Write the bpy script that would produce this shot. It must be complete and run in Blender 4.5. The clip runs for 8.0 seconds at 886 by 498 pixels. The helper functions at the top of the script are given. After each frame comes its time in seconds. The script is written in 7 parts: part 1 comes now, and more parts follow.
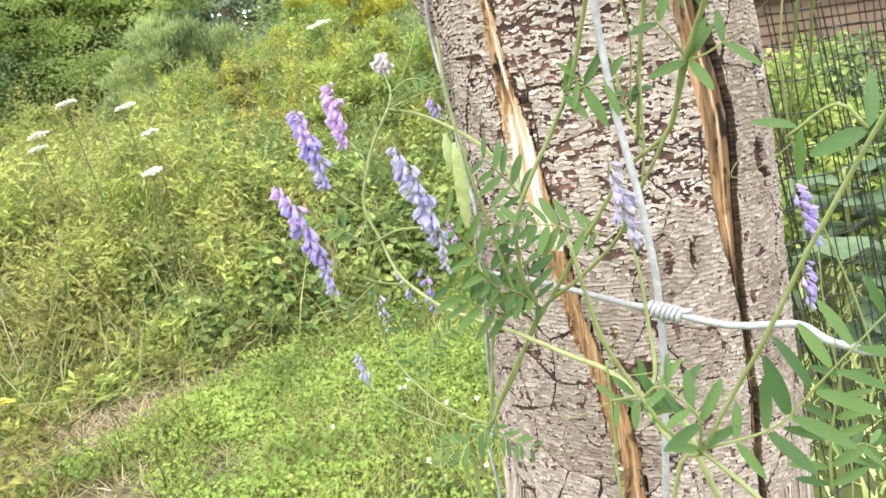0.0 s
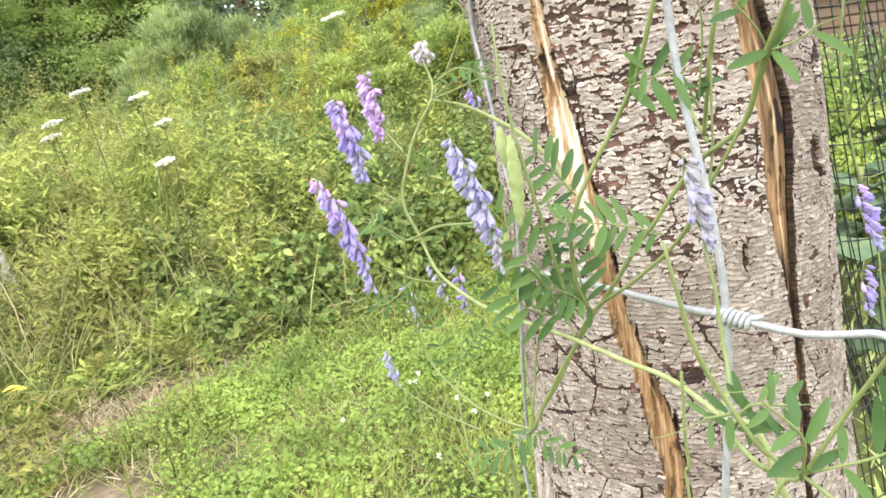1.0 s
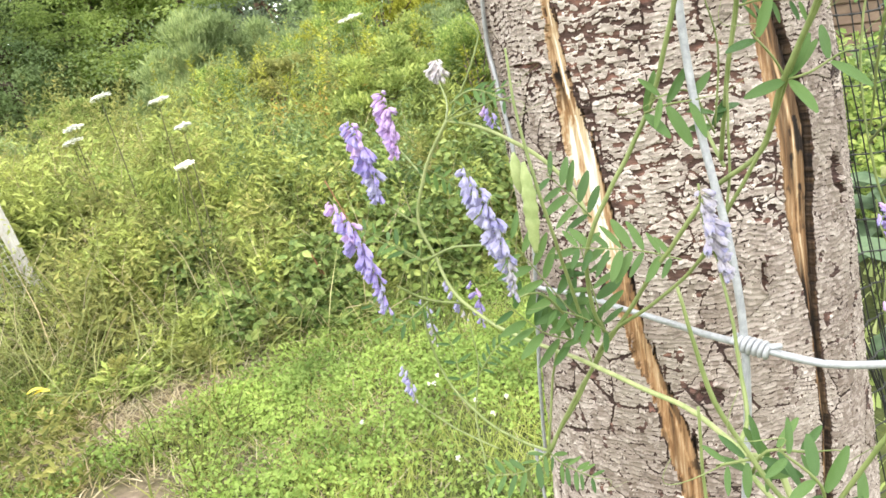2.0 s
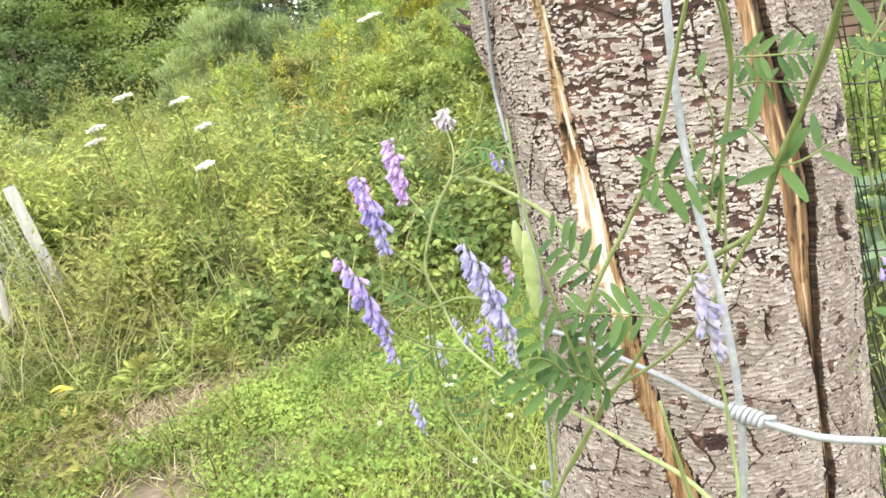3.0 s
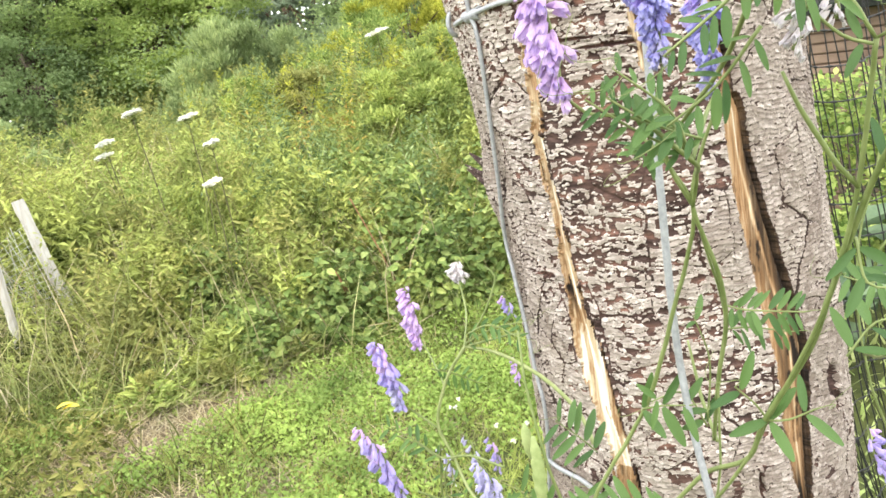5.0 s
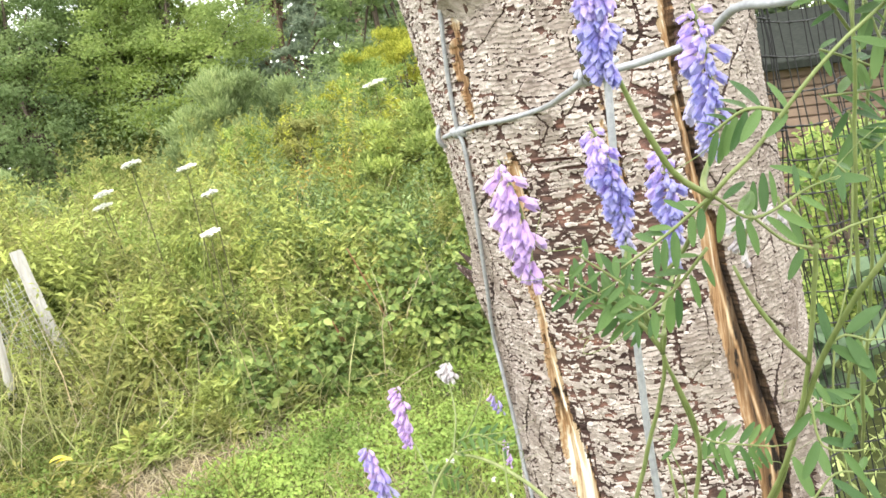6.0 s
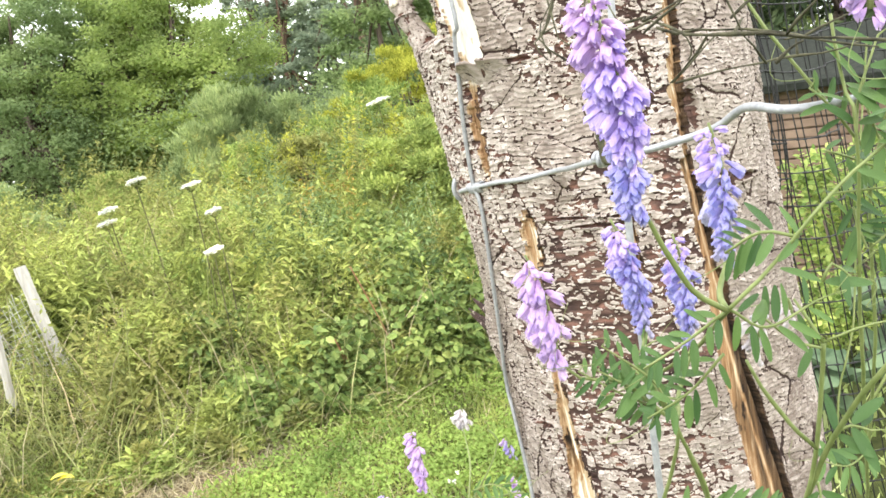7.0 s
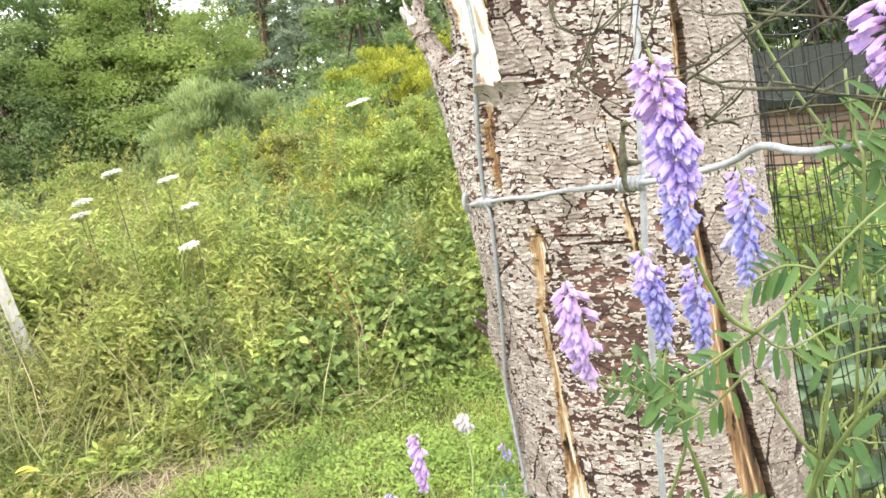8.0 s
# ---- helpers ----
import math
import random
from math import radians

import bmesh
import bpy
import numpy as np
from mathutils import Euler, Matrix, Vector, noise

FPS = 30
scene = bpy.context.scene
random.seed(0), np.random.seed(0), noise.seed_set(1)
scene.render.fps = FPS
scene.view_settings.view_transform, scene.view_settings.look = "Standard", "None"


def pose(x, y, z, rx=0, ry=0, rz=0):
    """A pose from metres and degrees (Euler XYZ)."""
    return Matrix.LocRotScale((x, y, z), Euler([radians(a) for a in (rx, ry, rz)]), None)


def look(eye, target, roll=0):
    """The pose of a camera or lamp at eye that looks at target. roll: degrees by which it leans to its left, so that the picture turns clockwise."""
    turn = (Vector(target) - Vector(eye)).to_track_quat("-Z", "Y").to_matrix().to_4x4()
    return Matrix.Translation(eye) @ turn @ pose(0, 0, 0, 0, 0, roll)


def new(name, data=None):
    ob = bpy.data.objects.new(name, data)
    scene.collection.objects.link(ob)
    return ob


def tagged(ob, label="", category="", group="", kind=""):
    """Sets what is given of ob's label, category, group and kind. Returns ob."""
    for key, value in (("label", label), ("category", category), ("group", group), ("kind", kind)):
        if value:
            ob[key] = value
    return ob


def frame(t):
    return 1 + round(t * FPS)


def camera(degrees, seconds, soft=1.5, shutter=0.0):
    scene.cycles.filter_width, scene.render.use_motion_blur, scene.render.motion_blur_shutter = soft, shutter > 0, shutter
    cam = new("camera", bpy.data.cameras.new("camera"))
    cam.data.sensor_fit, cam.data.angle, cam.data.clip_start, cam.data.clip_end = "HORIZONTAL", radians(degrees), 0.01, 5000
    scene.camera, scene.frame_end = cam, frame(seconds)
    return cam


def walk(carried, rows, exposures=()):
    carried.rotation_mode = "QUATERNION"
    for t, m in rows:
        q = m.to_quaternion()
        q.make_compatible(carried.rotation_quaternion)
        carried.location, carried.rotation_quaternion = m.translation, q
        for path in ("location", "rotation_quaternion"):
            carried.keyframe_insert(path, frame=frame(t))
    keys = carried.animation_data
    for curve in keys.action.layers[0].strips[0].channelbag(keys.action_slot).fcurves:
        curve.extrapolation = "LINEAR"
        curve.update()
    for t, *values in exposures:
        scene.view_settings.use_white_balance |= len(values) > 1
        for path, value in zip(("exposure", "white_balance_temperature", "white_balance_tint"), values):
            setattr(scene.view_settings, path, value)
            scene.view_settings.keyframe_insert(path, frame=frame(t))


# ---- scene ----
cam = camera(57.7, 8.0, soft=1.6)
PATH = [
    (0, (-0.0063, 0.0482, 1.0337), (-0.0162, 2.0013, 0.6035), -8.07),
    (0.5, (-0.0141, 0.0553, 1.0333), (-0.0320, 2.0057, 0.5911), -7.30),
    (1, (-0.0200, 0.0625, 1.0337), (-0.0538, 2.0130, 0.5926), -7.32),
    (1.5, (-0.0207, 0.0658, 1.0349), (-0.0727, 2.0168, 0.5981), -7.57),
    (3, (-0.0091, 0.0640, 1.0649), (-0.1369, 2.0109, 0.6252), -8.14),
    (3.5, (-0.0098, 0.0674, 1.0772), (-0.1436, 2.0134, 0.6356), -7.73),
    (4, (-0.0128, 0.0637, 1.0989), (-0.1405, 2.0105, 0.6587), -7.22),
    (5.5, (0.0022, 0.0577, 1.1512), (-0.1329, 2.0152, 0.7640), -7.71),
    (6, (0.0046, 0.0524, 1.1665), (-0.1123, 2.0238, 0.8503), -7.57),
    (6.5, (0.0065, 0.0462, 1.1817), (-0.1107, 2.0211, 0.8878), -6.73),
    (7, (0.0004, 0.0423, 1.1868), (-0.1156, 2.0195, 0.9088), -7.21),
    (7.5, (-0.0078, 0.0265, 1.1893), (-0.1317, 2.0039, 0.9162), -7.96),
    (8, (-0.0173, 0.0243, 1.1950), (-0.0663, 2.0044, 0.9181), -5.01),
]
walk(cam, [(t, look(eye, target, roll)) for t, eye, target, roll in PATH], exposures=[(0.0, 1.3), (8.0, 1.3)])

# ---- sky and sun: bright overcast ----
world = bpy.data.worlds.new("sky")
scene.world = world
world.use_nodes = True
wn = world.node_tree.nodes
wl = world.node_tree.links
sky = wn.new("ShaderNodeTexSky")
sky.sky_type = "NISHITA"
sky.sun_disc = False
sky.sun_elevation = radians(52)
sky.sun_rotation = radians(206)
cloud = wn.new("ShaderNodeMix")
cloud.data_type = "RGBA"
cloud.inputs[0].default_value = 0.72
cloud.inputs[7].default_value = (12.6, 12.5, 12.2, 1)
wl.new(sky.outputs[0], cloud.inputs[6])
wl.new(cloud.outputs[2], wn["Background"].inputs[0])
wn["Background"].inputs[1].default_value = 0.15

sun_data = bpy.data.lights.new("sun", "SUN")
sun_data.energy = 0.8
sun_data.angle = radians(60)
sun_data.color = (1.0, 0.95, 0.86)
sun = new("sun", sun_data)
sun.matrix_world = look((0, 0, 0), (0.5, 1.0, -1.7))

# ---- materials ----
class Nodes:
    """A small writer of node materials."""

    def __init__(self, name):
        self.m = bpy.data.materials.new(name)
        self.m.use_nodes = True
        self.t = self.m.node_tree
        self.out = self.t.nodes["Material Output"]
        self.bsdf = self.t.nodes["Principled BSDF"]
        self.bsdf.inputs["Specular IOR Level"].default_value = 0.3

    def node(self, kind, **put):
        n = self.t.nodes.new(kind)
        for key, value in put.items():
            setattr(n, key, value)
        return n

    def link(self, a, b):
        self.t.links.new(a, b)

    def coord(self, which="Object", scale=(1, 1, 1)):
        c = self.node("ShaderNodeTexCoord")
        m = self.node("ShaderNodeMapping")
        m.inputs["Scale"].default_value = scale
        self.link(c.outputs[which], m.inputs[0])
        return m.outputs[0]

    def noise(self, vec, scale, detail=4.0, rough=0.6):
        n = self.node("ShaderNodeTexNoise")
        n.inputs["Scale"].default_value = scale
        n.inputs["Detail"].default_value = detail
        n.inputs["Roughness"].default_value = rough
        if vec is not None:
            self.link(vec, n.inputs["Vector"])
        return n.outputs[0]

    def ramp(self, fac, *stops):
        r = self.node("ShaderNodeValToRGB")
        e = r.color_ramp.elements
        while len(e) < len(stops):
            e.new(0.5)
        for el, (p, col) in zip(e, stops):
            el.position = p
            el.color = (*col, 1)
        self.link(fac, r.inputs[0])
        return r.outputs[0]

    def mix(self, fac, a, b, blend="MIX"):
        x = self.node("ShaderNodeMix", data_type="RGBA", blend_type=blend)
        for sock, v in ((0, fac), (6, a), (7, b)):
            if isinstance(v, (int, float)):
                x.inputs[sock].default_value = v
            elif isinstance(v, tuple):
                x.inputs[sock].default_value = (*v, 1)
            else:
                self.link(v, x.inputs[sock])
        return x.outputs[2]

    def math(self, op, a, b=0.5):
        x = self.node("ShaderNodeMath", operation=op)
        for sock, v in ((0, a), (1, b)):
            if isinstance(v, (int, float)):
                x.inputs[sock].default_value = v
            else:
                self.link(v, x.inputs[sock])
        return x.outputs[0]

    def bump(self, height, strength, dist=0.001):
        b = self.node("ShaderNodeBump")
        b.inputs["Strength"].default_value = strength
        b.inputs["Distance"].default_value = dist
        self.link(height, b.inputs["Height"])
        self.link(b.outputs[0], self.bsdf.inputs["Normal"])

    def done(self, color, rough=0.7, metal=0.0):
        if isinstance(color, tuple):
            self.bsdf.inputs["Base Color"].default_value = (*color, 1)
        else:
            self.link(color, self.bsdf.inputs["Base Color"])
        if isinstance(rough, (int, float)):
            self.bsdf.inputs["Roughness"].default_value = rough
        else:
            self.link(rough, self.bsdf.inputs["Roughness"])
        self.bsdf.inputs["Metallic"].default_value = metal
        return self.m

    def thin(self, color, amount, rough=0.55):
        """A leaf or petal: some of the light passes through it."""
        self.done(color, rough)
        tr = self.node("ShaderNodeBsdfTranslucent")
        if isinstance(color, tuple):
            tr.inputs[0].default_value = (*color, 1)
        else:
            self.link(color, tr.inputs[0])
        mx = self.node("ShaderNodeMixShader")
        mx.inputs[0].default_value = amount
        self.link(self.bsdf.outputs[0], mx.inputs[1])
        self.link(tr.outputs[0], mx.inputs[2])
        self.link(mx.outputs[0], self.out.inputs[0])
        return self.m

    def island(self):
        return self.node("ShaderNodeNewGeometry").outputs["Random Per Island"]

    def each(self):
        return self.node("ShaderNodeObjectInfo").outputs["Random"]


def foliage(name, dark, mid, light, amount=0.35, patch=1.2, rough=0.66):
    n = Nodes(name)
    n.bsdf.inputs["Specular IOR Level"].default_value = 0.12
    col = n.ramp(n.island(), (0.0, dark), (0.5, mid), (1.0, light))
    big = n.ramp(n.noise(n.coord(), patch, 5, 0.65), (0.30, (0.43, 0.49, 0.43)), (0.48, (0.96, 0.97, 0.92)), (0.68, (1.48, 1.40, 1.28)))
    return n.thin(n.mix(1.0, col, big, "MULTIPLY"), amount, rough)


def piece_leaf(name, dark, light, amount=0.35):
    """For leaflets that are objects of their own."""
    n = Nodes(name)
    col = n.ramp(n.each(), (0.0, dark), (1.0, light))
    v = n.noise(n.coord("Object", (1, 6, 1)), 400, 3)
    col = n.mix(0.5, col, n.ramp(v, (0.3, (0.7, 0.75, 0.7)), (0.7, (1.15, 1.12, 1.1))), "MULTIPLY")
    n.bump(v, 0.25, 0.0004)
    return n.thin(col, amount, 0.48)


def petal(name, base, tip, pale, amount=0.3):
    """Petals: colour runs from the calyx end to a lighter mouth, and differs flower by flower."""
    n = Nodes(name)
    sep = n.node("ShaderNodeSeparateXYZ")
    n.link(n.coord("Generated"), sep.inputs[0])
    run = n.ramp(sep.outputs[2], (0.0, pale), (0.16, tip), (0.5, base), (0.9, base))
    col = n.mix(n.math("MULTIPLY", n.each(), 0.6), run, pale)
    # veins along each petal and small creases
    vein = n.noise(n.coord("Object", (5, 5, 0.6)), 5.0, 3)
    col = n.mix(0.7, col, n.ramp(vein, (0.30, (0.62, 0.55, 0.76)), (0.52, (1.0, 1.0, 1.0)), (0.72, (1.22, 1.24, 1.16))), "MULTIPLY")
    fold = n.noise(n.coord(), 9.0, 3)
    n.bump(fold, 0.35, 0.0006)
    return n.thin(col, amount, 0.5)


def make_bark():
    n = Nodes("flaking_bark")
    fl = n.node("ShaderNodeAttribute", attribute_name="flake").outputs["Fac"]
    tone = n.node("ShaderNodeAttribute", attribute_name="tone").outputs["Fac"]
    c = n.coord()
    edge = fl
    torn = n.math("MULTIPLY", n.math("SUBTRACT", n.noise(n.coord("Object", (1, 1, 1.5)), 1100, 3, 0.6), 0.5), 0.34)
    fl = n.ramp(n.math("ADD", fl, torn), (0.475, (0, 0, 0)), (0.515, (1, 1, 1)))
    fine = n.noise(n.coord("Object", (1, 1, 2.2)), 420, 5, 0.7)
    broad = n.noise(c, 28, 4)
    pale = n.ramp(tone, (0.0, (0.205, 0.162, 0.136)), (0.35, (0.325, 0.275, 0.242)), (0.75, (0.485, 0.430, 0.392)), (1.0, (0.69, 0.64, 0.60)))
    pale = n.mix(0.55, pale, n.ramp(fine, (0.28, (0.52, 0.47, 0.42)), (0.5, (0.98, 0.96, 0.94)), (0.75, (1.2, 1.19, 1.17))), "MULTIPLY")
    pale = n.mix(n.ramp(broad, (0.48, (0, 0, 0)), (0.75, (0.5, 0.5, 0.5))), pale, (0.39, 0.355, 0.295))
    stripes = n.noise(n.coord("Object", (1, 1, 6)), 170, 6, 0.75)
    dark = n.ramp(stripes, (0.25, (0.020, 0.010, 0.009)), (0.45, (0.062, 0.034, 0.029)), (0.6, (0.115, 0.072, 0.060)), (0.8, (0.25, 0.17, 0.145)))
    dark = n.mix(n.ramp(broad, (0.4, (0, 0, 0)), (0.65, (0.6, 0.6, 0.6))), dark, (0.165, 0.094, 0.072))
    dark = n.mix(1.0, dark, n.ramp(tone, (0.05, (0.45, 0.45, 0.45)), (0.6, (1.0, 1.0, 1.0)), (1.0, (2.3, 2.05, 1.9))), "MULTIPLY")
    # brighter rims of the scales; joints darkened as painted shadow under them
    pale = n.mix(1.0, pale, n.ramp(edge, (0.50, (1.30, 1.30, 1.29)), (0.60, (1.06, 1.06, 1.05)), (0.74, (0.88, 0.87, 0.86))), "MULTIPLY")
    dark = n.mix(1.0, dark, n.ramp(edge, (0.10, (1.0, 1.0, 1.0)), (0.38, (0.85, 0.83, 0.82)), (0.47, (0.40, 0.37, 0.36))), "MULTIPLY")
    # fine cracks between and across the scales
    crackle = n.node("ShaderNodeAttribute", attribute_name="crackle").outputs["Fac"]
    warp = n.node("ShaderNodeVectorMath", operation="MULTIPLY_ADD")
    bend = n.node("ShaderNodeTexNoise")
    bend.inputs["Scale"].default_value = 260
    bend.inputs["Detail"].default_value = 4
    n.link(c, bend.inputs["Vector"])
    n.link(bend.outputs["Color"], warp.inputs[0])
    warp.inputs[1].default_value = (0.007, 0.007, 0.0034)
    n.link(c, warp.inputs[2])
    squash = n.node("ShaderNodeMapping")
    squash.inputs["Scale"].default_value = (1, 1, 3.6)
    n.link(warp.outputs[0], squash.inputs["Vector"])
    cells = n.node("ShaderNodeTexVoronoi", feature="DISTANCE_TO_EDGE")
    cells.inputs["Scale"].default_value = 112
    n.link(squash.outputs[0], cells.inputs["Vector"])
    line = n.ramp(cells.outputs["Distance"], (0.0, (1, 1, 1)), (0.030, (0.95, 0.95, 0.95)), (0.062, (0, 0, 0)))
    line = n.math("MULTIPLY", line, n.math("MULTIPLY", crackle, n.ramp(n.noise(c, 130, 3), (0.42, (0.0, 0.0, 0.0)), (0.52, (1, 1, 1)))))
    fl = n.math("MULTIPLY", fl, n.math("SUBTRACT", 1.0, line))
    rim = n.ramp(cells.outputs["Distance"], (0.06, (1, 1, 1)), (0.10, (1.26, 1.25, 1.23)), (0.24, (0.94, 0.93, 0.92)))
    pale = n.mix(crackle, pale, n.mix(1.0, pale, rim, "MULTIPLY"))
    n.bump(n.math("ADD", n.math("ADD", fine, n.math("MULTIPLY", stripes, 1.4)), n.math("MULTIPLY", fl, 2.0)), 0.5, 0.0006)
    return n.done(n.mix(fl, dark, pale), 0.88)


def make_wood():
    n = Nodes("split_wood")
    tone = n.node("ShaderNodeAttribute", attribute_name="tone").outputs["Fac"]
    grain = n.noise(n.coord("Object", (14, 14, 0.7)), 60, 5, 0.65)
    col = n.ramp(grain, (0.26, (0.09, 0.042, 0.018)), (0.40, (0.25, 0.13, 0.055)), (0.56, (0.40, 0.24, 0.12)), (0.72, (0.60, 0.47, 0.31)))
    pale = n.ramp(grain, (0.26, (0.22, 0.15, 0.09)), (0.38, (0.54, 0.42, 0.26)), (0.7, (0.76, 0.66, 0.47)))
    fresh = n.ramp(grain, (0.22, (0.50, 0.40, 0.28)), (0.34, (0.78, 0.73, 0.64)), (0.7, (0.88, 0.86, 0.81)))
    top = n.node("ShaderNodeMapRange")
    n.link(tone, top.inputs[0])
    top.inputs[1].default_value, top.inputs[2].default_value = 0.86, 1.0
    pale = n.mix(top.outputs[0], pale, fresh)
    # near-black for tone close to 0, which paints the shade inside the split gaps
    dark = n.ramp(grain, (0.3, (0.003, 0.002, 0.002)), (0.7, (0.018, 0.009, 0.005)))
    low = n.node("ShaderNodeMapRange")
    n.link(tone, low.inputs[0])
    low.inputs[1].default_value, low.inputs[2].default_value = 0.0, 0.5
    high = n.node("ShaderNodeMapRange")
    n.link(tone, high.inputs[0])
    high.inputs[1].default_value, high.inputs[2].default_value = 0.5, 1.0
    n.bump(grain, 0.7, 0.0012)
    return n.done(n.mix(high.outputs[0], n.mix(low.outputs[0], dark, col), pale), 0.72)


def make_wire():
    n = Nodes("galvanised_wire")
    v = n.noise(n.coord(), 350, 4, 0.7)
    n.bump(v, 0.15, 0.0003)
    col = n.ramp(v, (0.3, (0.27, 0.28, 0.295)), (0.7, (0.43, 0.44, 0.455)))
    return n.done(col, 0.5, 0.25)


def simple(name, a, b, scale, rough=0.8, stretch=(1, 1, 1), bump=0.3, dist=0.002):
    n = Nodes(name)
    v = n.noise(n.coord("Object", stretch), scale, 5, 0.65)
    n.bump(v, bump, dist)
    return n.done(n.ramp(v, (0.3, a), (0.7, b)), rough)


BARK = make_bark()
WOOD = make_wood()
WIRE = make_wire()
PLASTIC = simple("black_plastic", (0.012, 0.012, 0.012), (0.03, 0.03, 0.03), 200, 0.45)
STEM = simple("vetch_stem", (0.125, 0.165, 0.050), (0.24, 0.28, 0.11), 180, 0.5, (1, 1, 0.3), 0.15, 0.0004)
PALE_STEM = simple("pale_stem", (0.19, 0.235, 0.085), (0.34, 0.37, 0.17), 180, 0.5, (1, 1, 0.3), 0.15, 0.0004)
POD = simple("vetch_pod", (0.22, 0.28, 0.10), (0.36, 0.41, 0.18), 250, 0.45, (1, 1, 1), 0.2, 0.0005)
TWIG = simple("lichen_twig", (0.014, 0.012, 0.009), (0.135, 0.13, 0.078), 260, 0.9, (1, 1, 1), 0.5, 0.0006)
LEAFLET = piece_leaf("vetch_leaflet", (0.052, 0.115, 0.034), (0.130, 0.222, 0.062), 0.32)
PETALS = {
    "violet": petal("violet_petal", (0.43, 0.33, 0.67), (0.29, 0.26, 0.63), (0.55, 0.48, 0.79)),
    "pink": petal("pink_petal", (0.60, 0.39, 0.68), (0.50, 0.36, 0.74), (0.75, 0.57, 0.80)),
    "lilac": petal("lilac_petal", (0.53, 0.38, 0.80), (0.39, 0.31, 0.78), (0.75, 0.63, 0.92)),
    "blue": petal("blue_petal", (0.36, 0.32, 0.70), (0.27, 0.28, 0.66), (0.54, 0.52, 0.80)),
    "faded": petal("faded_petal", (0.40, 0.37, 0.62), (0.33, 0.33, 0.58), (0.58, 0.56, 0.68)),
    "withered": petal("withered_petal", (0.40, 0.37, 0.47), (0.26, 0.26, 0.47), (0.62, 0.59, 0.55)),
    "spent": petal("spent_petal", (0.60, 0.54, 0.55), (0.56, 0.53, 0.58), (0.76, 0.72, 0.66)),
}
GRASS = foliage("grass_blade", (0.215, 0.268, 0.070), (0.300, 0.355, 0.096), (0.430, 0.462, 0.160), 0.4, 2.5)
CLOVER = foliage("clover_leaf", (0.215, 0.312, 0.080), (0.258, 0.358, 0.094), (0.315, 0.410, 0.120), 0.36, 3.5)
STRAW = foliage("dry_grass", (0.28, 0.22, 0.135), (0.42, 0.35, 0.225), (0.57, 0.50, 0.36), 0.2, 2.0, 0.7)
WEED = foliage("weed_leaf", (0.172, 0.192, 0.056), (0.300, 0.345, 0.096), (0.425, 0.478, 0.162), 0.22, 3.0)
RUST = foliage("rusty_leaf", (0.27, 0.19, 0.055), (0.40, 0.28, 0.075), (0.52, 0.40, 0.12), 0.25, 3.0)
OLIVE = foliage("olive_leaf", (0.160, 0.178, 0.060), (0.258, 0.270, 0.086), (0.375, 0.365, 0.135), 0.24, 3.0)
FRESH = foliage("fresh_leaf", (0.185, 0.250, 0.070), (0.300, 0.372, 0.105), (0.440, 0.495, 0.170), 0.26, 3.0)
HEDGE = foliage("hedge_leaf", (0.04, 0.062, 0.032), (0.075, 0.11, 0.052), (0.14, 0.18, 0.085), 0.25, 1.5)
DULL = foliage("dull_leaf", (0.070, 0.085, 0.024), (0.170, 0.185, 0.052), (0.320, 0.310, 0.110), 0.30, 2.0)
BLUISH = foliage("bluish_leaf", (0.094, 0.150, 0.060), (0.180, 0.255, 0.100), (0.340, 0.420, 0.200), 0.3, 1.6, 0.4)
BRAMBLE = foliage("bramble_leaf", (0.085, 0.135, 0.042), (0.180, 0.250, 0.072), (0.310, 0.365, 0.125), 0.25, 3.0, 0.42)
LAWN = foliage("lawn_blade", (0.240, 0.320, 0.110), (0.380, 0.450, 0.180), (0.560, 0.610, 0.300), 0.35, 1.5)
SHRUB = foliage("shrub_leaf", (0.130, 0.205, 0.058), (0.265, 0.360, 0.100), (0.470, 0.530, 0.175), 0.4, 1.2)
TALL = foliage("tall_grass", (0.22, 0.26, 0.085), (0.33, 0.37, 0.135), (0.50, 0.48, 0.25), 0.35, 1.2)
# oak green carries extra blue: distance haze put into the leaf colour
OAK = foliage("oak_leaf", (0.222, 0.300, 0.142), (0.256, 0.338, 0.158), (0.308, 0.390, 0.182), 0.70, 0.5)
ASH = foliage("ash_leaf", (0.262, 0.345, 0.118), (0.308, 0.392, 0.134), (0.368, 0.448, 0.160), 0.70, 0.5)
PINE = foliage("pine_needles", (0.250, 0.315, 0.235), (0.290, 0.355, 0.260), (0.340, 0.405, 0.290), 0.55, 0.4)
WILLOW = foliage("willow_leaf", (0.200, 0.270, 0.120), (0.275, 0.345, 0.160), (0.380, 0.450, 0.215), 0.35, 0.8)
GOLD = foliage("golden_leaf", (0.235, 0.270, 0.045), (0.410, 0.430, 0.070), (0.590, 0.570, 0.120), 0.45, 1.0)
KALE = foliage("kale_leaf", (0.072, 0.115, 0.068), (0.115, 0.173, 0.102), (0.180, 0.238, 0.150), 0.25, 6)
UMBEL = foliage("white_floret", (0.74, 0.74, 0.68), (0.84, 0.84, 0.78), (0.90, 0.90, 0.84), 0.15, 8)
YELLOW = foliage("yellow_floret", (0.60, 0.50, 0.06), (0.72, 0.62, 0.10), (0.80, 0.72, 0.2), 0.3, 8)
TREE_BARK = simple("tree_bark", (0.06, 0.045, 0.035), (0.17, 0.13, 0.10), 14, 0.9, (1, 1, 0.25), 0.6, 0.02)
PINE_BARK = simple("pine_bark", (0.10, 0.065, 0.045), (0.21, 0.135, 0.095), 12, 0.9, (1, 1, 0.3), 0.6, 0.02)
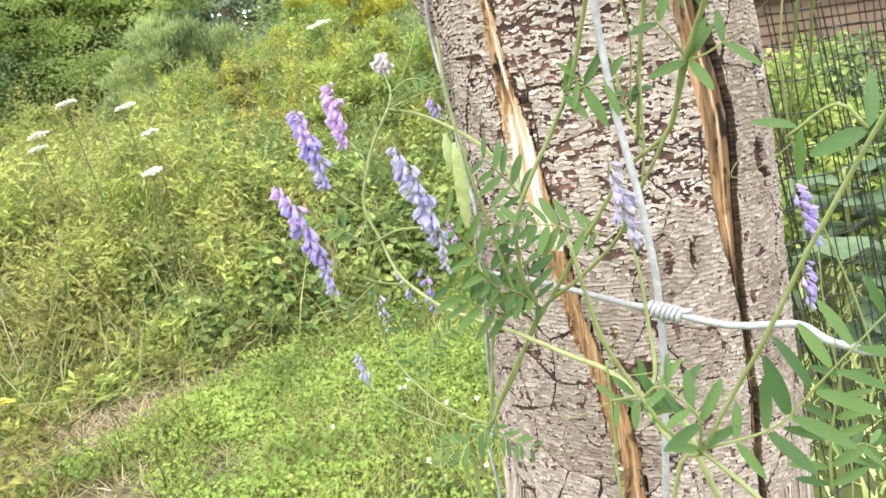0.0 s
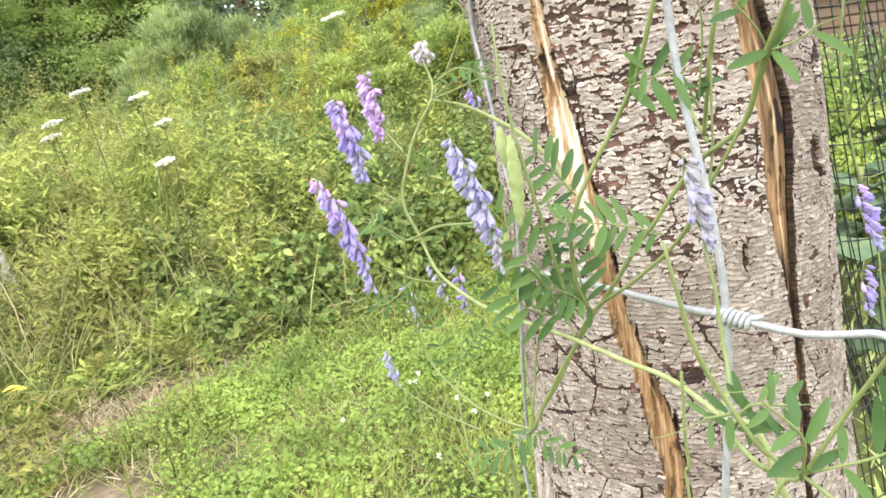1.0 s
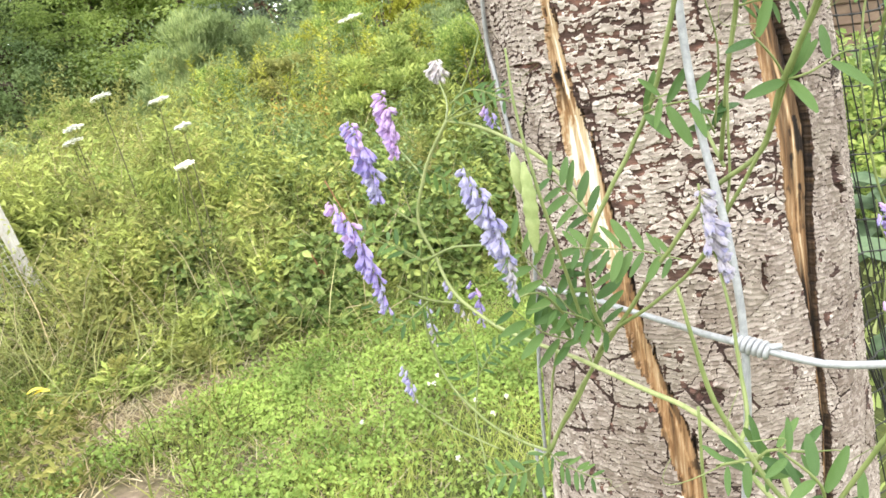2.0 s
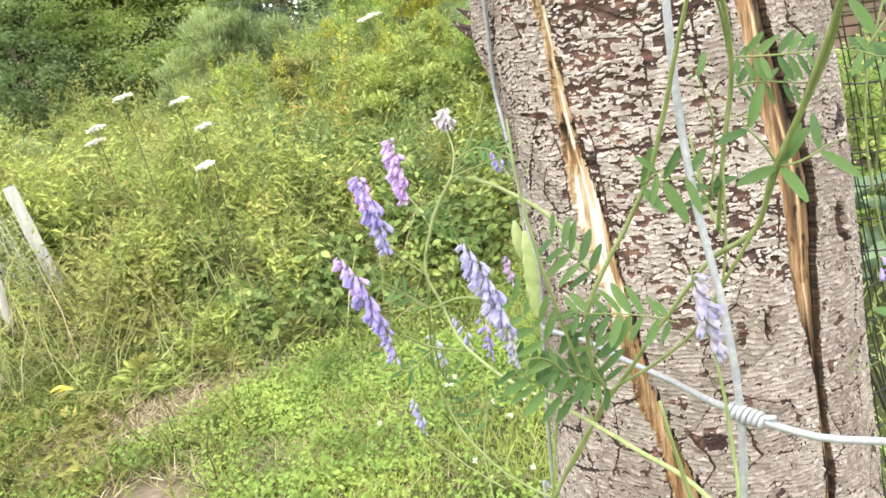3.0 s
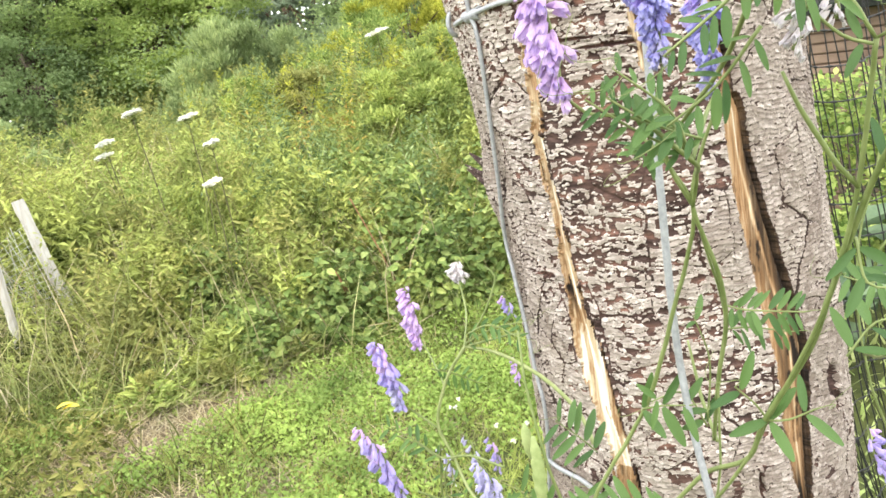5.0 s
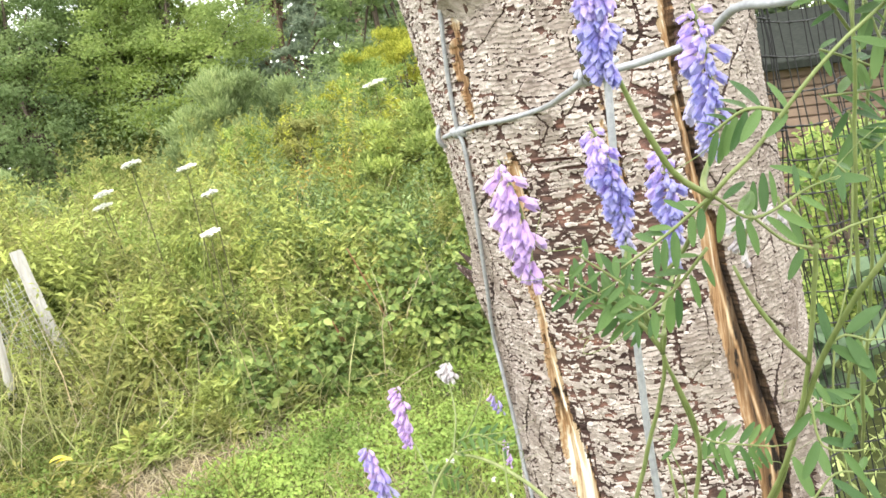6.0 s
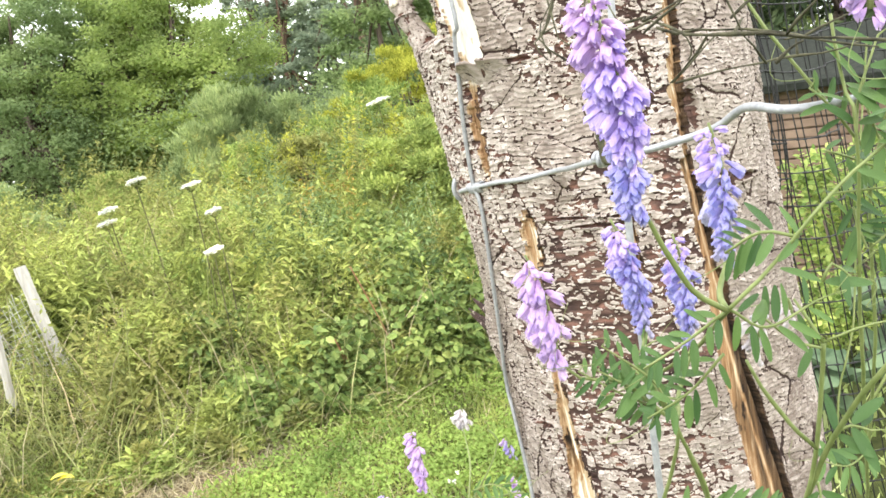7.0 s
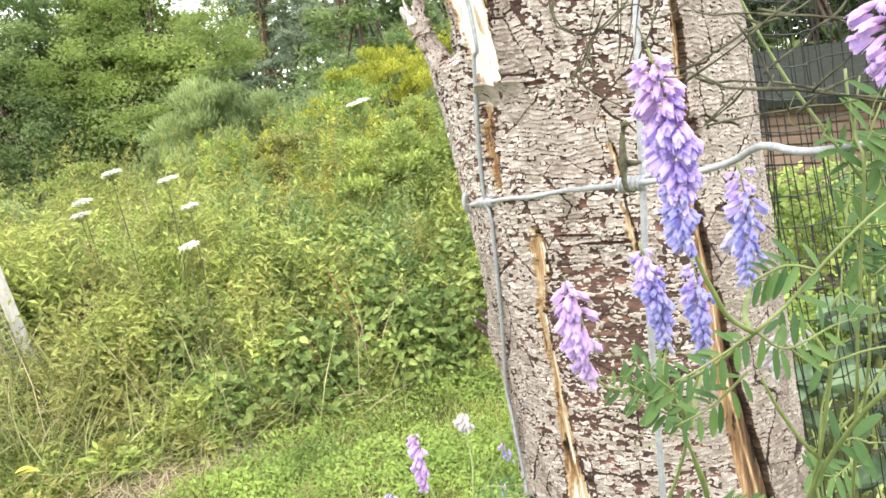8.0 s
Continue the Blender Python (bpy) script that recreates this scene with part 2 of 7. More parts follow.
UMBEL_STALK = simple("umbel_stalk", (0.055, 0.055, 0.028), (0.13, 0.12, 0.05), 60, 0.7)
GREEN_STALK = simple("weed_stalk", (0.14, 0.17, 0.05), (0.27, 0.28, 0.10), 60, 0.6)
RED_STALK = simple("dead_stalk", (0.16, 0.07, 0.035), (0.34, 0.18, 0.09), 60, 0.8)
POST = simple("weathered_post", (0.28, 0.26, 0.23), (0.55, 0.53, 0.49), 18, 0.85, (1, 1, 0.12), 0.5, 0.004)
PLANK = simple("shed_plank", (0.15, 0.10, 0.07), (0.27, 0.19, 0.135), 9, 0.75, (0.12, 1, 1), 0.3, 0.003)
FELT = simple("roofing_felt", (0.017, 0.020, 0.017), (0.042, 0.045, 0.038), 30, 1.0)
FELT.node_tree.nodes["Principled BSDF"].inputs["Specular IOR Level"].default_value = 0.03
GREY_NET = simple("grey_netting", (0.35, 0.35, 0.34), (0.55, 0.55, 0.54), 40, 0.8)


def make_ground():
    n = Nodes("garden_ground")
    c = n.coord()
    soil = n.ramp(n.noise(c, 26, 6, 0.7), (0.3, (0.11, 0.08, 0.055)), (0.6, (0.21, 0.16, 0.11)), (0.8, (0.32, 0.26, 0.19)))
    turf = n.mix(0.6, n.ramp(n.noise(c, 18, 5, 0.7), (0.3, (0.035, 0.048, 0.016)), (0.7, (0.085, 0.105, 0.030))), n.ramp(n.noise(c, 1.1, 5, 0.7), (0.3, (0.6, 0.6, 0.5)), (0.7, (1.3, 1.15, 1.0))), "MULTIPLY")
    bare = n.node("ShaderNodeAttribute", attribute_name="bare").outputs["Fac"]
    n.bump(n.noise(c, 60, 5), 0.6, 0.01)
    return n.done(n.mix(bare, turf, soil), 0.95)


GROUND = make_ground()


# ---- geometry helpers ----
def mesh_of(name, verts, faces, mats, index=None, smooth=True):
    """A mesh from arrays; faces is an n x 3 or n x 4 array or a list of tuples."""
    me = bpy.data.meshes.new(name)
    if isinstance(faces, np.ndarray):
        k = faces.shape[1]
        me.vertices.add(len(verts))
        me.vertices.foreach_set("co", np.asarray(verts, np.float32).ravel())
        me.loops.add(faces.size)
        me.loops.foreach_set("vertex_index", faces.astype(np.int32).ravel())
        me.polygons.add(len(faces))
        me.polygons.foreach_set("loop_start", np.arange(0, faces.size, k, dtype=np.int32))
        me.update(calc_edges=True)
    else:
        me.from_pydata([tuple(v) for v in verts], [], faces)
        me.update()
    for m in mats if isinstance(mats, (list, tuple)) else [mats]:
        me.materials.append(m)
    if index is not None:
        me.polygons.foreach_set("material_index", np.asarray(index, np.int32))
    me.polygons.foreach_set("use_smooth", np.full(len(me.polygons), smooth))
    return me


def floats(me, name, values):
    a = me.attributes.new(name, "FLOAT", "POINT")
    a.data.foreach_set("value", np.asarray(values, np.float32))


def part_mesh(name, me, parent, label=""):
    ob = new(name, me)
    ob.parent = parent
    if parent is not None:
        ob.matrix_parent_inverse = parent.matrix_basis.inverted()
    return tagged(ob, label)


def thing(name, place, label, category, group="", kind=""):
    ob = new(name)
    ob.empty_display_size = 0.05
    ob.matrix_basis = Matrix.Translation(place)
    return tagged(ob, label, category, group, kind)


def spline(points, step):
    """A smooth line through the points (Catmull-Rom), resampled."""
    p = np.array(points, float)
    if len(p) == 2:
        p = np.array([p[0], (p[0] + p[1]) / 2, p[1]])
    q = np.vstack([2 * p[0] - p[1], p, 2 * p[-1] - p[-2]])
    out = []
    for i in range(1, len(q) - 2):
        n = max(2, int(np.linalg.norm(q[i + 1] - q[i]) / step))
        for u in np.arange(n) / n:
            a, b, c, d = q[i - 1], q[i], q[i + 1], q[i + 2]
            out.append(0.5 * (2 * b + (c - a) * u + (2 * a - 5 * b + 4 * c - d) * u * u + (3 * b - a - 3 * c + d) * u**3))
    out.append(p[-1])
    return np.array(out)


def tube(line, radius, sides=6):
    """Verts and faces of a tube along a line; radius is a number or one a point."""
    line = np.asarray(line, float)
    n = len(line)
    r = np.full(n, radius) if np.isscalar(radius) else np.asarray(radius)
    tan = np.gradient(line, axis=0)
    tan /= np.linalg.norm(tan, axis=1)[:, None] + 1e-12
    side = np.cross(tan[0], (0.3, 0.9, 0.2))
    if np.linalg.norm(side) < 0.1:
        side = np.cross(tan[0], (1, 0, 0))
    vs = []
    for i in range(n):
        side = side - tan[i] * (side @ tan[i])
        side /= np.linalg.norm(side)
        up = np.cross(tan[i], side)
        a = np.arange(sides) / sides * 2 * math.pi
        vs.append(line[i] + r[i] * (np.cos(a)[:, None] * side + np.sin(a)[:, None] * up))
    verts = np.vstack(vs)
    faces = []
    for i in range(n - 1):
        for j in range(sides):
            k = (j + 1) % sides
            faces.append((i * sides + j, i * sides + k, (i + 1) * sides + k, (i + 1) * sides + j))
    faces.append(tuple(range(sides))[::-1])
    faces.append(tuple((n - 1) * sides + j for j in range(sides)))
    return verts, faces


def joined(pieces):
    verts, faces, at = [], [], 0
    for v, f in pieces:
        verts.append(v)
        faces += [tuple(i + at for i in q) for q in f]
        at += len(v)
    return np.vstack(verts), faces


rng = np.random.default_rng(7)

# a folded leaf: base, two shoulders, rib, tip
LEAF_V = np.array([(0, 0, 0), (0.26, 0.26, 0.05), (0.25, 0.64, 0.03), (0, 1.0, -0.10), (-0.25, 0.64, 0.03), (-0.26, 0.26, 0.05)])
LEAF_F = np.array([(0, 1, 2, 3), (0, 3, 4, 5)])
FAR_V = np.array([(0, 0, 0), (0.34, 0.45, 0.06), (0, 1.0, -0.08), (-0.34, 0.45, 0.06)])
FAR_F = np.array([(0, 1, 2), (0, 2, 3)])
BLADE_V = np.array([(-0.5, 0, 0), (0.5, 0, 0), (-0.4, 0.5, 0.08), (0.4, 0.5, 0.08), (0.0, 1.0, 0.32)])
BLADE_F = np.array([(0, 1, 3), (0, 3, 2), (2, 3, 4)])


def scatter(name, tv, tf, place, way, up, length, width, mat):
    """Many small leaves in one mesh: each template lies with its y along way and its z near up."""
    y = way / (np.linalg.norm(way, axis=1)[:, None] + 1e-9)
    x = np.cross(y, up)
    x /= np.linalg.norm(x, axis=1)[:, None] + 1e-9
    z = np.cross(x, y)
    v = place[:, None, :] + tv[None, :, 0, None] * (x * width[:, None])[:, None, :] + tv[None, :, 1, None] * (y * length[:, None])[:, None, :] + tv[None, :, 2, None] * (z * length[:, None])[:, None, :]
    f = tf[None] + (np.arange(len(place)) * len(tv))[:, None, None]
    return mesh_of(name, v.reshape(-1, 3), f.reshape(-1, tf.shape[1]), mat, smooth=False)


def away(n, flat=0.6):
    """Random directions, pressed towards the level."""
    v = rng.normal(size=(n, 3))
    v[:, 2] *= flat
    return v / np.linalg.norm(v, axis=1)[:, None]


def step01(x, a, b):
    t = np.clip((x - a) / (b - a), 0, 1)
    return t * t * (3 - 2 * t)


def value_noise(x, y, seed=0):
    """Smooth noise in 0..1 on a lattice of step one."""
    r = np.random.default_rng(seed)
    tab = r.random((256, 256))
    xi, yi = np.floor(x).astype(int), np.floor(y).astype(int)
    fx, fy = x - xi, y - yi
    fx, fy = fx * fx * (3 - 2 * fx), fy * fy * (3 - 2 * fy)
    g = lambda i, j: tab[i & 255, j & 255]
    return (g(xi, yi) * (1 - fx) + g(xi + 1, yi) * fx) * (1 - fy) + (g(xi, yi + 1) * (1 - fx) + g(xi + 1, yi + 1) * fx) * fy


def fractal(x, y, seed=0, octaves=4):
    s, a = 0, 0.5
    for o in range(octaves):
        s = s + a * value_noise(x * 2**o + 17 * o, y * 2**o + 5 * o, seed + o)
        a *= 0.5
    return s / (1 - 0.5**octaves)


# ---- the ground, one sheet out to the horizon ----
LOW = -0.27


def behind(x, y):
    """How far a place lies behind the foot of the weedy bank."""
    foot = np.where(x < -1.95, 3.55 + 0.2 * (x + 1.95), 4.70 + 0.59 * x)
    return np.where(x < -1.95, y - foot, (y - foot) / 1.16)


def height(x, y):
    x, y = np.asarray(x, float), np.asarray(y, float)
    az = np.degrees(np.arctan2(x, np.maximum(y, 0.3)))
    s = behind(x, y)
    bank = 0.26 * np.clip(s, 0, 2.3) + 0.13 * np.clip(s - 2.3, 0, 9) * step01(az, -17, -6)
    lawn = 0.11 * np.clip(y - 2.0, 0, 22)
    z = bank * (1 - step01(az, 7, 13)) + lawn * step01(az, 7, 13)
    far = step01(np.hypot(x, y), 40, 120)
    bumps = 0.05 * (fractal(x * 1.3 + 40, y * 1.3 + 40, 3) - 0.5) + 0.6 * (fractal(x * 0.05 + 9, y * 0.05 + 9, 5) - 0.5) * step01(np.hypot(x, y), 10, 30)
    return LOW + z * (1 - 0.4 * far) + bumps * step01(np.hypot(x, y), 0.5, 2)


def trodden(x, y):
    """The patch of path where nothing grows at all."""
    return np.exp(-((((x + 1.36) / 0.20) ** 2 + ((y - 2.56) / 0.17) ** 2) ** 2))


def bare(x, y):
    """Where the soil shows: the little path and the scuffed foot of the bank."""
    a = np.exp(-(((x + 1.34) / 0.26) ** 2 + ((y - 2.58) / 0.24) ** 2))
    t = np.clip(((x + 1.82) * 0.5 + (y - 3.02) * 0.82) / 0.92, 0, 1)
    d = np.hypot(x + 1.82 - 0.5 * t, y - 3.02 - 0.82 * t)
    b = 1.0 * np.exp(-((d / 0.27) ** 2))
    c = 0.5 * np.exp(-(((x + 0.42) / 0.30) ** 2 + ((y - 3.05) / 0.12) ** 2))
    e = 0.55 * np.exp(-(((x + 0.95) / 0.25) ** 2 + ((y - 2.75) / 0.25) ** 2))
    return np.clip(np.maximum(np.maximum(a, b), np.maximum(c, e)) + 0.5 * (fractal(x * 4 + 50, y * 4 + 50, 11) - 0.5), 0, 1)


def build_ground():
    r = np.concatenate([np.linspace(0.0, 8, 90), np.linspace(8.2, 40, 60), np.geomspace(42, 2500, 24)])
    a = np.linspace(0, 2 * math.pi, 181)[:-1]
    x, y = np.outer(r, np.sin(a)).ravel(), np.outer(r, np.cos(a)).ravel()
    v = np.stack([x, y, height(x, y)], 1)
    i, j = np.meshgrid(np.arange(len(r) - 1), np.arange(len(a)), indexing="ij")
    k = (j + 1) % len(a)
    m = len(a)
    f = np.stack([i * m + j, i * m + k, (i + 1) * m + k, (i + 1) * m + j], -1).reshape(-1, 4)[:, ::-1]
    me = mesh_of("ground", v, f, GROUND)
    floats(me, "bare", bare(x, y))
    tagged(new("ground", me), "grassy ground with a scuffed bare earth path rising into a bank", "ground", kind="structure")


build_ground()

# ---- the dead trunk ----
def axis(z):
    """Centre and radius of the trunk at a height: it bows a little and leans."""
    d = np.clip(z - 1, -0.25, 0.32)
    over = (z - 1) - d
    return 0.0865 - 0.076 * d - 0.2184 * d * d - 0.10 * over, 0.4776 + 0.0104 * d, 0.0793 - 0.0033 * d + 0.113 * d * d


def worley(u, v, seed):
    """Distances to the two nearest jittered cell points, and the nearest cell's random numbers and offset."""
    r = np.random.default_rng(seed)
    tab = r.random((128, 128, 4))
    ui, vi = np.floor(u).astype(int), np.floor(v).astype(int)
    f1, f2 = np.full(u.shape, 9.0), np.full(u.shape, 9.0)
    ca, cb, dv = np.zeros(u.shape), np.zeros(u.shape), np.zeros(u.shape)
    for a in (-1, 0, 1):
        for b in (-1, 0, 1):
            t = tab[(ui + a) & 127, (vi + b) & 127]
            du, dw = ui + a + t[..., 0] - u, vi + b + t[..., 1] - v
            d = np.hypot(du, dw)
            near = d < f1
            f2 = np.where(near, f1, np.minimum(f2, d))
            ca, cb, dv = np.where(near, t[..., 2], ca), np.where(near, t[..., 3], cb), np.where(near, -dw, dv)
            f1 = np.where(near, d, f1)
    return f1, f2, ca, cb, dv


def along(z, *knots):
    """Angle and half width of a split at the heights z, from knots (z, degrees, half width in mm)."""
    k = np.array(sorted(knots))
    return np.interp(z, k[:, 0], k[:, 1]), np.interp(z, k[:, 0], k[:, 2]) / 1000


def build_trunk():
    zs = np.concatenate([np.linspace(-0.32, 0.80, 50)[:-1], np.arange(0.81, 1.278, 0.00046), np.linspace(1.278, 1.75, 40)])
    ph = np.concatenate([np.linspace(-180, -95, 24)[:-1], np.arange(-95, 70, 0.42), np.linspace(70, 180, 24)[:-1]])
    z, p = np.meshgrid(zs, ph, indexing="ij")
    cx, cy, r = axis(z)
    u = r * np.radians(p)
    # slow unevenness of the whole stem, and the flare at the foot
    rad = r + 0.004 * (fractal(u * 14 + 5, z * 9 + 5, 21) - 0.5) * 2 + 0.05 * np.exp(-(z + 0.3) / 0.12)
    rad = rad - 0.005 * np.exp(-((np.radians(p + 76 + 5 * (fractal(u * 0 + 3, z * 25, 23) - 0.5)) * r / 0.0011) ** 2)) * step01(z, 0.99, 1.03)
    rad = rad + 0.004 * np.exp(-(((p + 88) / 9) ** 2 + ((z - 1.075) / 0.02) ** 2))
    rad = rad - step01(-p, 49, 66) * (0.017 * step01(z, 1.228, 1.241) + 0.014 * step01(z, 1.243, 1.275))
    # two splits down to the wood
    la, lw = along(z, (0.3, 5, 0), (0.6, -10, 4), (0.828, -18.1, 6.0), (0.848, -18.7, 6.2), (0.876, -22.8, 5.9), (0.898, -28.3, 5.3), (0.9195, -32.2, 5.7), (0.946, -35.3, 5.2), (0.973, -39.4, 7.2), (0.9915, -42.0, 8.8), (1.010, -43.4, 7.6), (1.028, -44.6, 5.4), (1.050, -44.6, 3.4), (1.0765, -43.8, 2.5), (1.105, -43.4, 1.8), (1.118, -41, 3.0), (1.127, -39.8, 4.8), (1.139, -39.4, 4.2), (1.149, -39.5, 0))
    ra, rw = along(z, (0.4, 24, 0), (0.7, 25, 2), (0.838, 24.3, 2.8), (0.8655, 25.7, 2.9), (0.894, 24.7, 2.6), (0.921, 24.0, 3.6), (0.948, 23.2, 6.4), (0.973, 23.9, 8.8), (0.998, 24.3, 9.9), (1.023, 22.0, 9.4), (1.0425, 19.9, 8.4), (1.059, 18.0, 8.0), (1.091, 16.7, 5.4), (1.138, 15.7, 4.0), (1.168, 15.5, 3.6), (1.195, 17.3, 3.4), (1.212, 19.6, 3.8), (1.222, 20.4, 5.6), (1.28, 22, 4.6), (1.6, 24, 0))
    high_up = step01(z, 1.06, 1.12)
    ra = ra + high_up * 3.2 * (fractal(z * 24 + 7, z * 0 + 3, 35) - 0.5)
    rw = rw * (1 - 0.32 * high_up + 1.0 * high_up * (fractal(z * 34 + 2, z * 0 + 9, 36) - 0.5))
    ua, uw = along(z, (1.155, -50, 0), (1.173, -49.1, 2.2), (1.187, -48.7, 2.7), (1.203, -46.2, 3.1), (1.212, -43, 6.4), (1.220, -42.4, 7.4), (1.2324, -42.2, 8.2), (1.2455, -42.4, 9.4), (1.2546, -41.8, 10.8), (1.5, -44, 0))
    na, nw = along(z, (1.10, -6, 0), (1.135, -6.2, 0.8), (1.1566, -6.9, 1.3), (1.175, -7.2, 1.3), (1.191, -7.9, 1.0), (1.203, -8.2, 0))
    rough = (fractal(u * 420, z * 160, 31) - 0.5) * 0.0050 + (fractal(u * 900, z * 70, 33) - 0.5) * np.where(p < -10, 0.006, 0.0015) + (fractal(u * 120, z * 60, 32) - 0.5) * 0.004
    rough = np.where(p > 8, (0.16 + 0.55 * high_up) * rough + (fractal(u * 60, z * 40, 34) - 0.5) * 0.003, rough)
    wood = np.zeros(z.shape)
    depth = np.zeros(z.shape)
    tone = np.zeros(z.shape)
    dim = np.ones(z.shape)
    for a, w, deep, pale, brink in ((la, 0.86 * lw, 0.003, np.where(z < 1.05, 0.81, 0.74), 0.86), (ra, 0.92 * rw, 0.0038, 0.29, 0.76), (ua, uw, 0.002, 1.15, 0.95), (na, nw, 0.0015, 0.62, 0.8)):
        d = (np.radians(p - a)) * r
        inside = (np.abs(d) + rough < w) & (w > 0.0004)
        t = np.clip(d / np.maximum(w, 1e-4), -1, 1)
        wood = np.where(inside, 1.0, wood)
        # past a pale ledge a split drops; tone paints the gap's shade near black
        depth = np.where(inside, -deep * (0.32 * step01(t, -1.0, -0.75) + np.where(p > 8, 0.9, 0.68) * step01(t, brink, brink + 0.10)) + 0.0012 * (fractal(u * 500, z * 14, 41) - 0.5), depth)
        # bark along the gap's far edge is darkened with it, as painted shade
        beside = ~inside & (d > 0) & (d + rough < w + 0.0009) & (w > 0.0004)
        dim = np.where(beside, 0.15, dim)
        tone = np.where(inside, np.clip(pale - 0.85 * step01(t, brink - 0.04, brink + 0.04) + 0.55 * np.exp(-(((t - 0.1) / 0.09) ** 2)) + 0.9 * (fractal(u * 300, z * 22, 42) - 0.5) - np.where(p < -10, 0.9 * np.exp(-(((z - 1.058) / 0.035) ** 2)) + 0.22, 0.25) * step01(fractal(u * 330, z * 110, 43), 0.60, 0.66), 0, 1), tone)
    # below the peel the bared strip is a dark orange-brown
    tone = np.where((wood > 0) & (p < -44) & (z > 1.15), tone - 0.62 * (1 - step01(z, 1.200, 1.210)), tone)
    tone = np.where((wood > 0) & (p > 8), tone + high_up * (1.1 * (fractal(u * 160 + 3, z * 40, 44) - 0.5) + 0.06), tone)
    # the left split is browner low down
    lower = (np.abs(p - la) < 12) & (z < 0.945)
    tone = np.where(lower & (wood > 0), tone - 0.42, tone)
    tone = np.where((wood > 0) & (p > 10) & (z < 0.95), tone - 0.34 * (1 - step01(z, 0.915, 0.95)), tone)
    # scales: ragged lying flakes in wavering rows over dark inner bark, denser or sparser from place to place
    big1, big2, ba, bb, _ = worley((u + 0.004 * (fractal(u * 120, z * 120, 50) - 0.5)) / 0.021 + 60, (z + 0.006 * (fractal(u * 90 + 3, z * 60, 49) - 0.5)) / 0.026 + 20, 62)
    wu = u + 0.0022 * (fractal(u * 150, z * 190, 51) - 0.5) * 2 + 0.0007 * (fractal(u * 800, z * 800, 53, 3) - 0.5)
    wz = z + 0.0026 * (fractal(u * 60 + 9, z * 38, 52) - 0.5) * 2 + 0.0016 * (fractal(u * 260 + 9, z * 150, 54, 4) - 0.5) * 2 + 0.004 * ba
    rag = 0.0014 * (fractal(wu * 430, wz * 620, 56, 4) - 0.5)

    def scales(rise, wide, seed):
        """Height over the lower edge, under the upper edge, distance to a side, and three random numbers of the scale that covers a place."""
        tab = np.random.default_rng(seed).random((512, 4))
        row = wz / rise + 60
        level = np.floor(row).astype(int)
        pitch = wide * (0.55 + 0.9 * tab[level & 511, 1])
        run = wu / pitch + 40 + 9 * tab[level & 511, 0]
        block = np.floor(run).astype(int)
        k = (level * 37 + block * 131) & 511
        return (row - level) * rise, (1 - row + level) * rise, np.minimum(run - block, 1 - run + block) * pitch, tab[k, 2], tab[k, 3], tab[(k * 3 + 17) & 511, 2]

    side0 = step01(-p, 34, 46)
    between = (p > la + 2) & (p < ra - 2)
    cover = 0.97 + 0.62 * (fractal(u * 46, z * 34, 71) - 0.5)
    cover = cover - np.where(between, 0.22 * step01(z, 0.955, 0.975) * (1 - step01(z, 1.120, 1.150)), 0)
    cover = cover - np.where(between & (p < 4), 0.30 * step01(z, 1.060, 1.085) * (1 - step01(z, 1.112, 1.135)), 0)
    cover = cover - 0.40 * np.exp(-(((p + 25) / 11) ** 2)) * step01(z, 1.212, 1.225)
    cover = cover - 0.34 * step01(fractal(u * 170 + 0.6 * z, z * 14, 72), 0.54, 0.64) * step01(z, 1.135, 1.15) * (1 - side0)
    smooth_patch = (p > -6 + 40 * (0.957 - z) * 3) & (p < ra) & (z < 0.954 + 0.008 * np.sin(p / 5)) & (z > 0.900)
    smooth_patch |= np.hypot((p - 7) * 0.0014, (z - 1.052)) < 0.011
    smooth_patch |= (p > 6) & (p < ra) & (z > 1.030) & (z < 1.075) & (ba > 0.35)
    smooth_patch |= (z > 1.135) & (fractal(u * 40 + 2, z * 26 + 2, 73) > 0.62)
    flat = (p > ra) | smooth_patch | ((p < -58 + 5 * np.sin(z * 90)) & (z < 1.13)) | (z < 0.938 + 0.02 * (fractal(u * 50, z * 20, 74) - 0.5))
    side = step01(-p, 50, 64)
    cover = np.clip(np.where(flat, np.maximum(cover, 0.93), cover) + 0.04 * side, 0.25, 1.0)
    sparse = step01(1 - cover, 0.08, 0.45)
    sheen = step01(fractal(u * 80, z * 60, 99), 0.35, 0.6) + 2.0 * (smooth_patch & (p < ra) & (z < 0.96))
    inside_by = np.full(z.shape, -0.0008)
    flake = np.zeros(z.shape)
    relief = 0.0004 * fractal(u * 60, z * 900, 90)
    shade = np.zeros(z.shape)
    for rise, wide, seed, share in ((0.0022, 0.0037, 61, 0.88), (0.0034, 0.0054, 65, 0.20), (0.0013, 0.0027, 67, 0.36)):
        low, high, edge, ca, cb, cc = scales(rise, wide, seed)
        worn = 0.00003 + 0.00075 * sparse * cb * min(1.0, rise / 0.0022)
        crack = np.where(flat, np.where(cb > 0.22, low, 1.0) + 0.00003 + 0.0003 * cc * sheen, low)
        d = np.minimum(np.minimum(crack - 0.00022, high + 0.0006 * (1 - sparse)), np.where(cc > np.where(flat, 0.72, 0.45) * (1 - 0.6 * sparse), edge * 0.8, 1.0)) + rag * np.where(flat, 0.42, 1.0) - worn
        there = (ca < cover * share + (0.34 * sparse if rise < 0.002 else 0)) | (flat & (share > 0.5))
        m = step01(d, -0.00012, 0.00024) * there
        over = m > flake
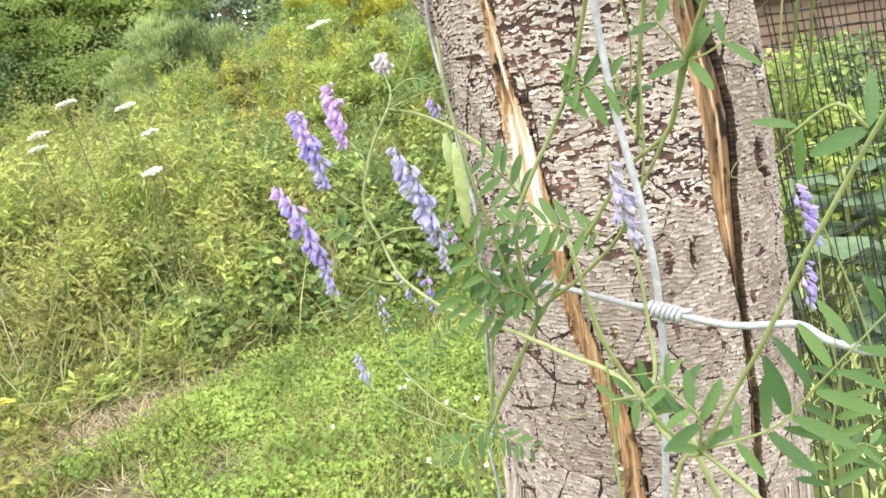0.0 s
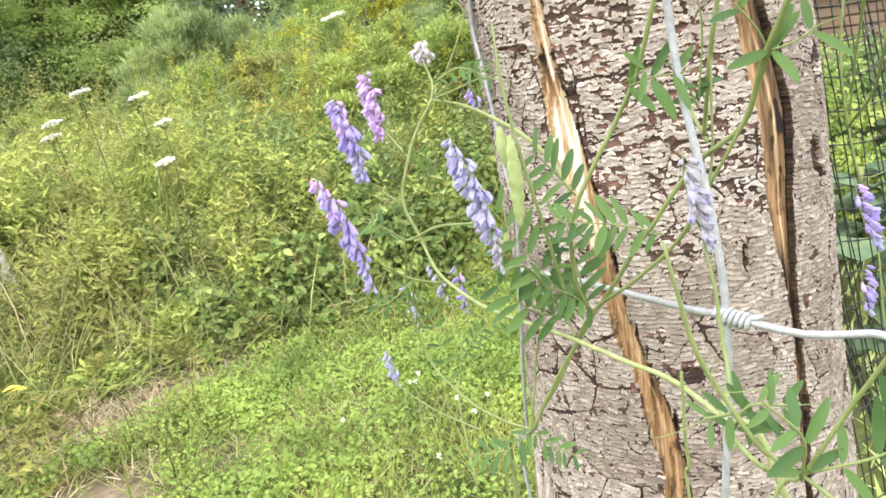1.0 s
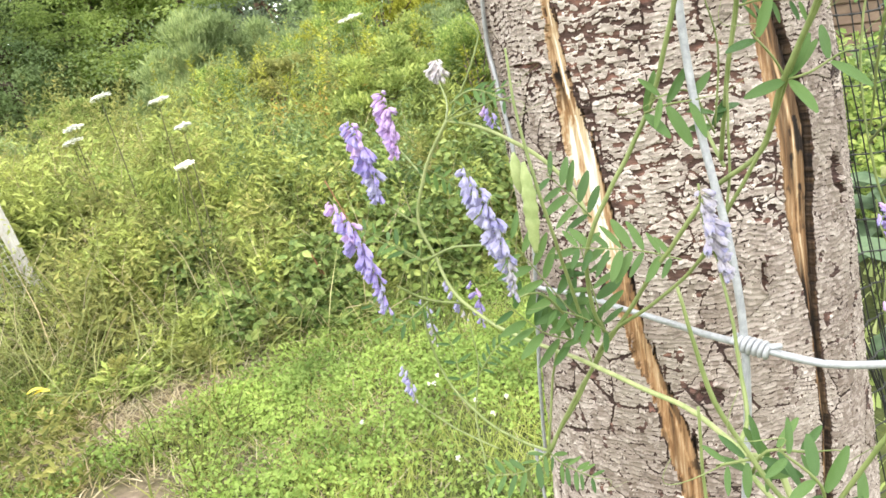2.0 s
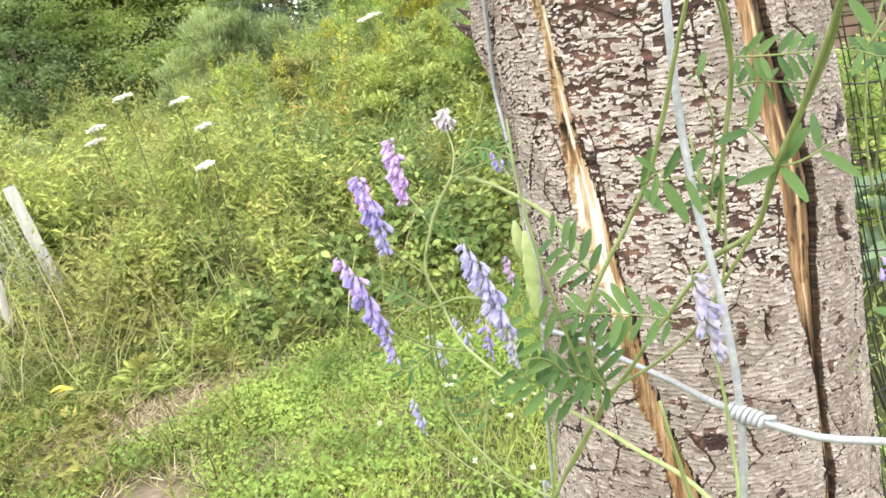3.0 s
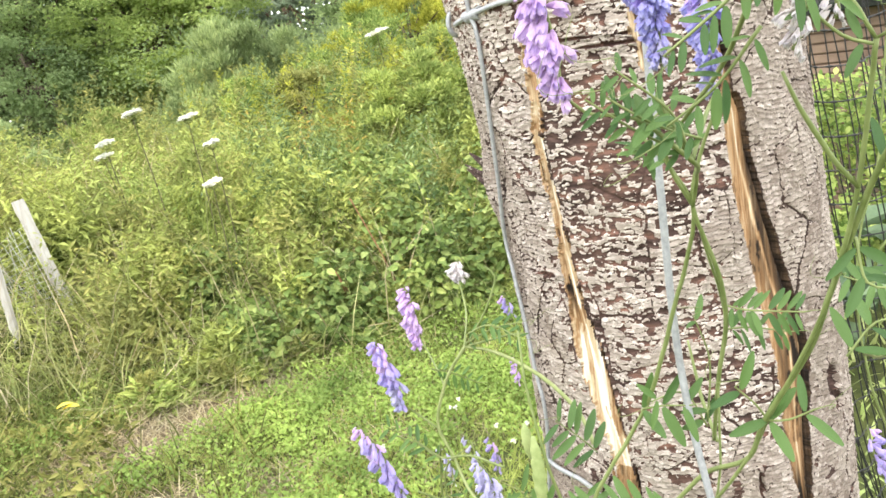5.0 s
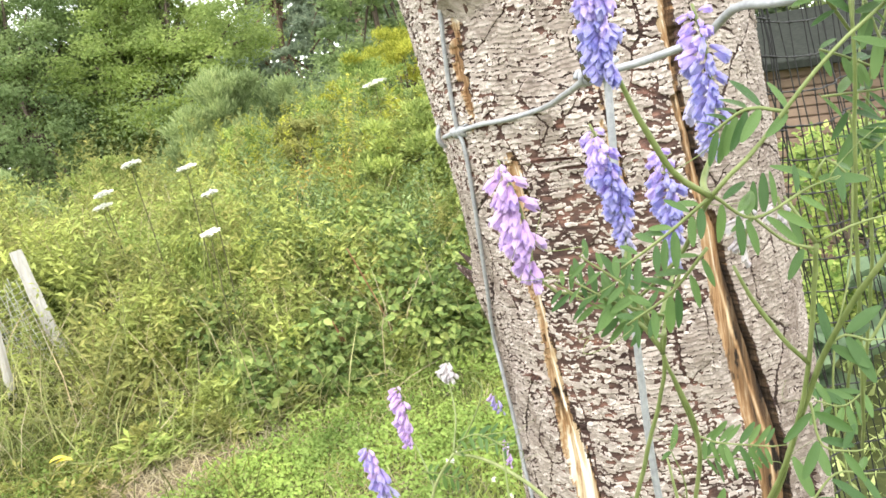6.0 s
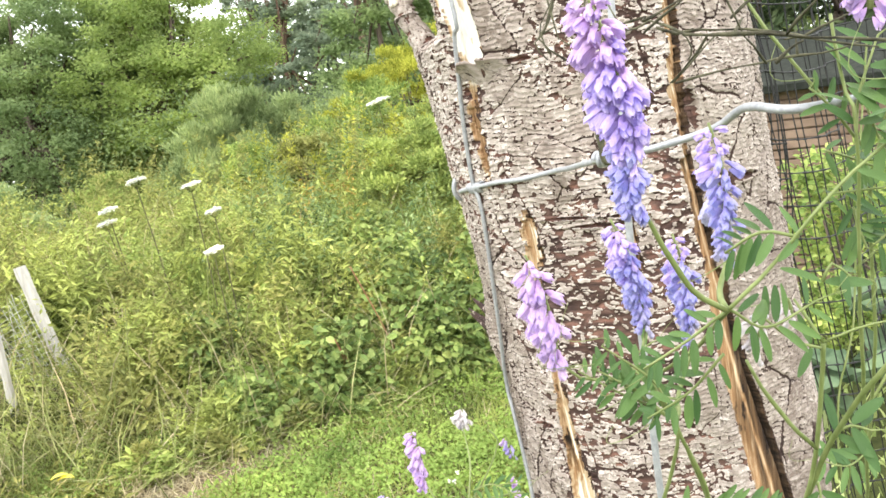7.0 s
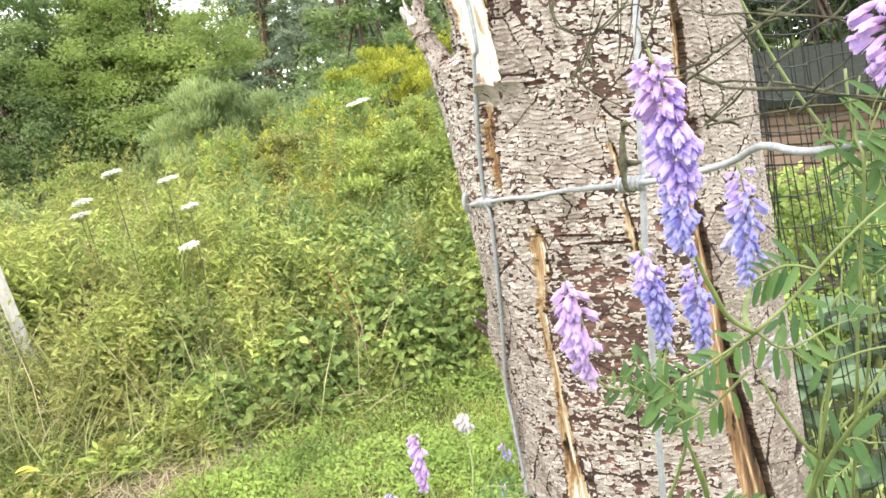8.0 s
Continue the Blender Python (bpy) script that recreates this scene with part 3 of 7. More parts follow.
        inside_by = np.maximum(inside_by, np.where(there, d - np.where(flat, 0.00026, 0.00014 * (1 - sparse)), -0.0008))
        flake = np.where(over, m, flake)
        # the lower lip of each scale curls out over the one below
        lift = m * (0.0003 + (0.00035 + 0.0009 * cb * np.where(flat, 0.5, 1.0)) * np.exp(-((low / (0.42 * rise)) ** 2)) + 0.0003 * ca)
        relief = np.where(over, lift + 0.0002, relief)
        rim = np.exp(-((np.maximum(d, 0) / 0.00045) ** 2))
        shade = np.where(over, 0.22 + 0.46 * cb + 0.14 * (ca / np.maximum(cover, 0.3)) + 0.36 * rim * np.where(flat, 0.6, 1.0), shade)
    plate = step01(big2 - big1, 0.015, 0.07)
    flake = flake * np.where(bb > 0.45, plate, 1)
    inside_by = np.minimum(inside_by, np.where(bb > 0.45, (big2 - big1 - 0.04) * 0.012, 1))
    relief = relief + 0.0008 * plate * bb
    nick = 1 - step01(fractal(wu * 210 + 4, wz * 700, 89, 4), 0.24 + 0.05 * side, 0.32 + 0.05 * side)
    nick = np.maximum(nick, side * 0.6 * (1 - step01(np.abs(fractal(wu * 200 + 4, wz * 32 + 4, 96) - 0.5), 0.006, 0.026)))
    flake = np.clip(flake - nick * np.where(flat & (side < 0.2), 0.75, 1.0), 0, 1)
    # reddish worn spots low down, where the outer skin has rubbed off
    worn_spot = step01(fractal(u * 190 + 6, z * 150 + 6, 97), 0.68, 0.74) * (1 - step01(z, 0.94, 0.97))
    flake = flake * (1 - 0.8 * worn_spot)
    inside_by = inside_by - 0.0009 * nick * np.where(flat & (side < 0.2), 0.75, 1.0) - 0.0012 * worn_spot
    shade = shade + np.where(flat, -0.19 + 0.34 * (ba - 0.5), 0.04) + 0.36 * (fractal(u * 420, z * 700, 83) - 0.5)
    shade = np.clip(shade + 0.13 * step01(z, 1.13, 1.17) + 0.04 * side, 0, 1)
    # dark scars and little knots
    for a, zz, w, h in ((-54.6, 1.0369, 0.0050, 0.0017), (-62, 1.0377, 0.006, 0.0010), (35, 1.152, 0.0095, 0.0020), (28, 1.150, 0.006, 0.002), (-11.2, 0.888, 0.0058, 0.0038), (42.5, 0.975, 0.0045, 0.0080), (45, 0.965, 0.004, 0.005), (-14, 1.139, 0.013, 0.0009), (8, 0.938, 0.0012, 0.006), (-28, 1.2155, 0.008, 0.0011), (-24, 1.143, 0.010, 0.0007), (-7, 1.1425, 0.007, 0.0010), (-48, 1.2045, 0.002, 0.004), (-49.5, 1.186, 0.0018, 0.012), (21, 1.185, 0.003, 0.010)):
        e = np.hypot(np.radians(p - a) * r / w, (z - zz) / h) + 0.5 * (fractal(u * 300, z * 300, 91) - 0.5)
        m = 1 - step01(e, 0.75, 1.05)
        inside_by = inside_by - 0.002 * m
        relief = relief - 0.0025 * m
        relief = relief + 0.0012 * np.exp(-(((e - 1.3) / 0.25) ** 2))
    rad = rad + np.where(wood > 0, depth, relief)
    shade = np.where(flake > 0.5, shade, np.where(flat & (worn_spot < 0.3), 0.05, np.clip(-0.35 + 1.7 * fractal(u * 110, z * 420, 98), 0.05, 1)))
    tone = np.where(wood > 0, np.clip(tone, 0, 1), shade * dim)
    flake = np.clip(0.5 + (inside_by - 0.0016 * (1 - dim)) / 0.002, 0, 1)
    a = np.radians(p)
    v = np.stack([cx + rad * np.sin(a), cy - rad * np.cos(a), z + np.where(z > 1.7, 0.03 * (fractal(u * 40, u * 0 + 3, 95) - 0.5), 0)], -1).reshape(-1, 3)
    n, m = z.shape
    i, j = np.meshgrid(np.arange(n - 1), np.arange(m), indexing="ij")
    k = (j + 1) % m
    f = np.stack([i * m + j, i * m + k, (i + 1) * m + k, (i + 1) * m + j], -1).reshape(-1, 4)
    w = (wood.ravel()[f].max(1) > 0.5).astype(int)
    top = np.array([[axis(1.75)[0], axis(1.75)[1], 1.74]])
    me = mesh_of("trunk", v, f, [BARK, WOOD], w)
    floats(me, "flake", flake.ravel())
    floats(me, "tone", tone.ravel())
    floats(me, "crackle", np.where(flat, 0.30, np.where(z > 1.14, 0.35, 0.35 * (1 - sparse))).ravel())
    tree = thing("dead_tree", (0.28, 0.47, LOW), "leaning dead tree trunk with pale flaking bark and split wood", "tree")
    part_mesh("trunk", me, tree)
    # broken top
    ring = (n - 1) * m
    tv = np.vstack([v[ring:ring + m], top])
    tf = [(q, (q + 1) % m, m) for q in range(m)]
    cap = mesh_of("broken_top", tv, tf, WOOD)
    floats(cap, "tone", np.full(m + 1, 0.6))
    part_mesh("broken_top", cap, tree, "broken pale wood top")
    return tree


dead_tree = build_trunk()


def bark_tube(name, label, line, radii, seed, parent, keep=0.95):
    """A stub in the same bark."""
    line = spline(line, 0.0012)
    n, m = len(line), 72
    q = np.linspace(0, 1, n)
    rr = np.interp(q, np.linspace(0, 1, len(radii)), radii)
    v, _ = tube(line, rr, m)
    a = np.tile(np.arange(m) / m * 2 * math.pi, n)
    s = np.repeat(np.arange(n) * 0.0012, m)
    uu = np.repeat(rr, m) * a
    f1, f2, ca, cb, dv = worley((uu + 0.002 * fractal(uu * 200, s * 200, seed + 5)) / 0.0040 + 9, (s + 0.002 * fractal(uu * 120, s * 90, seed + 6)) / 0.0021 + 9, seed)
    fl = np.where(ca < keep, step01(f2 - f1, 0.02, 0.10) * step01(fractal(uu * 260, s * 420, seed + 3), 0.27, 0.35), 0)
    centre = np.repeat(line, m, axis=0)
    out = v - centre
    out /= np.linalg.norm(out, axis=1)[:, None] + 1e-9
    v = v + out * (0.0013 * fl * (0.4 + cb) + 0.003 * (fractal(uu * 60, s * 60, seed + 1) - 0.5))[:, None]
    i, j = np.meshgrid(np.arange(n - 1), np.arange(m), indexing="ij")
    k = (j + 1) % m
    f = np.stack([i * m + j, i * m + k, (i + 1) * m + k, (i + 1) * m + j], -1).reshape(-1, 4)
    me = mesh_of(name, v, f, BARK)
    floats(me, "flake", fl)
    floats(me, "crackle", np.full(len(v), 0.35))
    floats(me, "tone", np.clip(0.34 + 0.60 * cb + 0.4 * (fractal(uu * 500, s * 500, seed + 4) - 0.5), 0, 1))
    return part_mesh(name, me, parent, label)
bark_tube("branch_stub", "broken branch stub with flaking bark", [(-0.0007, 0.4680, 1.1743), (-0.0070, 0.4660, 1.1992), (-0.0140, 0.4680, 1.2208), (-0.0223, 0.4720, 1.2382), (-0.0298, 0.4760, 1.2512), (-0.0358, 0.4790, 1.2610), (-0.0385, 0.4810, 1.2666)], (0.0125, 0.0125, 0.0112, 0.0078, 0.0050, 0.0032, 0.0014), 131, dead_tree)
bark_tube("branch_stub", "short broken side prong", [(-0.0281, 0.4740, 1.2493), (-0.0294, 0.4760, 1.2586), (-0.0300, 0.4780, 1.2672), (-0.0280, 0.4800, 1.2768)], (0.005, 0.0028, 0.0018, 0.001), 137, dead_tree)


def bark_peel():
    """The loose lip of bark that curls out below the bared wood."""
    n, m = 60, 26
    s, q = np.meshgrid(np.linspace(-1, 1, n), np.linspace(0, 1, m), indexing="ij")
    top = 1.2172 - 0.0016 * np.exp(-(((s - 0.12) / 0.07) ** 2)) - 0.0060 * np.maximum(0, -s - 0.45) - 0.0030 * np.maximum(0, s - 0.7) + 0.002 * (fractal(s * 5 + 5, s * 0 + 2, 151) - 0.5)
    z = top - q * (0.0105 + 0.003 * np.sin(s * 5 + 1)) * (1 - 0.35 * s * s)
    deg = -40.5 + 10.5 * s
    cx, cy, r = axis(z)
    rad = r + 0.0012 + 0.0080 * (1 - s * s) * (1 - q) ** 1.6 * (1 - 0.5 * np.exp(-(((s - 0.12) / 0.1) ** 2))) + 0.001 * (fractal(s * 9 + 3, q * 9 + 3, 152) - 0.5)
    a = np.radians(deg)
    v = np.stack([cx + rad * np.sin(a), cy - rad * np.cos(a), z], -1).reshape(-1, 3)
    i, j = np.meshgrid(np.arange(n - 1), np.arange(m - 1), indexing="ij")
    f = np.stack([i * m + j, i * m + j + 1, (i + 1) * m + j + 1, (i + 1) * m + j], -1).reshape(-1, 4)
    me = mesh_of("bark_peel", v, f, BARK)
    hole = np.minimum(np.hypot((s + 0.35) / 0.16, (q - 0.55) / 0.10), np.hypot((s - 0.22) / 0.09, (q - 0.42) / 0.14)) + 0.9 * (fractal(s * 14 + 3, q * 9 + 3, 155) - 0.5)
    floats(me, "flake", np.clip(np.minimum(7.0 - 8.5 * fractal(s * 9 + 4, q * 6 + 4, 153), 1.2 * hole - 0.6), 0, 1).ravel())
    # tone drops along the top edge: the lip's thin shadow, painted in
    floats(me, "tone", np.clip(0.30 + 0.60 * fractal(s * 12, q * 12, 154) - 0.3 * np.exp(-((q / 0.10) ** 2)), 0, 1).ravel())
    floats(me, "crackle", np.full(s.size, 0.4))
    ob = part_mesh("bark_peel", me, dead_tree, "curled lip of loose grey bark")
    thick = ob.modifiers.new("thickness", "SOLIDIFY")
    thick.thickness = 0.0012


bark_peel()


def splinters():
    """Pale broken fibres at the end of the stub."""
    for a, b, r in (((-0.0326, 0.4745, 1.2563), (-0.0402, 0.4780, 1.2663), 0.0024), ((-0.0348, 0.4750, 1.2559), (-0.0386, 0.4800, 1.2707), 0.0020)):
        line = spline([a, b], 0.001)
        v, f = tube(line, np.linspace(r, 0.0003, len(line)), 6)
        me = mesh_of("splinter", v, f, WOOD)
        floats(me, "tone", np.full(len(v), 0.95))
        part_mesh("splinter", me, dead_tree, "pale splintered wood")

    # a little snag of dead twig ends low on the same side
    for a, b, r in (((-0.0022, 0.4780, 1.0784), (-0.0149, 0.4950, 1.0841), 0.0024), ((-0.0031, 0.4780, 1.0883), (-0.0127, 0.4950, 1.0925), 0.0022), ((-0.0031, 0.4780, 1.0827), (-0.0158, 0.4970, 1.0865), 0.0016)):
        mid = [(p + q) / 2 + e for p, q, e in zip(a, b, (0.002, 0.0, -0.003))]
        line = spline([a, mid, b], 0.0015)
        v, f = tube(line, np.linspace(r * 1.6, 0.0005, len(line)), 7)
        me = mesh_of("snag", v, f, BARK)
        floats(me, "tone", np.full(len(v), 0.3))
        floats(me, "flake", 0.15 + 0.45 * rng.random(len(v)))
        part_mesh("snag", me, dead_tree, "short brown dead twig stump")


splinters()

# ---- the galvanised stock fence ----
fence = thing("wire_fence", (0.1071, 0.1763, LOW), "galvanised stock wire fence with twisted knots pressed on the trunk", "fence")


def wire(radius, *points):
    line = spline(points, 0.004)
    # where the wire meets the trunk it lies on the bark
    for _ in range(4):
        push = np.zeros((len(line), 2))
        for i in range(len(line)):
            cx, cy, r = axis(line[i, 2])
            d = np.array([line[i, 0] - cx, line[i, 1] - cy])
            far = np.hypot(*d)
            if far < r + 0.0034:
                push[i] = d / far * (r + 0.0034 - far)
        for _ in range(6):
            push[1:-1] = 0.25 * push[:-2] + 0.5 * push[1:-1] + 0.25 * push[2:]
        line[:, :2] += push
    wob = np.stack([fractal(line[:, 2] * 40 + 3, line[:, 1] * 40, s) - 0.5 for s in (201, 202, 203)], 1) * 0.0006
    v, f = tube(line + wob, radius, 10)
    part_mesh("wire", mesh_of("wire", v, f, WIRE), fence)


def knot(a, b):
    """Tight turns of wire wrapped round a line wire where an upright meets it."""
    a, b = Vector(a), Vector(b)
    d = (b - a).normalized()
    side = d.cross(Vector((0, 0, 1))).normalized()
    up = side.cross(d)
    line = []
    for i in range(150):
        t = i / 149
        w = t * 6.2 * 2 * math.pi
        r = 0.0020
        line.append(a - d * 0.0045 + d * 0.0105 * t + side * (r * math.cos(w)) + up * (r * math.sin(w)))
    line.append(line[-1] + d * 0.0035 + up * 0.001)
    v, f = tube(np.array(line), 0.00088, 7)
    part_mesh("knot", mesh_of("knot", v, f, WIRE), fence, "wrapped wire knot")


def wire_eye(centre, r):
    c = np.array(centre)
    a = np.linspace(0.3, 5.7, 40)
    line = c + np.stack([r * 0.55 * np.cos(a), 0.4 * r * np.cos(a), r * np.sin(a)], 1)
    v, f = tube(line, 0.0012, 8)
    part_mesh("wire_eye", mesh_of("wire_eye", v, f, WIRE), fence, "bent end of the line wire")


wire_eye((-0.0114, 0.4602, 1.1587), 0.0055)

# ---- vetch ----
def lanceolate():
    """A leaflet 1 long: widest past the middle, folded a little on its rib, with thickness of a leaf."""
    n = 9
    t = np.linspace(0, 1, n)
    w = 0.128 * np.sin(math.pi * np.clip(t, 0.02, 0.985) ** 0.9) ** 0.5 + 0.003
    v, f = [], []
    for i in range(n):
        bend = -0.10 * t[i] ** 2
        v += [(-w[i], t[i], bend + 0.25 * w[i]), (-0.5 * w[i], t[i], bend + 0.08 * w[i]), (0, t[i], bend), (0.5 * w[i], t[i], bend + 0.08 * w[i]), (w[i], t[i], bend + 0.25 * w[i])]
    for i in range(n - 1):
        for j in range(4):
            f.append((i * 5 + j, i * 5 + j + 1, i * 5 + j + 6, i * 5 + j + 5))
    return mesh_of("leaflet", np.array(v), f, LEAFLET)


LEAFLET_MESH = lanceolate()


def floret_mesh(kind, open_, seed):
    """One pea flower 1 long, hanging along -z from its calyx: tube, keel and a turned-back banner."""
    r = np.random.default_rng(seed)
    pieces = []
    n, m = 9, 8
    t = np.linspace(0, 1, n)
    rad = np.interp(t, (0, 0.10, 0.30, 0.6, 0.84, 0.95, 1), (0.05, 0.085, 0.11, 0.135, 0.15, 0.125, 0.05)) * (0.72 if kind in ("withered", "spent") else 1)
    bend = 0.20 * np.sin(t * 2.6)
    v, f = [], []
    for i in range(n):
        for j in range(m):
            a = j / m * 2 * math.pi
            sq = 0.78 if i > 3 else 1.0
            jit = 1 + 0.30 * (r.random() - 0.5) * (3 if kind in ("withered", "spent") else 1)
            v.append((rad[i] * sq * jit * math.cos(a), bend[i] + rad[i] * 1.15 * jit * math.sin(a), -t[i]))
    for i in range(n - 1):
        for j in range(m):
            k = (j + 1) % m
            f.append((i * m + j, i * m + k, (i + 1) * m + k, (i + 1) * m + j))
    f.append(tuple(range(m)))
    pieces.append((np.array(v), f))
    # banner: a notched petal that lies along the keel and turns up at its rounded end
    nu, nv = 7, 5
    v, f = [], []
    for i in range(nu):
        s = i / (nu - 1)
        for j in range(nv):
            q = j / (nv - 1) * 2 - 1
            w = 0.05 + 0.135 * math.sin(0.25 + s * 2.5) * (0.85 + 0.3 * open_)
            notch = 0.07 * s * s * (1 - abs(q)) - 0.10 * s * q * q
            back = 0.13 + 0.34 * open_ * s**3 - 0.13 * q * q * (1 - 0.6 * s)
            v.append((w * q, 0.05 + back + 0.14 * math.sin(s * 2.2) + 0.05 * (r.random() - 0.5), -0.26 - 0.70 * s + notch + 0.22 * open_ * s**3))
    for i in range(nu - 1):
        for j in range(nv - 1):
            f.append((i * nv + j, i * nv + j + 1, (i + 1) * nv + j + 1, (i + 1) * nv + j))
    pieces.append((np.array(v), f))
    # two wings that hug the keel
    for sgn in (-1, 1):
        v, f = [], []
        for i in range(6):
            s = i / 5
            for j in range(4):
                q = j / 3
                v.append((sgn * (0.115 + 0.05 * math.sin(s * 3) * (0.5 + open_) - 0.05 * s), -0.10 + 0.28 * q * math.sin(0.4 + s * 2.5), -0.35 - 0.62 * s - 0.06 * q))
        for i in range(5):
            for j in range(3):
                f.append((i * 4 + j, i * 4 + j + 1, (i + 1) * 4 + j + 1, (i + 1) * 4 + j))
        pieces.append((np.array(v), f))
    v, f = joined(pieces)
    return mesh_of("floret", v, f, PETALS[kind])


FLORETS = {k: [floret_mesh(k, o, 300 + i) for i, o in enumerate((0.0, 0.2, 0.45, 0.7))] for k in PETALS}


def plant(label, place):
    return thing("vetch_plant", place, label, "wildflower", "vetch on the fence")


def stem(owner, radius, *points, mat=None):
    line = spline(points, 0.003)
    line = line + np.stack([fractal(line[:, 2] * 60 + 7, line[:, 0] * 60 + 7, s) - 0.5 for s in (211, 212, 213)], 1) * 0.0012
    q = np.linspace(0, 1, len(line))
    v, f = tube(line, radius * (0.62 + 0.38 * np.minimum(1, q * 2.5)), 8)
    part_mesh("stem", mesh_of("stem", v, f, mat or STEM), owner)


def pod(owner, radius, *points):
    line = spline(points, 0.0012)
    q = np.linspace(0, 1, len(line))
    r = radius * (np.sin(math.pi * np.clip(q, 0.02, 0.98)) ** 0.5) * (0.9 + 0.10 * np.cos(q * 6 * 2 * math.pi))
    v, f = tube(line, r, 12)
    mid = np.repeat(line, 12, axis=0)
    v = np.vstack([mid + (v[: len(mid)] - mid) * (1, 0.45, 1)])
    part_mesh("pod", mesh_of("pod", v, f, POD), owner, "flat pale green seed pod")


def turned(y, z):
    """The turn whose y and z axes lie along y and near z."""
    y = Vector(y).normalized()
    x = y.cross(Vector(z))
    if x.length < 1e-4:
        x = y.cross(Vector((1, 0, 0)))
    x.normalize()
    return Matrix((x, y, x.cross(y))).transposed().to_4x4()


def leaf(owner, pairs, size, *points):
    """A pinnate leaf: a rachis with pairs of leaflets and a fine tendril."""
    line = spline(points, 0.002)
    tip = line[-1] - line[-3]
    tip /= np.linalg.norm(tip)
    curl = []
    for i in range(14):
        a = i / 13
        curl.append(line[-1] + tip * 0.012 * a + np.array([0.003 * math.sin(a * 7), 0, 0.004 * a * math.cos(a * 6)]))
    rach = np.vstack([line, curl[1:]])
    q = np.linspace(1, 0.35, len(rach))
    v, f = tube(rach, np.where(np.arange(len(rach)) < len(line), 0.00036, 0.00018) * q, 6)
    stalk = part_mesh("leaf", mesh_of("rachis", v, f, STEM), owner)
    # leaf plane: faces up and out, turned a little by chance
    face = Vector((0.25 * random.uniform(-1, 1), -0.75 + 0.35 * random.uniform(-1, 1), 0.65 + 0.3 * random.uniform(-1, 1))).normalized()
    for i in range(pairs):
        t = 0.14 + 0.82 * i / max(1, pairs - 1)
        k = min(len(line) - 2, int(t * (len(line) - 1)))
        at, way = Vector(line[k]), Vector(line[k + 1] - line[k]).normalized()
        out = way.cross(face).normalized()
        for s in (-1, 1):
            spread = random.uniform(0.55, 1.0)
            d = (out * s + way * spread * 0.75 + face * random.uniform(-0.3, 0.35) + Vector((0, 0, -0.18))).normalized()
            ll = size * (1.0 - 0.28 * abs(t - 0.45) * 2) * random.uniform(0.85, 1.12)
            ob = new("leaflet", LEAFLET_MESH)
            ob.parent = stalk
            up = face + Vector((random.uniform(-0.35, 0.35), random.uniform(-0.35, 0.35), random.uniform(-0.2, 0.2)))
            ob.matrix_basis = Matrix.Translation(at + d * 0.0006) @ turned(d, up) @ Matrix.Diagonal((ll * random.uniform(0.85, 1.15), ll, ll, 1))
            ob.matrix_parent_inverse = owner.matrix_basis.inverted() @ owner.matrix_basis


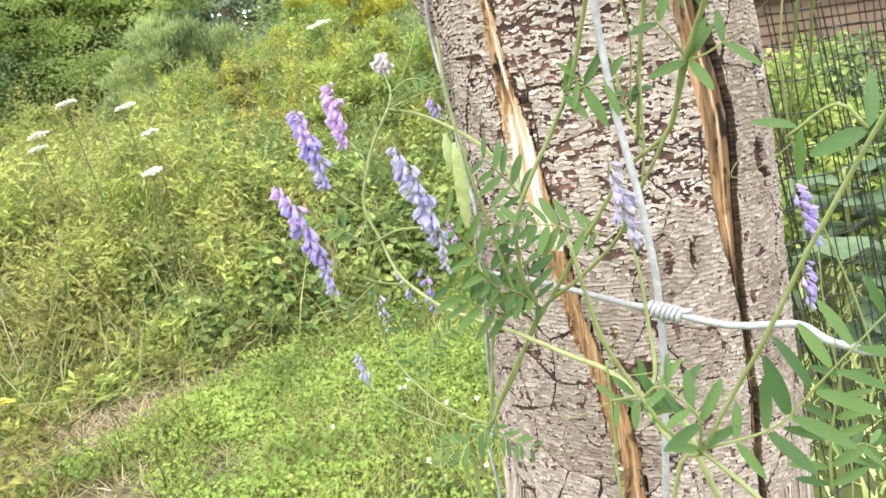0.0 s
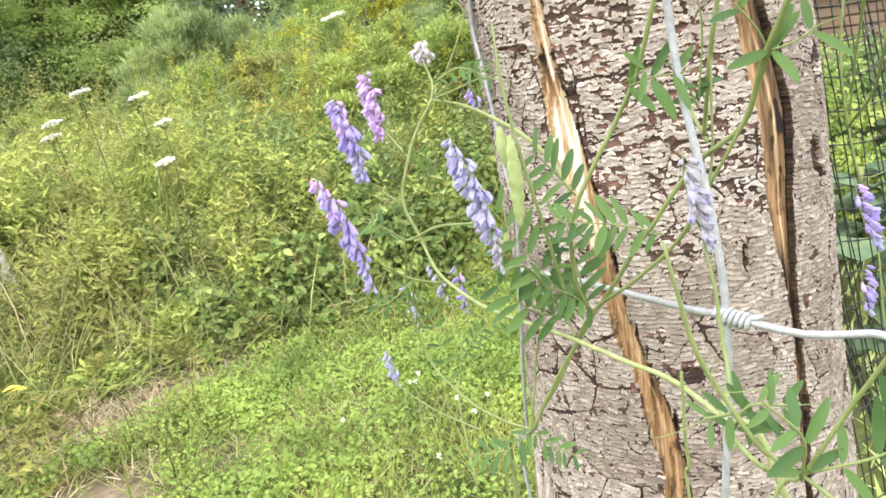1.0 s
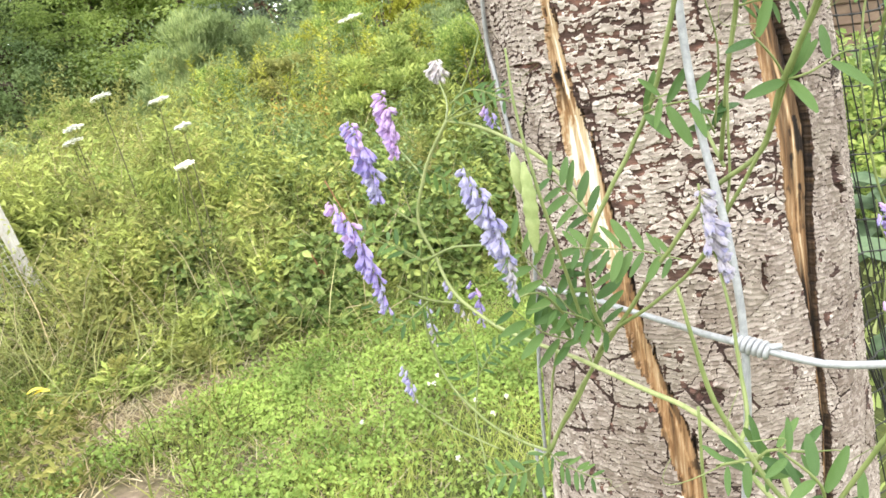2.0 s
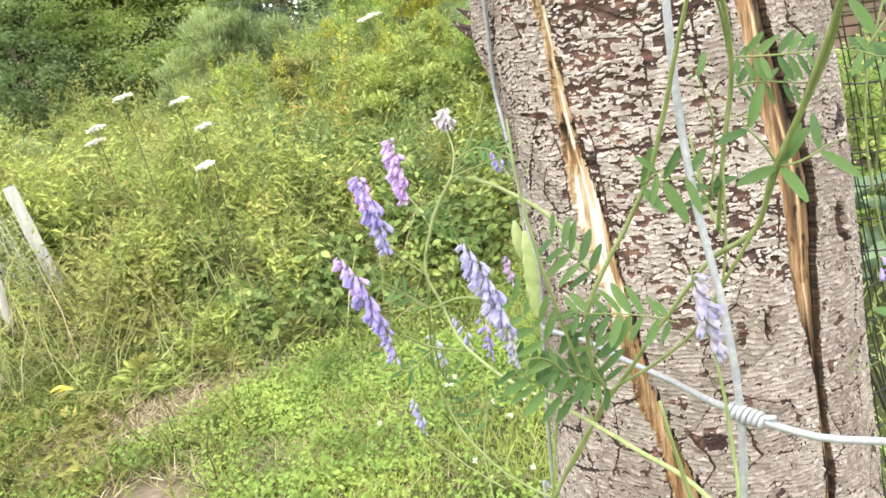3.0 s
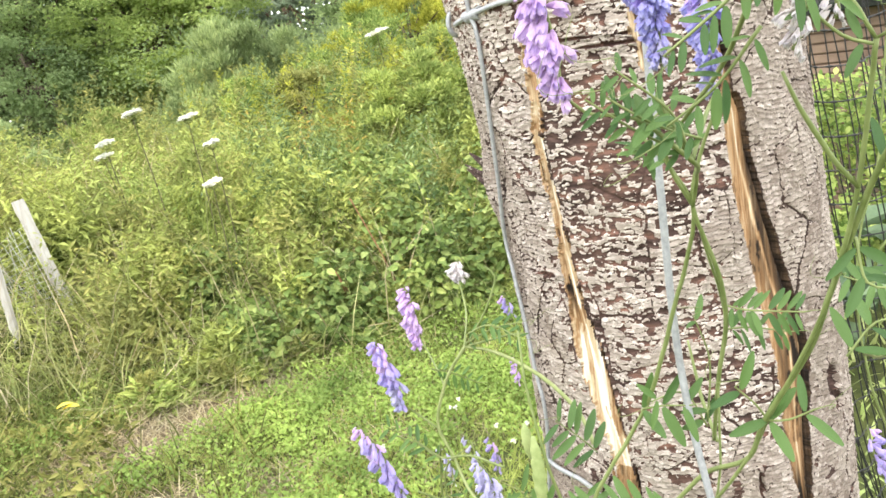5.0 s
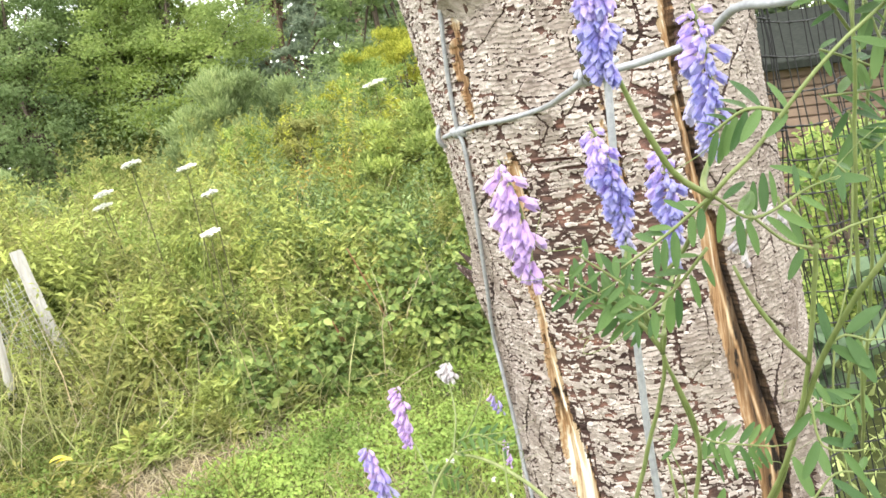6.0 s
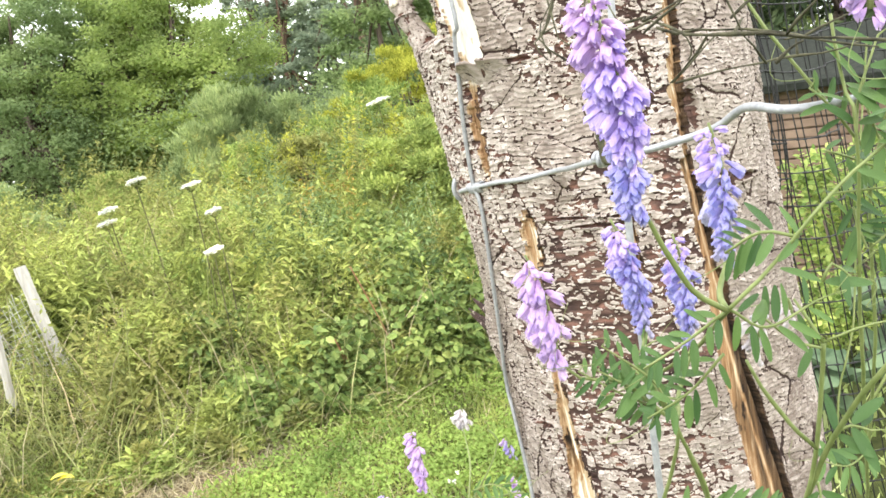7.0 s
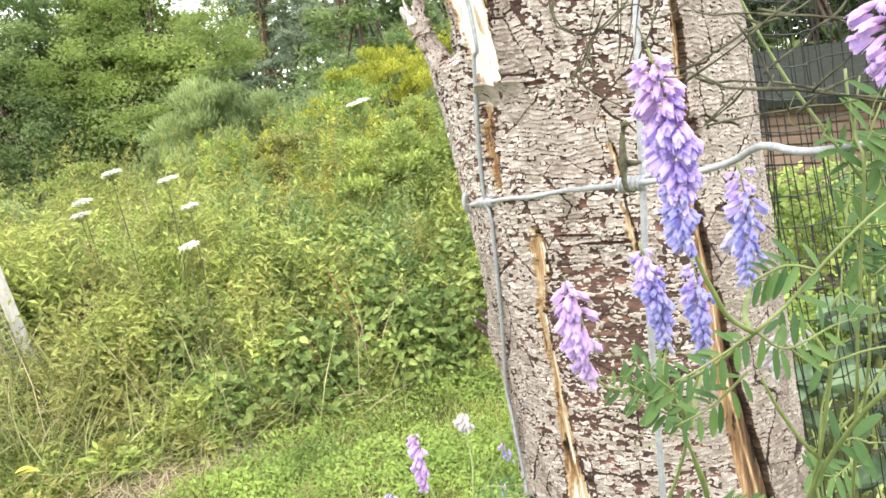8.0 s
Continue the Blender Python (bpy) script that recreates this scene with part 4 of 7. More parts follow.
def spike(owner, kind, count, size, side, top, base):
    """A one-sided flower spike: an axis from base to top, hung with florets, smaller buds at the tip."""
    a, b = Vector(base), Vector(top)
    ax = (b - a)
    bow = ax.cross(Vector((0, 1, 0))).normalized() * ax.length * 0.05 * side
    pts = [a, a + ax * 0.35 + bow, a + ax * 0.7 + bow, b]
    line = spline([tuple(p) for p in pts], 0.0015)
    v, f = tube(line, np.linspace(0.0006, 0.0003, len(line)), 6)
    rod = part_mesh("flower_spike", mesh_of("spike_axis", v, f, STEM), owner)
    floret_len = 0.0072 * size
    for i in range(count):
        t = (i + 0.5) / count
        k = min(len(line) - 2, int((0.04 + 0.96 * t) * (len(line) - 1)))
        at = Vector(line[k])
        way = Vector(line[k + 1] - line[k]).normalized()
        left = way.cross(Vector((0, -1, 0))).normalized() * side
        front = left.cross(way).normalized()
        if front.y > 0:
            front = -front
        a = ((i * 0.618) % 1 - 0.5) * 2.7 + random.uniform(-0.25, 0.25)
        middle = (left * 0.75 + front * 0.66).normalized()
        other = middle.cross(way).normalized()
        out = (middle * math.cos(a) + other * math.sin(a)).normalized()
        twist = Vector((random.uniform(-0.22, 0.22), random.uniform(-0.22, 0.22), random.uniform(-0.22, 0.22)))
        hang = (twist * 1.4 - way * (0.75 - 0.35 * t) + Vector((0, 0, -0.5 + 0.35 * t)) + out * random.uniform(0.7, 1.1) * (0.40 + 0.75 * t)).normalized()
        grow = np.interp(t, (0, 0.25, 0.5, 0.8, 1.0), (0.58, 0.74, 1.0, 0.98, 0.55))
        if kind in ("withered", "spent"):
            grow *= random.uniform(0.6, 1.0)
            hang = (hang + Vector((random.uniform(-0.4, 0.4), random.uniform(-0.3, 0.3), random.uniform(-0.5, 0.1)))).normalized()
        ll = floret_len * grow * random.uniform(0.78, 1.14)
        form = min(3, max(0, int((1 - t) * 2.6 + random.random() * 1.6)))
        shade = {"violet": random.choice(("pink", "violet")), "blue": "lilac", "lilac": "pink"}.get(kind, kind) if t + random.uniform(-0.15, 0.15) > 0.72 else kind
        if kind in ("violet", "lilac", "blue") and t + random.uniform(-0.12, 0.12) < 0.26:
            shade = "blue" if kind == "lilac" else random.choice(("faded", "faded", kind))
        if kind == "faded" and t + random.uniform(-0.1, 0.1) < 0.34:
            shade = "withered"
            ll *= 0.8
        ob = new("floret", FLORETS[shade][form])
        ob.parent = rod
        x = hang.cross(out)
        x = x.normalized() if x.length > 1e-4 else Vector((1, 0, 0))
        z = -hang
        y = z.cross(x)
        turn = Matrix((x, y, z)).transposed().to_4x4()
        ob.matrix_basis = Matrix.Translation(at + out * 0.0010) @ turn @ Matrix.Diagonal((ll, ll, ll, 1))


def twig(radius, *points):
    line = spline(points, 0.004)
    line = line + np.stack([fractal(line[:, 0] * 90 + 3, line[:, 2] * 90 + 5, s) - 0.5 for s in (221, 222, 223)], 1) * 0.0042
    q = np.linspace(0, 1, len(line))
    r = 0.74 * radius * (1.1 - 0.4 * q) * (1 + 1.4 * (fractal(np.arange(len(line)) * 0.9 + 3, q * 0, 224) - 0.5))
    for i in range(6, len(line) - 1, 9):
        r[i] *= 2.1
    v, f = tube(line, r, 7)
    part_mesh("twig", mesh_of("twig", v, f, TWIG), dead_twigs)
    for i in range(6, len(line) - 3, 9):
        d = np.array([random.uniform(-1, 1), random.uniform(-1, 1), random.uniform(-0.4, 1)])
        v, f = tube(spline([line[i], line[i] + d * 0.003, line[i] + d * 0.006], 0.001), np.linspace(radius * 1.1, radius * 0.4, len(spline([line[i], line[i] + d * 0.003, line[i] + d * 0.006], 0.001))), 5)
        part_mesh("spur", mesh_of("spur", v, f, TWIG), dead_twigs)


dead_twigs = thing("dead_twigs", (0.16, 0.19, 1.2), "thin dark dead twigs with lichen knobs hanging by the wire", "twig")
# climbing vetch with its main stem slanting across the trunk
vetch_left = plant("tufted vetch with violet one-sided flower spikes climbing the wire fence", (0.03, 0.36, -0.27))
stem(vetch_left, 0.0011, (-0.0226, 0.3880, 1.0211), (-0.0309, 0.3950, 1.0077), (-0.0376, 0.4000, 0.9910), (-0.0398, 0.4020, 0.9780), (-0.0347, 0.4020, 0.9624), (-0.0279, 0.3950, 0.9476), (-0.0145, 0.3800, 0.9375), (0.0027, 0.3550, 0.9349), (0.0150, 0.3350, 0.9350), (0.0285, 0.3100, 0.9343), (0.0387, 0.2910, 0.9339), (0.0478, 0.2700, 0.9291), (0.0540, 0.2500, 0.9236), (0.085, 0.270, 0.800), (0.100, 0.300, 0.500), (0.110, 0.330, -0.270), mat=PALE_STEM)
stem(vetch_left, 0.0009, (-0.0226, 0.3880, 1.0211), (-0.0103, 0.3880, 1.0171), (0.0027, 0.3850, 1.0097), (0.0151, 0.3800, 0.9998), (0.0236, 0.3750, 0.9880), (0.0265, 0.3700, 0.9791), mat=PALE_STEM)
stem(vetch_left, 0.00056, (-0.0516, 0.3850, 0.9573), (-0.0422, 0.3900, 0.9497), (-0.0332, 0.3950, 0.9453), (-0.0254, 0.3950, 0.9439))
stem(vetch_left, 0.00056, (-0.0628, 0.4100, 0.9739), (-0.0511, 0.4100, 0.9670), (-0.0412, 0.4050, 0.9622), (-0.0269, 0.3900, 0.9693), (-0.0120, 0.3700, 0.9730))
stem(vetch_left, 0.00064, (-0.0402, 0.4020, 0.9709), (-0.0438, 0.4200, 0.9490), (-0.0456, 0.4300, 0.9240), (-0.0392, 0.4300, 0.8966), (-0.0244, 0.4100, 0.8833), (-0.0096, 0.3900, 0.8800), (0.0015, 0.3710, 0.8829))
stem(vetch_left, 0.00048, (-0.0301, 0.4000, 0.9673), (-0.0403, 0.4100, 0.9536), (-0.0421, 0.4200, 0.9293), (-0.0391, 0.4300, 0.9157))
stem(vetch_left, 0.00048, (-0.0473, 0.4430, 1.0087), (-0.0422, 0.4300, 1.0032), (-0.0360, 0.4100, 0.9971), (-0.0354, 0.3980, 0.9959))
stem(vetch_left, 0.00048, (-0.0552, 0.4000, 0.9923), (-0.0501, 0.4050, 0.9858), (-0.0398, 0.4020, 0.9780))
stem(vetch_left, 0.00048, (-0.0246, 0.4440, 1.0376), (-0.0217, 0.4200, 1.0272), (-0.0227, 0.3900, 1.0211))
stem(vetch_left, 0.0004, (-0.0226, 0.3880, 1.0211), (-0.0165, 0.3850, 1.0295), (-0.0100, 0.3800, 1.0420), (-0.0062, 0.3800, 1.0523), (-0.0100, 0.3800, 1.0572))
stem(vetch_left, 0.00048, (-0.0226, 0.3880, 1.0211), (-0.0140, 0.3850, 1.0235), (-0.0043, 0.3800, 1.0268), (0.0026, 0.3800, 1.0270))
stem(vetch_left, 0.00048, (-0.0066, 0.3100, 0.9683), (0.0003, 0.3150, 0.9680), (0.0078, 0.3300, 0.9570), (0.0162, 0.3400, 0.9399), (0.0179, 0.3330, 0.9353))
stem(vetch_left, 0.00048, (-0.0623, 0.4970, 0.8575), (-0.0475, 0.4800, 0.8520), (-0.0338, 0.4500, 0.8565), (-0.0189, 0.4200, 0.8618))
stem(vetch_left, 0.00048, (-0.0261, 0.5000, 0.8999), (-0.0243, 0.4900, 0.8790), (-0.0287, 0.4700, 0.8602), (-0.0268, 0.4500, 0.8424), (-0.0244, 0.4400, 0.8177))
stem(vetch_left, 0.0008, (0.0098, 0.3600, 0.9346), (0.0060, 0.3680, 0.9130), (0.0015, 0.3710, 0.8829), (-0.0049, 0.3750, 0.8646), (-0.0101, 0.3780, 0.8468), (0.020, 0.385, 0.600), (0.030, 0.380, -0.270))
spike(vetch_left, "violet", 46, 0.95, -1, (-0.0704, 0.3680, 1.0000), (-0.0560, 0.3830, 0.9485))
spike(vetch_left, "violet", 42, 1.08, -1, (-0.0625, 0.3950, 1.0271), (-0.0549, 0.3990, 0.9931))
spike(vetch_left, "pink", 36, 1.05, -1, (-0.0522, 0.4490, 1.0356), (-0.0485, 0.4430, 1.0048))
spike(vetch_left, "faded", 58, 0.80, -1, (-0.0186, 0.2990, 1.0145), (-0.0065, 0.3080, 0.9692))
spike(vetch_left, "violet", 13, 0.85, -1, (-0.0223, 0.5000, 0.9265), (-0.0193, 0.5200, 0.8929))
spike(vetch_left, "faded", 10, 0.8, -1, (-0.0366, 0.5000, 0.9285), (-0.0275, 0.5000, 0.9018))
spike(vetch_left, "faded", 13, 0.8, -1, (-0.0529, 0.5180, 0.9143), (-0.0488, 0.5330, 0.8785))
spike(vetch_left, "faded", 13, 0.75, -1, (-0.0683, 0.5090, 0.8780), (-0.0623, 0.4970, 0.8575))
spike(vetch_left, "spent", 30, 1.0, -1, (-0.0242, 0.4440, 1.0470), (-0.0237, 0.4440, 1.0380))
spike(vetch_left, "pink", 13, 0.8, -1, (-0.0014, 0.6130, 0.9323), (-0.0002, 0.6130, 0.9097))
spike(vetch_left, "violet", 10, 0.7, -1, (-0.0044, 0.4600, 1.0236), (0.0001, 0.4600, 1.0110))
leaf(vetch_left, 6, 0.007, (-0.0203, 0.3850, 1.0278), (-0.0103, 0.3800, 1.0321), (0.0023, 0.3750, 1.0260))
leaf(vetch_left, 5, 0.006, (-0.0222, 0.3900, 1.0218), (-0.0091, 0.3850, 1.0290), (0.0019, 0.3800, 1.0319))
leaf(vetch_left, 6, 0.008, (-0.0412, 0.4050, 0.9622), (-0.0532, 0.4100, 0.9699), (-0.0659, 0.4100, 0.9783))
leaf(vetch_left, 6, 0.007, (-0.0398, 0.4000, 0.9454), (-0.0553, 0.4000, 0.9358), (-0.0660, 0.4000, 0.9479))
leaf(vetch_left, 7, 0.008, (-0.0311, 0.4600, 0.8648), (-0.0388, 0.4700, 0.9077), (-0.0519, 0.4700, 0.9223))
leaf(vetch_left, 7, 0.008, (-0.0248, 0.4800, 0.8759), (-0.0132, 0.4800, 0.8909), (0.0001, 0.4800, 0.8956))
leaf(vetch_left, 6, 0.008, (0.0015, 0.3710, 0.8829), (0.0083, 0.3700, 0.8758), (0.0193, 0.3650, 0.8714))
leaf(vetch_left, 6, 0.01, (0.0015, 0.3710, 0.8829), (-0.0087, 0.3700, 0.8758), (-0.0234, 0.3700, 0.8753))
leaf(vetch_left, 6, 0.007, (-0.0402, 0.4100, 1.0043), (-0.0316, 0.4200, 0.9973), (-0.0203, 0.4300, 0.9871))
pod(vetch_left, .0022, (-0.0016, 0.3250, 1.0124), (-0.0012, 0.3250, 1.0066), (-0.0004, 0.3250, 0.9987))
pod(vetch_left, .0027, (0.0009, 0.3200, 1.0096), (0.0016, 0.3200, 0.9981), (0.0017, 0.3200, 0.9884), (0.0017, 0.3200, 0.9796))
stem(vetch_left, 0.00064, (-0.0002, 0.3300, 1.0450), (0.0002, 0.3250, 1.0282), (0.0025, 0.3220, 1.0111), (0.0052, 0.3200, 0.9957), (0.0099, 0.3250, 0.9764), (0.0152, 0.3350, 0.9546), (0.0193, 0.3400, 0.9395))
# vetch in front of the trunk with the withered spike
vetch_middle = plant("tufted vetch with long slanting stems in front of the trunk", (0.05, 0.35, -0.27))
stem(vetch_middle, 0.00085, (0.0704, 0.2160, 1.1323), (0.0713, 0.2220, 1.1181), (0.0724, 0.2290, 1.1023), (0.0731, 0.2400, 1.0836), (0.0732, 0.2520, 1.0665), (0.0691, 0.2800, 1.0279), (0.0667, 0.2920, 1.0103), (0.0588, 0.3050, 0.9882), (0.0509, 0.3180, 0.9680), (0.0402, 0.3300, 0.9544), (0.0262, 0.3430, 0.9398), (0.0147, 0.3580, 0.9105), (0.0020, 0.3710, 0.8829), (-0.0075, 0.3800, 0.8514), (0.020, 0.390, 0.600), (0.050, 0.360, -0.270))
stem(vetch_middle, 0.0008, (0.0858, 0.1750, 1.1721), (0.0814, 0.1900, 1.1480), (0.0762, 0.2000, 1.1314), (0.0740, 0.2100, 1.1206), (0.0735, 0.2220, 1.1074), (0.0743, 0.2350, 1.0930), (0.0736, 0.2470, 1.0742), (0.0736, 0.2620, 1.0538), (0.0678, 0.2800, 1.0271), (0.0663, 0.2950, 1.0068), (0.0571, 0.3100, 0.9952), (0.0476, 0.3200, 0.9789), (0.0369, 0.3320, 0.9586), (0.0272, 0.3430, 0.9396), (0.0123, 0.3600, 0.9076), (0.0025, 0.3700, 0.8833))
stem(vetch_middle, 0.00075, (0.0373, 0.2720, 1.1132), (0.0426, 0.2730, 1.1065), (0.0495, 0.2750, 1.0928), (0.0492, 0.2850, 1.0753), (0.0465, 0.2950, 1.0581), (0.0413, 0.3080, 1.0280), (0.0332, 0.3120, 1.0103), (0.0257, 0.3150, 0.9972), (0.0212, 0.3180, 0.9875), (0.0184, 0.3250, 0.9732), (0.0204, 0.3350, 0.9539), (0.0252, 0.3430, 0.9410))
stem(vetch_middle, 0.00064, (0.0609, 0.3400, 1.0313), (0.0629, 0.3350, 1.0115), (0.0646, 0.3230, 0.9989))
stem(vetch_middle, 0.00064, (0.0472, 0.2770, 0.9781), (0.0480, 0.2720, 0.9649), (0.0487, 0.2680, 0.9507), (0.0470, 0.2600, 0.9429), (0.0414, 0.2500, 0.9387), (0.0440, 0.2350, 0.9342), (0.0433, 0.2100, 0.9446))
spike(vetch_middle, "withered", 44, 0.90, 1, (0.0418, 0.2730, 1.0039), (0.0488, 0.2770, 0.9774))
leaf(vetch_middle, 8, 0.0115, (0.0503, 0.3280, 0.9690), (0.0354, 0.3250, 0.9748), (0.0137, 0.3200, 0.9798))
leaf(vetch_middle, 7, 0.0125, (0.0252, 0.3430, 0.9404), (0.0216, 0.3400, 0.9589), (0.0180, 0.3350, 0.9775))
leaf(vetch_middle, 8, 0.013, (0.0227, 0.3430, 0.9380), (0.0086, 0.3350, 0.9599), (-0.0075, 0.3300, 0.9861))
leaf(vetch_middle, 6, 0.013, (0.0165, 0.3450, 0.9383), (0.0030, 0.3400, 0.9452), (-0.0082, 0.3350, 0.9580))
leaf(vetch_middle, 5, 0.013, (0.0266, 0.3600, 0.9806), (0.0186, 0.3550, 0.9913), (0.0108, 0.3500, 1.0004))
leaf(vetch_middle, 6, 0.012, (0.0263, 0.3430, 0.9409), (0.0178, 0.3350, 0.9499), (0.0058, 0.3300, 0.9573))
leaf(vetch_middle, 2, 0.0155, (0.0684, 0.2790, 1.0270), (0.0727, 0.2760, 1.0282), (0.0786, 0.2730, 1.0319))
leaf(vetch_middle, 2, 0.015, (0.0682, 0.2800, 1.0268), (0.0644, 0.2780, 1.0329), (0.0583, 0.2760, 1.0398))
leaf(vetch_middle, 3, 0.0145, (0.0375, 0.3090, 1.0206), (0.0434, 0.3060, 1.0225), (0.0516, 0.3030, 1.0231))
leaf(vetch_middle, 2, 0.011, (0.0585, 0.3100, 1.0136), (0.0591, 0.3050, 1.0366), (0.0538, 0.3000, 1.0538))
leaf(vetch_middle, 5, 0.0075, (0.0634, 0.3030, 1.0473), (0.0706, 0.3000, 1.0482), (0.0817, 0.2970, 1.0465))
leaf(vetch_middle, 2, 0.012, (0.0584, 0.3100, 1.0118), (0.0511, 0.3080, 1.0253), (0.0396, 0.3050, 1.0248))
leaf(vetch_middle, 2, 0.009, (0.0691, 0.2150, 1.1313), (0.0635, 0.2150, 1.1336), (0.0562, 0.2140, 1.1404))
leaf(vetch_middle, 3, 0.011, (0.0754, 0.2380, 1.0893), (0.0769, 0.2360, 1.0791), (0.0838, 0.2350, 1.0773))
leaf(vetch_middle, 3, 0.01, (0.0741, 0.2220, 1.1085), (0.0766, 0.2200, 1.1109), (0.0809, 0.2200, 1.1092))
leaf(vetch_middle, 2, 0.011, (0.0723, 0.2200, 1.1446), (0.0745, 0.2200, 1.1485), (0.0786, 0.2200, 1.1448))
leaf(vetch_middle, 3, 0.012, (0.0781, 0.2500, 1.0563), (0.0852, 0.2500, 1.0644), (0.0932, 0.2500, 1.0635))
leaf(vetch_middle, 3, 0.009, (0.0426, 0.2730, 1.1065), (0.0382, 0.2720, 1.1103), (0.0347, 0.2700, 1.1081))
leaf(vetch_middle, 3, 0.009, (0.0397, 0.2720, 1.1101), (0.0388, 0.2720, 1.1163), (0.0431, 0.2700, 1.1205))
stem(vetch_middle, 0.00072, (0.0553, 0.2700, 1.1190), (0.0518, 0.2730, 1.1069), (0.0495, 0.2750, 1.0928), (0.0575, 0.2850, 1.0726), (0.0630, 0.2980, 1.0514), (0.0624, 0.3080, 1.0281), (0.0626, 0.3200, 1.0016))
# vetch close to the lens on the near side of the fence
vetch_near = plant("leafy tufted vetch with a thick pale green stem beside the wire", (0.06, 0.20, -0.27))
stem(vetch_near, 0.00072, (0.0678, 0.1700, 1.0263), (0.0644, 0.1750, 1.0161), (0.0606, 0.1800, 1.0056), (0.0574, 0.1850, 0.9954), (0.0525, 0.1900, 0.9811), (0.0469, 0.1970, 0.9646), (0.0415, 0.2040, 0.9485), (0.0356, 0.2070, 0.9370), (0.030, 0.212, 0.850), (0.040, 0.210, 0.500), (0.060, 0.200, -0.270))
stem(vetch_near, 0.00052, (0.0184, 0.2100, 0.9968), (0.0208, 0.2100, 0.9857), (0.0243, 0.2100, 0.9728), (0.0299, 0.2100, 0.9618), (0.0344, 0.2070, 0.9533), (0.0409, 0.2040, 0.9486))
stem(vetch_near, 0.00064, (0.0314, 0.2500, 0.9531), (0.0317, 0.2500, 0.9402), (0.0324, 0.2500, 0.9269), (0.0321, 0.2500, 0.9131), (0.040, 0.240, 0.800), (0.050, 0.220, 0.600))
stem(vetch_near, 0.00056, (0.0409, 0.2040, 0.9486), (0.0457, 0.2000, 0.9448), (0.0514, 0.1950, 0.9391))
leaf(vetch_near, 7, 0.0118, (0.0415, 0.2040, 0.9485), (0.0546, 0.1980, 0.9545), (0.0612, 0.1920, 0.9656), (0.0715, 0.1850, 0.9815))
leaf(vetch_near, 3, 0.008, (0.0350, 0.2120, 0.9582), (0.0297, 0.2100, 0.9598), (0.0232, 0.2080, 0.9604))
leaf(vetch_near, 4, 0.008, (0.0311, 0.2120, 0.9555), (0.0335, 0.2100, 0.9612), (0.0413, 0.2080, 0.9609))
leaf(vetch_near, 4, 0.009, (0.0408, 0.2040, 0.9473), (0.0396, 0.2000, 0.9583), (0.0322, 0.2000, 0.9667))
leaf(vetch_near, 6, 0.009, (0.0664, 0.2000, 0.9365), (0.0668, 0.2000, 0.9492), (0.0696, 0.2000, 0.9648))
leaf(vetch_near, 2, 0.013, (0.0640, 0.1780, 1.0151), (0.0601, 0.1800, 1.0196), (0.0538, 0.1850, 1.0146))
spike(vetch_near, "violet", 20, 0.9, 1, (0.1437, 0.3850, 0.9678), (0.1529, 0.3850, 0.9386))
spike(vetch_near, "violet", 13, 0.85, 1, (0.1471, 0.3850, 0.9336), (0.1486, 0.3850, 0.9097))
stem(vetch_near, 0.00056, (0.1528, 0.3850, 0.9366), (0.1530, 0.3800, 0.9075), (0.1592, 0.3800, 0.8700), (0.1627, 0.3800, 0.8141), (0.160, 0.380, 0.700), (0.150, 0.360, -0.270))
# vetch over the upper wire with the big spike close to the lens
vetch_upper = plant("tufted vetch with a large lilac flower spike and blue clusters", (0.11, 0.25, -0.27))
spike(vetch_upper, "lilac", 80, 0.90, -1, (0.0205, 0.1800, 1.2080), (0.0259, 0.1800, 1.1698))
spike(vetch_upper, "pink", 40, 1.0, -1, (0.0086, 0.2340, 1.1560), (0.0136, 0.2340, 1.1290))
spike(vetch_upper, "blue", 62, 0.76, -1, (0.0312, 0.2450, 1.1609), (0.0373, 0.2440, 1.1321))
spike(vetch_upper, "blue", 54, 0.74, -1, (0.0501, 0.2620, 1.1526), (0.0507, 0.2550, 1.1230))
spike(vetch_upper, "blue", 48, 0.70, -1, (0.0497, 0.2180, 1.1824), (0.0512, 0.2170, 1.1534))
spike(vetch_upper, "spent", 11, 0.7, -1, (0.0567, 0.2140, 1.1429), (0.0542, 0.2130, 1.1320))
spike(vetch_upper, "spent", 7, 0.6, -1, (0.0645, 0.2200, 1.1419), (0.0650, 0.2200, 1.1365))
stem(vetch_upper, 0.00056, (0.0270, 0.1810, 1.1702), (0.0306, 0.1850, 1.1625), (0.0364, 0.1900, 1.1528), (0.0438, 0.1950, 1.1471))
stem(vetch_upper, 0.00056, (0.0375, 0.2450, 1.1322), (0.0352, 0.2400, 1.1273), (0.0352, 0.2350, 1.1226), (0.0400, 0.2350, 1.1111))
stem(vetch_upper, 0.00056, (0.0507, 0.2550, 1.1233), (0.0455, 0.2450, 1.1185), (0.0400, 0.2350, 1.1111))
stem(vetch_upper, 0.00056, (0.0136, 0.2340, 1.1293), (0.0187, 0.2350, 1.1239), (0.0291, 0.2350, 1.1215), (0.0400, 0.2350, 1.1111), (0.0486, 0.2650, 1.1028), (0.0495, 0.2750, 1.0928))
stem(vetch_upper, 0.0005, (0.0724, 0.1900, 1.1755), (0.0609, 0.1900, 1.1661), (0.0528, 0.1930, 1.1556), (0.0444, 0.1950, 1.1473), (0.0450, 0.2250, 1.1314), (0.0432, 0.2450, 1.1215), (0.0418, 0.2680, 1.1091), (0.0495, 0.2750, 1.0928))
stem(vetch_upper, 0.00064, (0.0514, 0.2170, 1.1537), (0.0456, 0.2050, 1.1486), (0.0442, 0.1960, 1.1468))
